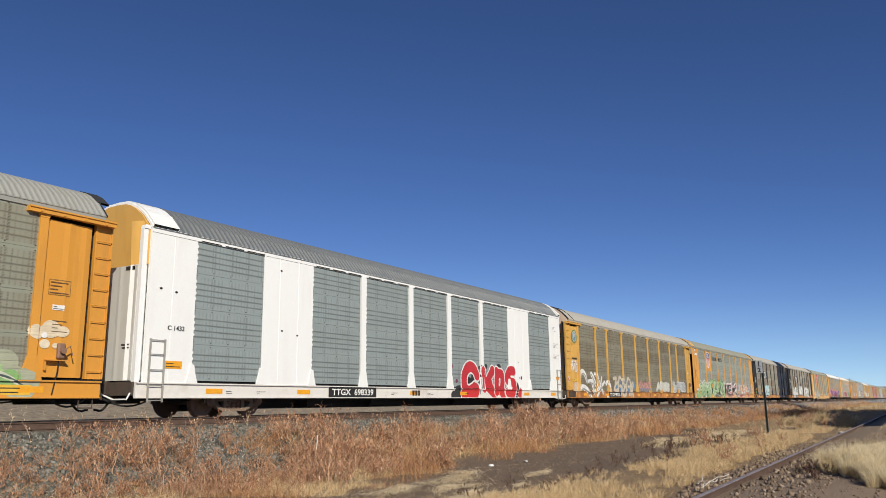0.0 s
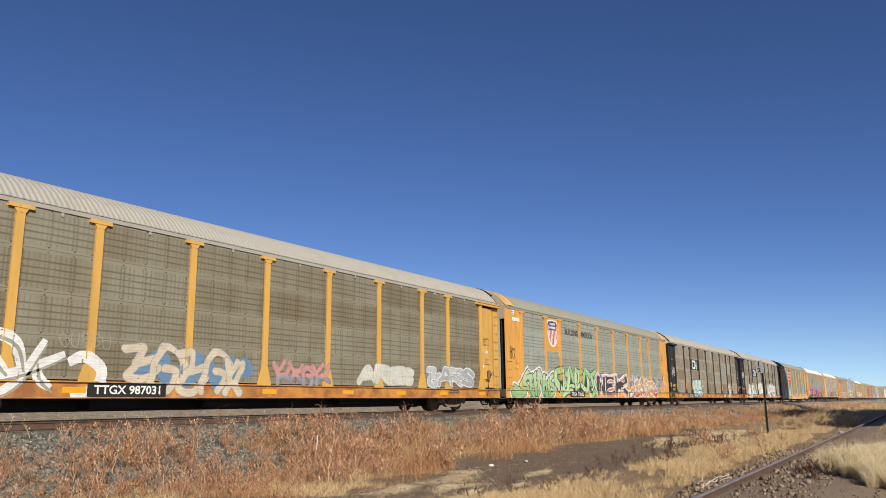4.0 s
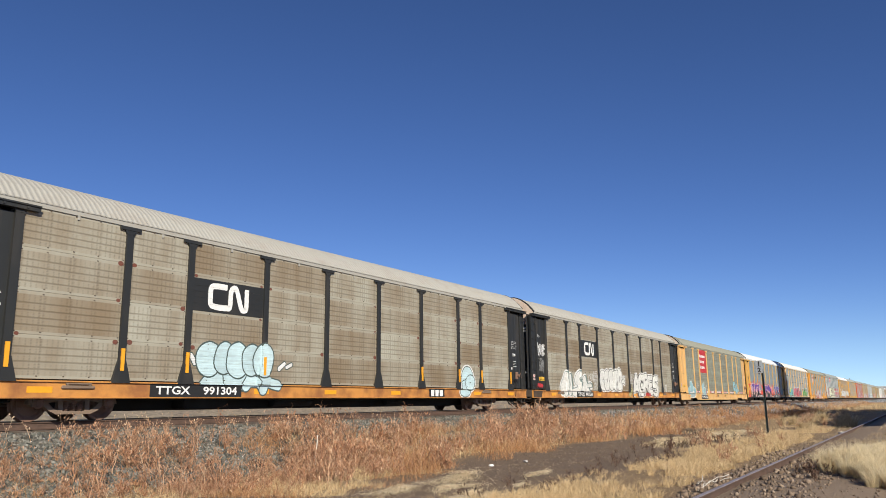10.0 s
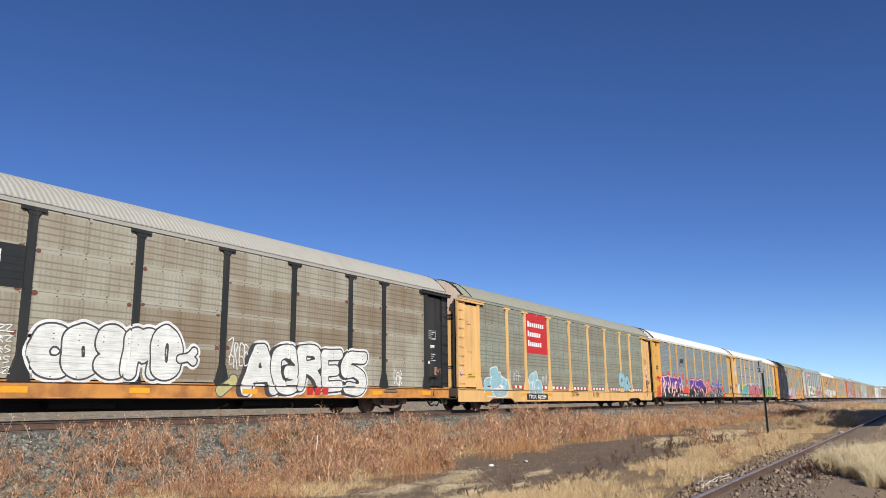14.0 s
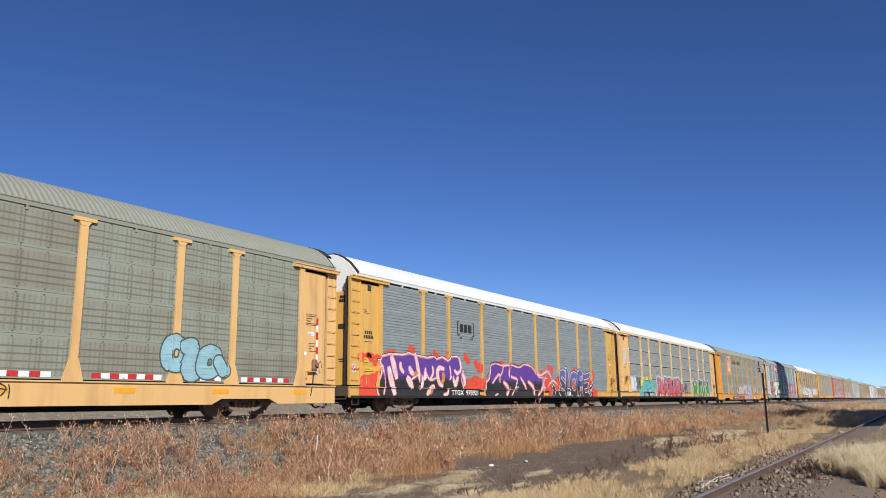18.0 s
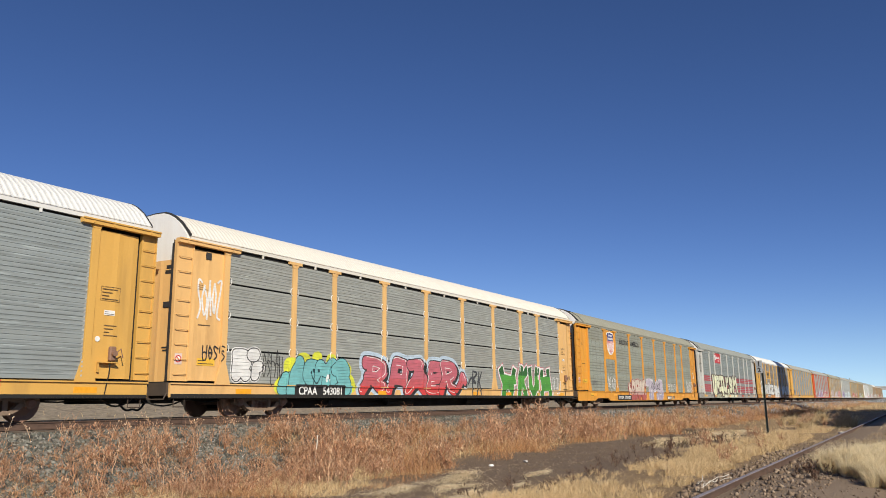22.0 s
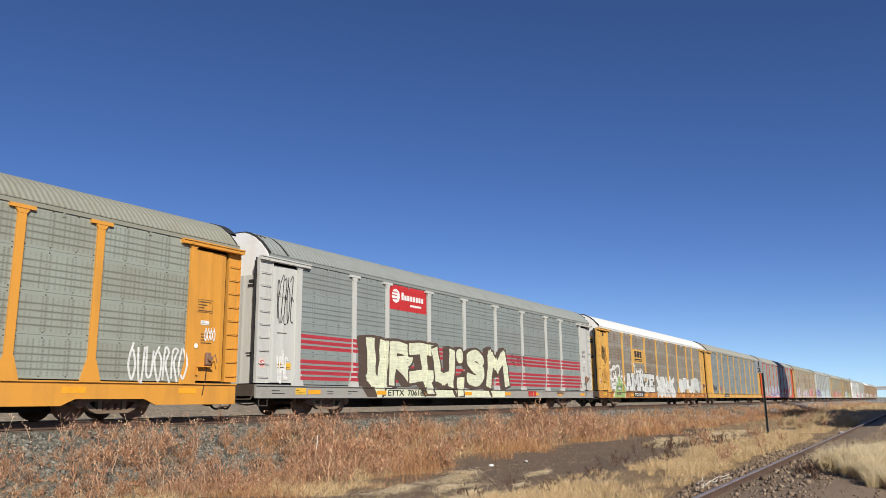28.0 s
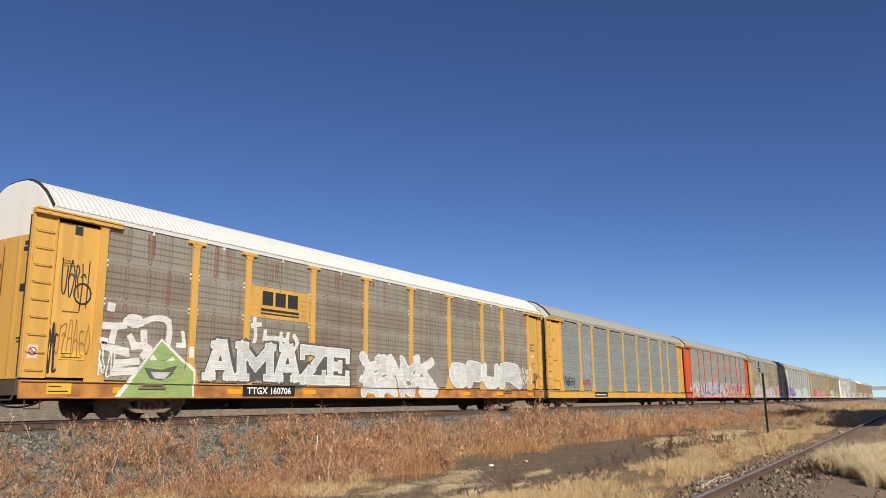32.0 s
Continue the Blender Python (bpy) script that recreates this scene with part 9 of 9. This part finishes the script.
    add("russet_grass", [
        (6000, 9.3, 15.2, 8.9, 12.2, 0.25, 28, 1.1, 0.06, 0.28, 1.9, 0.006),
        (5000, 6.5, 20, 11.8, 15.8, 0.5, 21, 1.5, 0.05, 0.24, 2.0, 0.008),
        (1100, 6.5, 18, 12.0, 15.4, 0.4, 26, 1.3, 0.25, 0.6, 1.8, 0.006),
        (11500, 14.5, 26, 9.2, 15.2, 0.35, 22, 1.2, 0.2, 0.75, 1.7, 0.008),
        (8500, 22, 52, 10.0, 15.2, 0.45, 27, 1.2, 0.15, 0.55, 1.7, 0.010),
        (9000, 34, 110, 9.3, 15.9, 0.15, 23, 1.3, 0.3, 0.75, 0.8, 0.022),
        (4000, 90, 260, 6.0, 15.9, 0.2, 24, 1.2, 0.4, 0.9, 0.8, 0.05),
        (5000, -40, 7, 11.5, 16.0, 0.2, 25, 1.0, 0.1, 0.4, 0.8, 0.02),
    ], RUSSET, "rust-brown dried grass and weeds along the track bank")
    # spiky clumps standing at the edge of the shade
    for cx, cy, n, h in ((48.8, 5.7, 12, 0.95), (47.2, 3.7, 14, 1.0), (51.8, 7.2, 12, 0.9), (56.0, 4.6, 12, 1.0), (52.4, 4.3, 10, 0.8), (44.0, 5.2, 9, 0.7), (61.4, 6.5, 14, 1.1)):
        a, q = RNG.uniform(0, 2 * math.pi, n), 0.5 * np.sqrt(RNG.random(n))
        v, f = tufts(cx + q * np.cos(a), cy + q * np.sin(a), h * RNG.uniform(0.6, 1.1, n), 40, 0.08, 0.014, 0.8)
        tagged(new("grass_clump", raw_mesh("grass_clump", v, f, PALE)), "spiky clump of dry grass at the edge of the shade", "grass", "grass bunches")
    # one big bunch of tall pale grass
    for cx, cy, n, r, h in ((17.2, 1.15, 70, 0.75, 0.74), (15.9, 0.75, 36, 0.5, 0.62), (15.0, 0.62, 22, 0.32, 0.5), (16.6, 0.25, 40, 0.5, 0.66), (18.6, 0.35, 60, 0.8, 0.72), (20.6, 1.0, 46, 0.7, 0.55), (24.0, 0.8, 36, 0.8, 0.45)):
        a, q = RNG.uniform(0, 2 * math.pi, n), r * np.sqrt(RNG.random(n))
        x, y = cx + q * np.cos(a) * 1.5, cy + q * np.sin(a)
        v, f = tufts(x, y, h * (1 - 0.35 * (q / r) ** 2) * RNG.uniform(0.75, 1.15, n), 190, 0.10, 0.0045, 0.5, 2.5)
        tagged(new("grass_clump", raw_mesh("grass_clump", v, f, BUNCH)), "tall bunch of pale dry grass beside the siding", "grass", "grass bunches")


def weed(rng, h, spread, stems=5, twigs=7, seeds=True):
    """One dried weed about the origin: stems, curling side twigs and seed heads."""
    parts = []
    for _ in range(stems):
        a = rng.uniform(0, 2 * math.pi)
        top = h * rng.uniform(0.6, 1.0)
        t = np.linspace(0, 1, 6)
        lean = spread * rng.uniform(0.2, 1.0)
        P = np.stack([np.cos(a) * lean * t ** 1.5, np.sin(a) * lean * t ** 1.5, top * t * (1 - 0.1 * t)], 1)
        P[1:] += rng.normal(0, 0.012, (5, 3))
        parts.append((P[None], np.linspace(0.015, 0.006, 6)[None]))
        for _ in range(twigs):
            k = rng.uniform(0.3, 0.95)
            o = np.array([np.interp(k, t, P[:, i]) for i in range(3)])
            b = rng.uniform(0, 2 * math.pi)
            L = h * rng.uniform(0.12, 0.36)
            u = np.linspace(0, 1, 6)
            Q = o + np.stack([np.cos(b) * L * u * 0.8, np.sin(b) * L * u * 0.8, L * (0.8 * u - 0.5 * u ** 2 * rng.uniform(0.0, 2.6))], 1)
            Q[1:] += rng.normal(0, 0.022, (5, 3))
            parts.append((Q[None], np.linspace(0.011, 0.005, 6)[None]))
            if rng.random() < 0.4:
                c = Q[int(rng.integers(2, 6))]
                g = rng.uniform(0, 2 * math.pi)
                t6 = np.linspace(0, 1, 6)
                ln = rng.uniform(0.03, 0.075)
                S = c + np.stack([np.cos(g + 2.2 * t6) * ln * t6, np.sin(g + 2.2 * t6) * ln * t6, -ln * 0.9 * t6 + 0.02 * np.sin(5 * t6)], 1)
                parts.append((S[None], np.array([[0.004, 0.016, 0.022, 0.02, 0.012, 0.003]])))
            if seeds and rng.random() < 0.22:
                e = Q[-1]
                S = e + np.linspace(-0.5, 0.5, 6)[:, None] * np.array([[0.0, 0.0, 0.05]])
                parts.append((S[None], np.array([[0.005, 0.014, 0.021, 0.021, 0.014, 0.005]])))
    P = np.concatenate([p[0] for p in parts])
    W = np.concatenate([p[1] for p in parts])
    return strips(P, W)


def build_weeds():
    rng = np.random.default_rng(17)
    kinds = [weed(rng, 0.55, 0.25), weed(rng, 0.75, 0.35, 6, 9), weed(rng, 0.40, 0.3, 6, 6), weed(rng, 0.95, 0.3, 4, 8), weed(rng, 0.30, 0.25, 5, 5)]
    spots = []
    for n, x0, x1, y0, y1, g in ((330, 6.0, 17.0, 11.6, 16.5, 1.1), (190, 9.0, 16.0, 9.6, 12.2, 1.0), (520, 14.0, 38.0, 11.6, 16.0, 1.2), (260, 30.0, 80.0, 10.0, 16.0, 1.2), (40, 20.0, 60.0, 4.0, 7.0, 1.2)):
        x, y = scatter(n, x0, x1, y0, y1, 0.2, 31, g)
        spots += list(zip(x, y))
    vs = []
    for i, (x, y) in enumerate(spots):
        v, f = kinds[int(rng.integers(0, 5))]
        a, s = rng.uniform(0, 2 * math.pi), rng.uniform(0.5, 1.0) * (1.0 + 0.22 * math.sin(x * 1.3 + 2 * math.sin(y * 1.1)))
        if y > 15.2:
            s *= 0.75
        elif x > 15:
            s *= 1.35 + 0.35 * max(0.0, 1.0 - abs(x - 31.0) / 9.0)
        q = v.copy() * s
        q[:, 0], q[:, 1] = q[:, 0] * math.cos(a) - q[:, 1] * math.sin(a), q[:, 0] * math.sin(a) + q[:, 1] * math.cos(a)
        vs.append((q + (x, y, float(ground_z(x, y)) - 0.02), f))
    v, f = join(vs)
    tagged(new("dry_weeds", raw_mesh("dry_weeds", v, f, TWIG)), "rust-brown dried weeds with curled twigs", "weeds", kind="stuff")
    # single tall weeds that stand out before the rails
    for i, (x, y, h) in enumerate(((9.6, 15.2, 1.05), (10.7, 15.6, 0.9), (12.9, 15.0, 1.2), (13.9, 15.3, 1.15), (15.6, 14.8, 1.0), (17.8, 14.6, 1.15), (18.9, 14.9, 1.25), (19.7, 14.3, 1.2),
                                   (21.6, 14.6, 1.1), (26.0, 14.0, 1.35), (27.2, 14.4, 1.4), (28.4, 13.8, 1.3), (31.0, 14.2, 1.3), (33.5, 14.0, 1.3), (24.4, 13.6, 1.1), (36.0, 14.0, 1.3))):
        v, f = weed(rng, h, 0.35, 4, 8)
        ob = new("dried_weed", raw_mesh("dried_weed", v, f, TWIG))
        ob.location = (x, y, float(ground_z(x, y)) - 0.02)
        tagged(ob, "tall dried brown weed with small seed heads", "weed", "tall weeds by the track")


def build_litter():
    """Flat mats of pale broken straw on the dirt track, and small weeds with dark seed heads."""
    spots = ((31.0, 8.2, 2.2, 0.45, 8000), (36.0, 7.6, 3.4, 0.45, 8000), (16.1, 7.5, 0.45, 0.12, 260), (15.4, 7.25, 0.3, 0.08, 150), (14.4, 7.15, 0.55, 0.1, 260), (13.2, 7.9, 0.9, 0.2, 900),
             (12.5, 7.2, 0.7, 0.14, 420), (14.2, 8.5, 1.0, 0.3, 1300), (21.4, 6.4, 0.6, 0.12, 260), (12.0, 8.6, 0.9, 0.3, 700), (11.0, 6.3, 0.9, 0.2, 400))
    vs = []
    for cx, cy, rx, ry, n in spots:
        x = cx + rx * RNG.normal(0, 0.5, n)
        y = cy + ry * RNG.normal(0, 0.5, n) + 0.12 * np.sin(x * 3.0)
        a, L = RNG.uniform(0, 2 * math.pi, n), RNG.uniform(0.08, 0.24, n) * (1 + (cx > 25))
        z = ground_z(x, y) + RNG.uniform(0.005, 0.06, n)
        t = np.linspace(-0.5, 0.5, 4)
        P = np.stack([x[:, None] + np.cos(a)[:, None] * L[:, None] * t, y[:, None] + np.sin(a)[:, None] * L[:, None] * t, z[:, None] + L[:, None] * (RNG.uniform(-0.15, 0.25, n)[:, None] * t + 0.1 - 0.4 * t ** 2)], -1)
        vs.append(strips(P, np.tile(np.array([0.5, 1.0, 1.0, 0.4]), (n, 1)) * RNG.uniform(0.006, 0.012, n)[:, None] * (1 + (cx > 25))))
    v, f = join(vs)
    tagged(new("straw_litter", raw_mesh("straw_litter", v, f, LITTER)), "pale broken straw lying on the dirt track", "straw", kind="stuff")
    rng = np.random.default_rng(23)
    vs = []
    for x0, x1, y0, y1, n in ((19, 30, 5.6, 7.6, 34), (26, 34, 6.2, 8.6, 26), (11, 20, 5.4, 6.6, 14), (14.8, 17.0, 1.6, 2.3, 9), (10, 16, 12.2, 15.0, 30)):
        for _ in range(n):
            v, f = weed(rng, rng.uniform(0.25, 0.5 if y0 > 3 else 0.34), 0.16, 3, 4)
            x, y = rng.uniform(x0, x1), rng.uniform(y0, y1)
            vs.append((v + (x, y, float(ground_z(x, y)) - 0.02), f))
    v, f = join(vs)
    tagged(new("dark_weeds", raw_mesh("dark_weeds", v, f, DARK_WEED)), "small dark brown weeds with seed heads", "weeds", kind="stuff")
    # one bleached stalk on its own
    bm = bmesh.new()
    z = float(ground_z(13.9, 12.1))
    pipe(bm, [(13.9, 12.1, z - 0.02), (13.88, 12.1, z + 0.3), (13.92, 12.08, z + 0.62), (13.9, 12.06, z + 0.8)], 0.012, 5)
    tagged(new("dead_stalk", finish(bm, "dead_stalk", flat_mat("bleached_stalk", (0.78, 0.72, 0.62), 0.8))), "bleached upright dead stalk among brown weeds", "stalk")


LITTER = island_mat("straw_litter_pale", [(0.62, 0.46, 0.26), (0.86, 0.70, 0.45), (0.90, 0.77, 0.54), (0.74, 0.56, 0.33)], 0.85)
DARK_WEED = island_mat("dark_seed_weed", [(0.05, 0.03, 0.02), (0.12, 0.065, 0.04), (0.09, 0.045, 0.03), (0.2, 0.12, 0.07)], 0.9)
def build_seed_weeds():
    """Thin dry stalks with round seed heads, standing before the near rail."""
    rng = np.random.default_rng(41)
    octa = np.array([(1, 0, 0), (-1, 0, 0), (0, 1, 0), (0, -1, 0), (0, 0, 1), (0, 0, -1)], float)
    of = np.array([(0, 2, 4), (2, 1, 4), (1, 3, 4), (3, 0, 4), (2, 0, 5), (1, 2, 5), (3, 1, 5), (0, 3, 5)])
    for i in range(26):
        x, y = 6.6 + 0.62 * i + rng.uniform(-0.3, 0.3), rng.uniform(15.7, 16.75)
        parts = []
        for _ in range(int(rng.integers(2, 5))):
            a, h = rng.uniform(0, 2 * math.pi), rng.uniform(0.22, 0.55)
            t = np.linspace(0, 1, 6)
            lean = h * rng.uniform(0.1, 0.7)
            P = np.stack([np.cos(a) * lean * t ** 1.6, np.sin(a) * lean * t ** 1.6, h * t], 1)
            parts.append(strips(P[None], np.linspace(0.009, 0.005, 6)[None]))
            tips = [P[-1]]
            for _ in range(int(rng.integers(1, 4))):
                o = P[int(rng.integers(2, 5))]
                q = o + np.array([rng.uniform(-0.12, 0.12), rng.uniform(-0.12, 0.12), rng.uniform(0.05, 0.16)])
                parts.append(strips(np.linspace(o, q, 4)[None], np.full((1, 4), 0.005)))
                tips.append(q)
            for p in tips:
                parts.append((octa * rng.uniform(0.014, 0.024) + p, of))
        v, f = join(parts)
        ob = new("seed_weed", raw_mesh("seed_weed", v, f, SEED_WEED))
        ob.location = (x, y, float(ground_z(x, y)) - 0.02)
        tagged(ob, "thin dry weed with round seed heads by the rail", "weed", "seed weeds by the rail")


SEED_WEED = island_mat("seed_weed_tan", [(0.30, 0.16, 0.09), (0.56, 0.36, 0.22), (0.70, 0.54, 0.38), (0.40, 0.20, 0.12)], 0.9)
build_seed_weeds()
build_gravel()
build_grass()
build_weeds()
build_litter()


# ---------------------------------------------------------------- mile board, rock, branches
POST_MAT = paint("post_green_steel", (0.05, 0.065, 0.055), (0.12, 0.08, 0.05), 0.5, 0.6)
SIGN_GREY = paint("sign_pale_grey", (0.32, 0.34, 0.36), (0.2, 0.18, 0.16), 0.4, 0.5)


def build_mile_board():
    base = new("mile_board")
    px, py = 37.6, 6.12
    pz = float(ground_z(px, py))
    base.location = (px, py, pz)
    tagged(base, "pale grey fraction board on a dark steel post in dry grass", "sign")

    def post(bm):
        for a, b in ((-0.045, -0.035), (0.035, 0.045)):
            box(bm, -0.03, 0.03, a, b, -0.3, 2.95)
        box(bm, 0.02, 0.03, -0.045, 0.045, -0.3, 2.95)
    part("post", _b(post), POST_MAT, base)

    def board(bm):
        soft_box(bm, -0.05, -0.04, -0.03, 0.26, 2.76, 3.33, 0.004)
    part("board", _b(board), SIGN_GREY, base, "pale grey board")
    for ch, y0, y1, z0, z1 in (("1", 0.09, 0.145, 3.08, 3.29), ("2", 0.045, 0.19, 2.80, 3.0)):
        pts, tri = glyph(ch, 0.03)
        lo, hi = pts.min(0), pts.max(0)
        q = (pts - lo) / (hi - lo)
        me = bpy.data.meshes.new("figure")
        me.from_pydata([(-0.056, y1 - (y1 - y0) * a, z0 + (z1 - z0) * b) for a, b in q], [], tri)
        me.materials.append(INK)
        ob = new("figure", me)
        ob.parent = base
    bm = bmesh.new()
    box(bm, -0.056, -0.054, 0.03, 0.21, 3.035, 3.055)
    part("fraction_bar", bm, INK, base)


def build_rock(x, y, r, col, name, label):
    bm = bmesh.new()
    bmesh.ops.create_icosphere(bm, subdivisions=2, radius=r)
    rnd = random.Random(int(x * 100))
    for v in bm.verts:
        v.co *= rnd.uniform(0.75, 1.15)
        v.co.z *= 0.55
        v.co.x *= 1.5
    ob = new(name, finish(bm, name, col))
    ob.location = (x, y, float(ground_z(x, y)) + r * 0.25)
    ob.rotation_euler = (0.1, 0.15, 0.6)
    tagged(ob, label, "stone")


def build_branches():
    rnd = random.Random(9)
    m = paint("dead_branch", (0.55, 0.50, 0.44), (0.3, 0.24, 0.18), 0.4, 0.8, streak=False)
    for i in range(5):
        bm = bmesh.new()
        x, y, a = 13.4 + 0.28 * i, 3.35 + 0.07 * i, rnd.uniform(-0.6, 0.6)
        pts, z = [], 0.03
        for k in range(7):
            pts.append((x, y, float(ground_z(x, y)) + z))
            x += 0.12 * math.cos(a)
            y += 0.12 * math.sin(a)
            a += rnd.uniform(-0.35, 0.35)
            z = max(0.02, z + rnd.uniform(-0.04, 0.06))
        pipe(bm, pts, 0.0065, 5)
        tagged(new("dead_branch", finish(bm, "dead_branch", m)), "bleached dead branch lying by the rail", "branch", "dead branches")


build_mile_board()
build_rock(17.7, 9.55, 0.075, flat_mat("chalk_stone", (0.75, 0.74, 0.72), 0.9), "white_stone", "white stone lying on the dirt track")
build_rock(19.6, 9.5, 0.07, flat_mat("grey_stone", (0.42, 0.40, 0.38), 0.9), "grey_stone", "grey stone lying on the dirt track")
build_rock(38.0, 3.2, 0.11, flat_mat("chalk_stone", (0.75, 0.74, 0.72), 0.9), "white_stone", "white stone lying beside the siding rail")
build_branches()


def build_old_tie():
    """A cast-off tie lying slantwise down the bank."""
    a, b = Vector((72.0, 15.6, float(ground_z(72.0, 15.6)) + 0.12)), Vector((74.2, 13.9, float(ground_z(74.2, 13.9)) + 0.12))
    bm = bmesh.new()
    soft_box(bm, -(b - a).length / 2, (b - a).length / 2, -0.16, 0.16, -0.12, 0.12, 0.02)
    ob = new("old_tie", finish(bm, "old_tie", TIE_WOOD))
    ob.location = (a + b) / 2
    ob.rotation_mode = "QUATERNION"
    ob.rotation_quaternion = (b - a).to_track_quat("X", "Z")
    tagged(ob, "dark cast-off wooden tie lying on the bank", "tie")


build_old_tie()


# ---------------------------------------------------------------- what throws the shade by the siding, and the far distance
CONCRETE = paint("elevator_concrete", (0.45, 0.43, 0.40), (0.28, 0.25, 0.22), 0.5, 0.9)
TIN = paint("shed_tin", (0.40, 0.41, 0.41), (0.25, 0.2, 0.15), 0.5, 0.6, 0.3)


def build_elevator():
    base = new("grain_elevator")
    base.location = (99.6, -9, -1.3)
    tagged(base, "tall concrete grain elevator beside the siding", "elevator")
    bm = bmesh.new()
    box(bm, 0.2, 3, -4, 4, 0, 24)
    part("tower", bm, CONCRETE, base)
    bm = bmesh.new()
    prism(bm, [(0.1, 24), (3.1, 24), (1.6, 25.0)], -4.1, 4.1)
    part("tower_roof", bm, TIN, base)
    shed = new("storage_shed")
    shed.location = (65, -14, -1.3)
    tagged(shed, "long tin storage shed with a raised middle beside the siding", "shed")
    bm = bmesh.new()
    box(bm, -16, 27, -6, 6, 0, 9.2)
    part("shed_wall", bm, TIN, shed)
    bm = bmesh.new()
    box(bm, -28, -16, 3.8, 6, 8.3, 9.2)
    part("canopy", bm, TIN, shed)
    for x in (-27.8, -22):
        bm = bmesh.new()
        rod(bm, (x, 4.9, -0.3), (x, 4.9, 8.3), 0.12, 8)
        part("canopy_post", bm, TIN, shed)
    bm = bmesh.new()
    box(bm, -4, 26, -5, 6, 9.2, 14.2)
    part("raised_bay", bm, TIN, shed)
    bm = bmesh.new()
    box(bm, -4.3, 26.3, -5.3, 6.3, 14.2, 14.5)
    part("shed_roof", bm, TIN, shed)


def build_distance():
    con = paint("bridge_concrete", (0.42, 0.42, 0.42), (0.3, 0.28, 0.26), 0.4, 0.9)
    br = new("overpass")
    br.location = (640, 0, -1.3)
    tagged(br, "distant concrete road overpass across the railway", "bridge")
    bm = bmesh.new()
    box(bm, -6, 6, -90, 120, 7.4, 9.0)
    part("deck", bm, con, br)
    bm = bmesh.new()
    box(bm, -6.2, -5.9, -90, 120, 9.0, 9.9)
    part("parapet", bm, con, br)
    for y in (-60, -36, -12, 12, 38, 64, 90):
        bm = bmesh.new()
        box(bm, -4, 4, y - 0.6, y + 0.6, 0, 7.4)
        part("pier", bm, con, br)
    wood = paint("pole_wood", (0.10, 0.08, 0.06), (0.05, 0.04, 0.03), 0.5, 0.9)
    for x, y, h in ((480, 33.4, 12.0),):
        p = new("utility_pole")
        p.location = (x, y, float(ground_z(x, y)))
        tagged(p, "dark wooden utility pole behind the train", "pole", "utility poles")
        bm = bmesh.new()
        rod(bm, (0, 0, -0.5), (0, 0, h), 0.14, 8)
        part("pole", bm, wood, p)
        bm = bmesh.new()
        box(bm, -0.06, 0.06, -0.8, 0.8, h - 0.9, h - 0.75)
        part("crossarm", bm, wood, p)


build_elevator()
build_distance()


# ties of both tracks
def build_ties():
    def tie(bm):
        soft_box(bm, -0.115, 0.115, -1.3, 1.3, -0.178, 0, 0.012)
    bm = bmesh.new()
    tie(bm)
    me = finish(bm, "tie", TIE_WOOD)
    for y, top, x0, n in ((TRACK_Y, -0.19, 4.0, 110), (SIDING_Y, -1.188, 8.0, 70)):
        bed = new("track_bed")
        tagged(bed, "row of weathered wooden ties under the rails", "ties", kind="structure")
        for i in range(n):
            ob = new("tie", me)
            ob.parent = bed
            ob.location = (x0 + 0.54 * i, y + 0.03 * math.sin(i * 5.1), top - 0.004 * (1 + math.sin(i * 2.3)))
            ob.rotation_euler = (0, 0, 0.012 * math.sin(i * 3.7))


build_ties()


# ---------------------------------------------------------------- what moves
def motions():
    times = [0.0, 4.0, 8.0, 12.0, 16.0, 20.0, 24.0, 28.0, 32.0]
    for car, middle in TRAIN:
        walk(car, [(t, pose(middle - SPEED * t, TRACK_Y, 0)) for t in times])
    turn = math.degrees(SPEED / 0.42)
    beat = [2 * i / FPS for i in range(481)]
    for w in WHEELS:
        x, y, z = w.location
        walk(w, [(t, pose(x, y, z, 0, -turn * t, 0)) for t in beat])


motions()
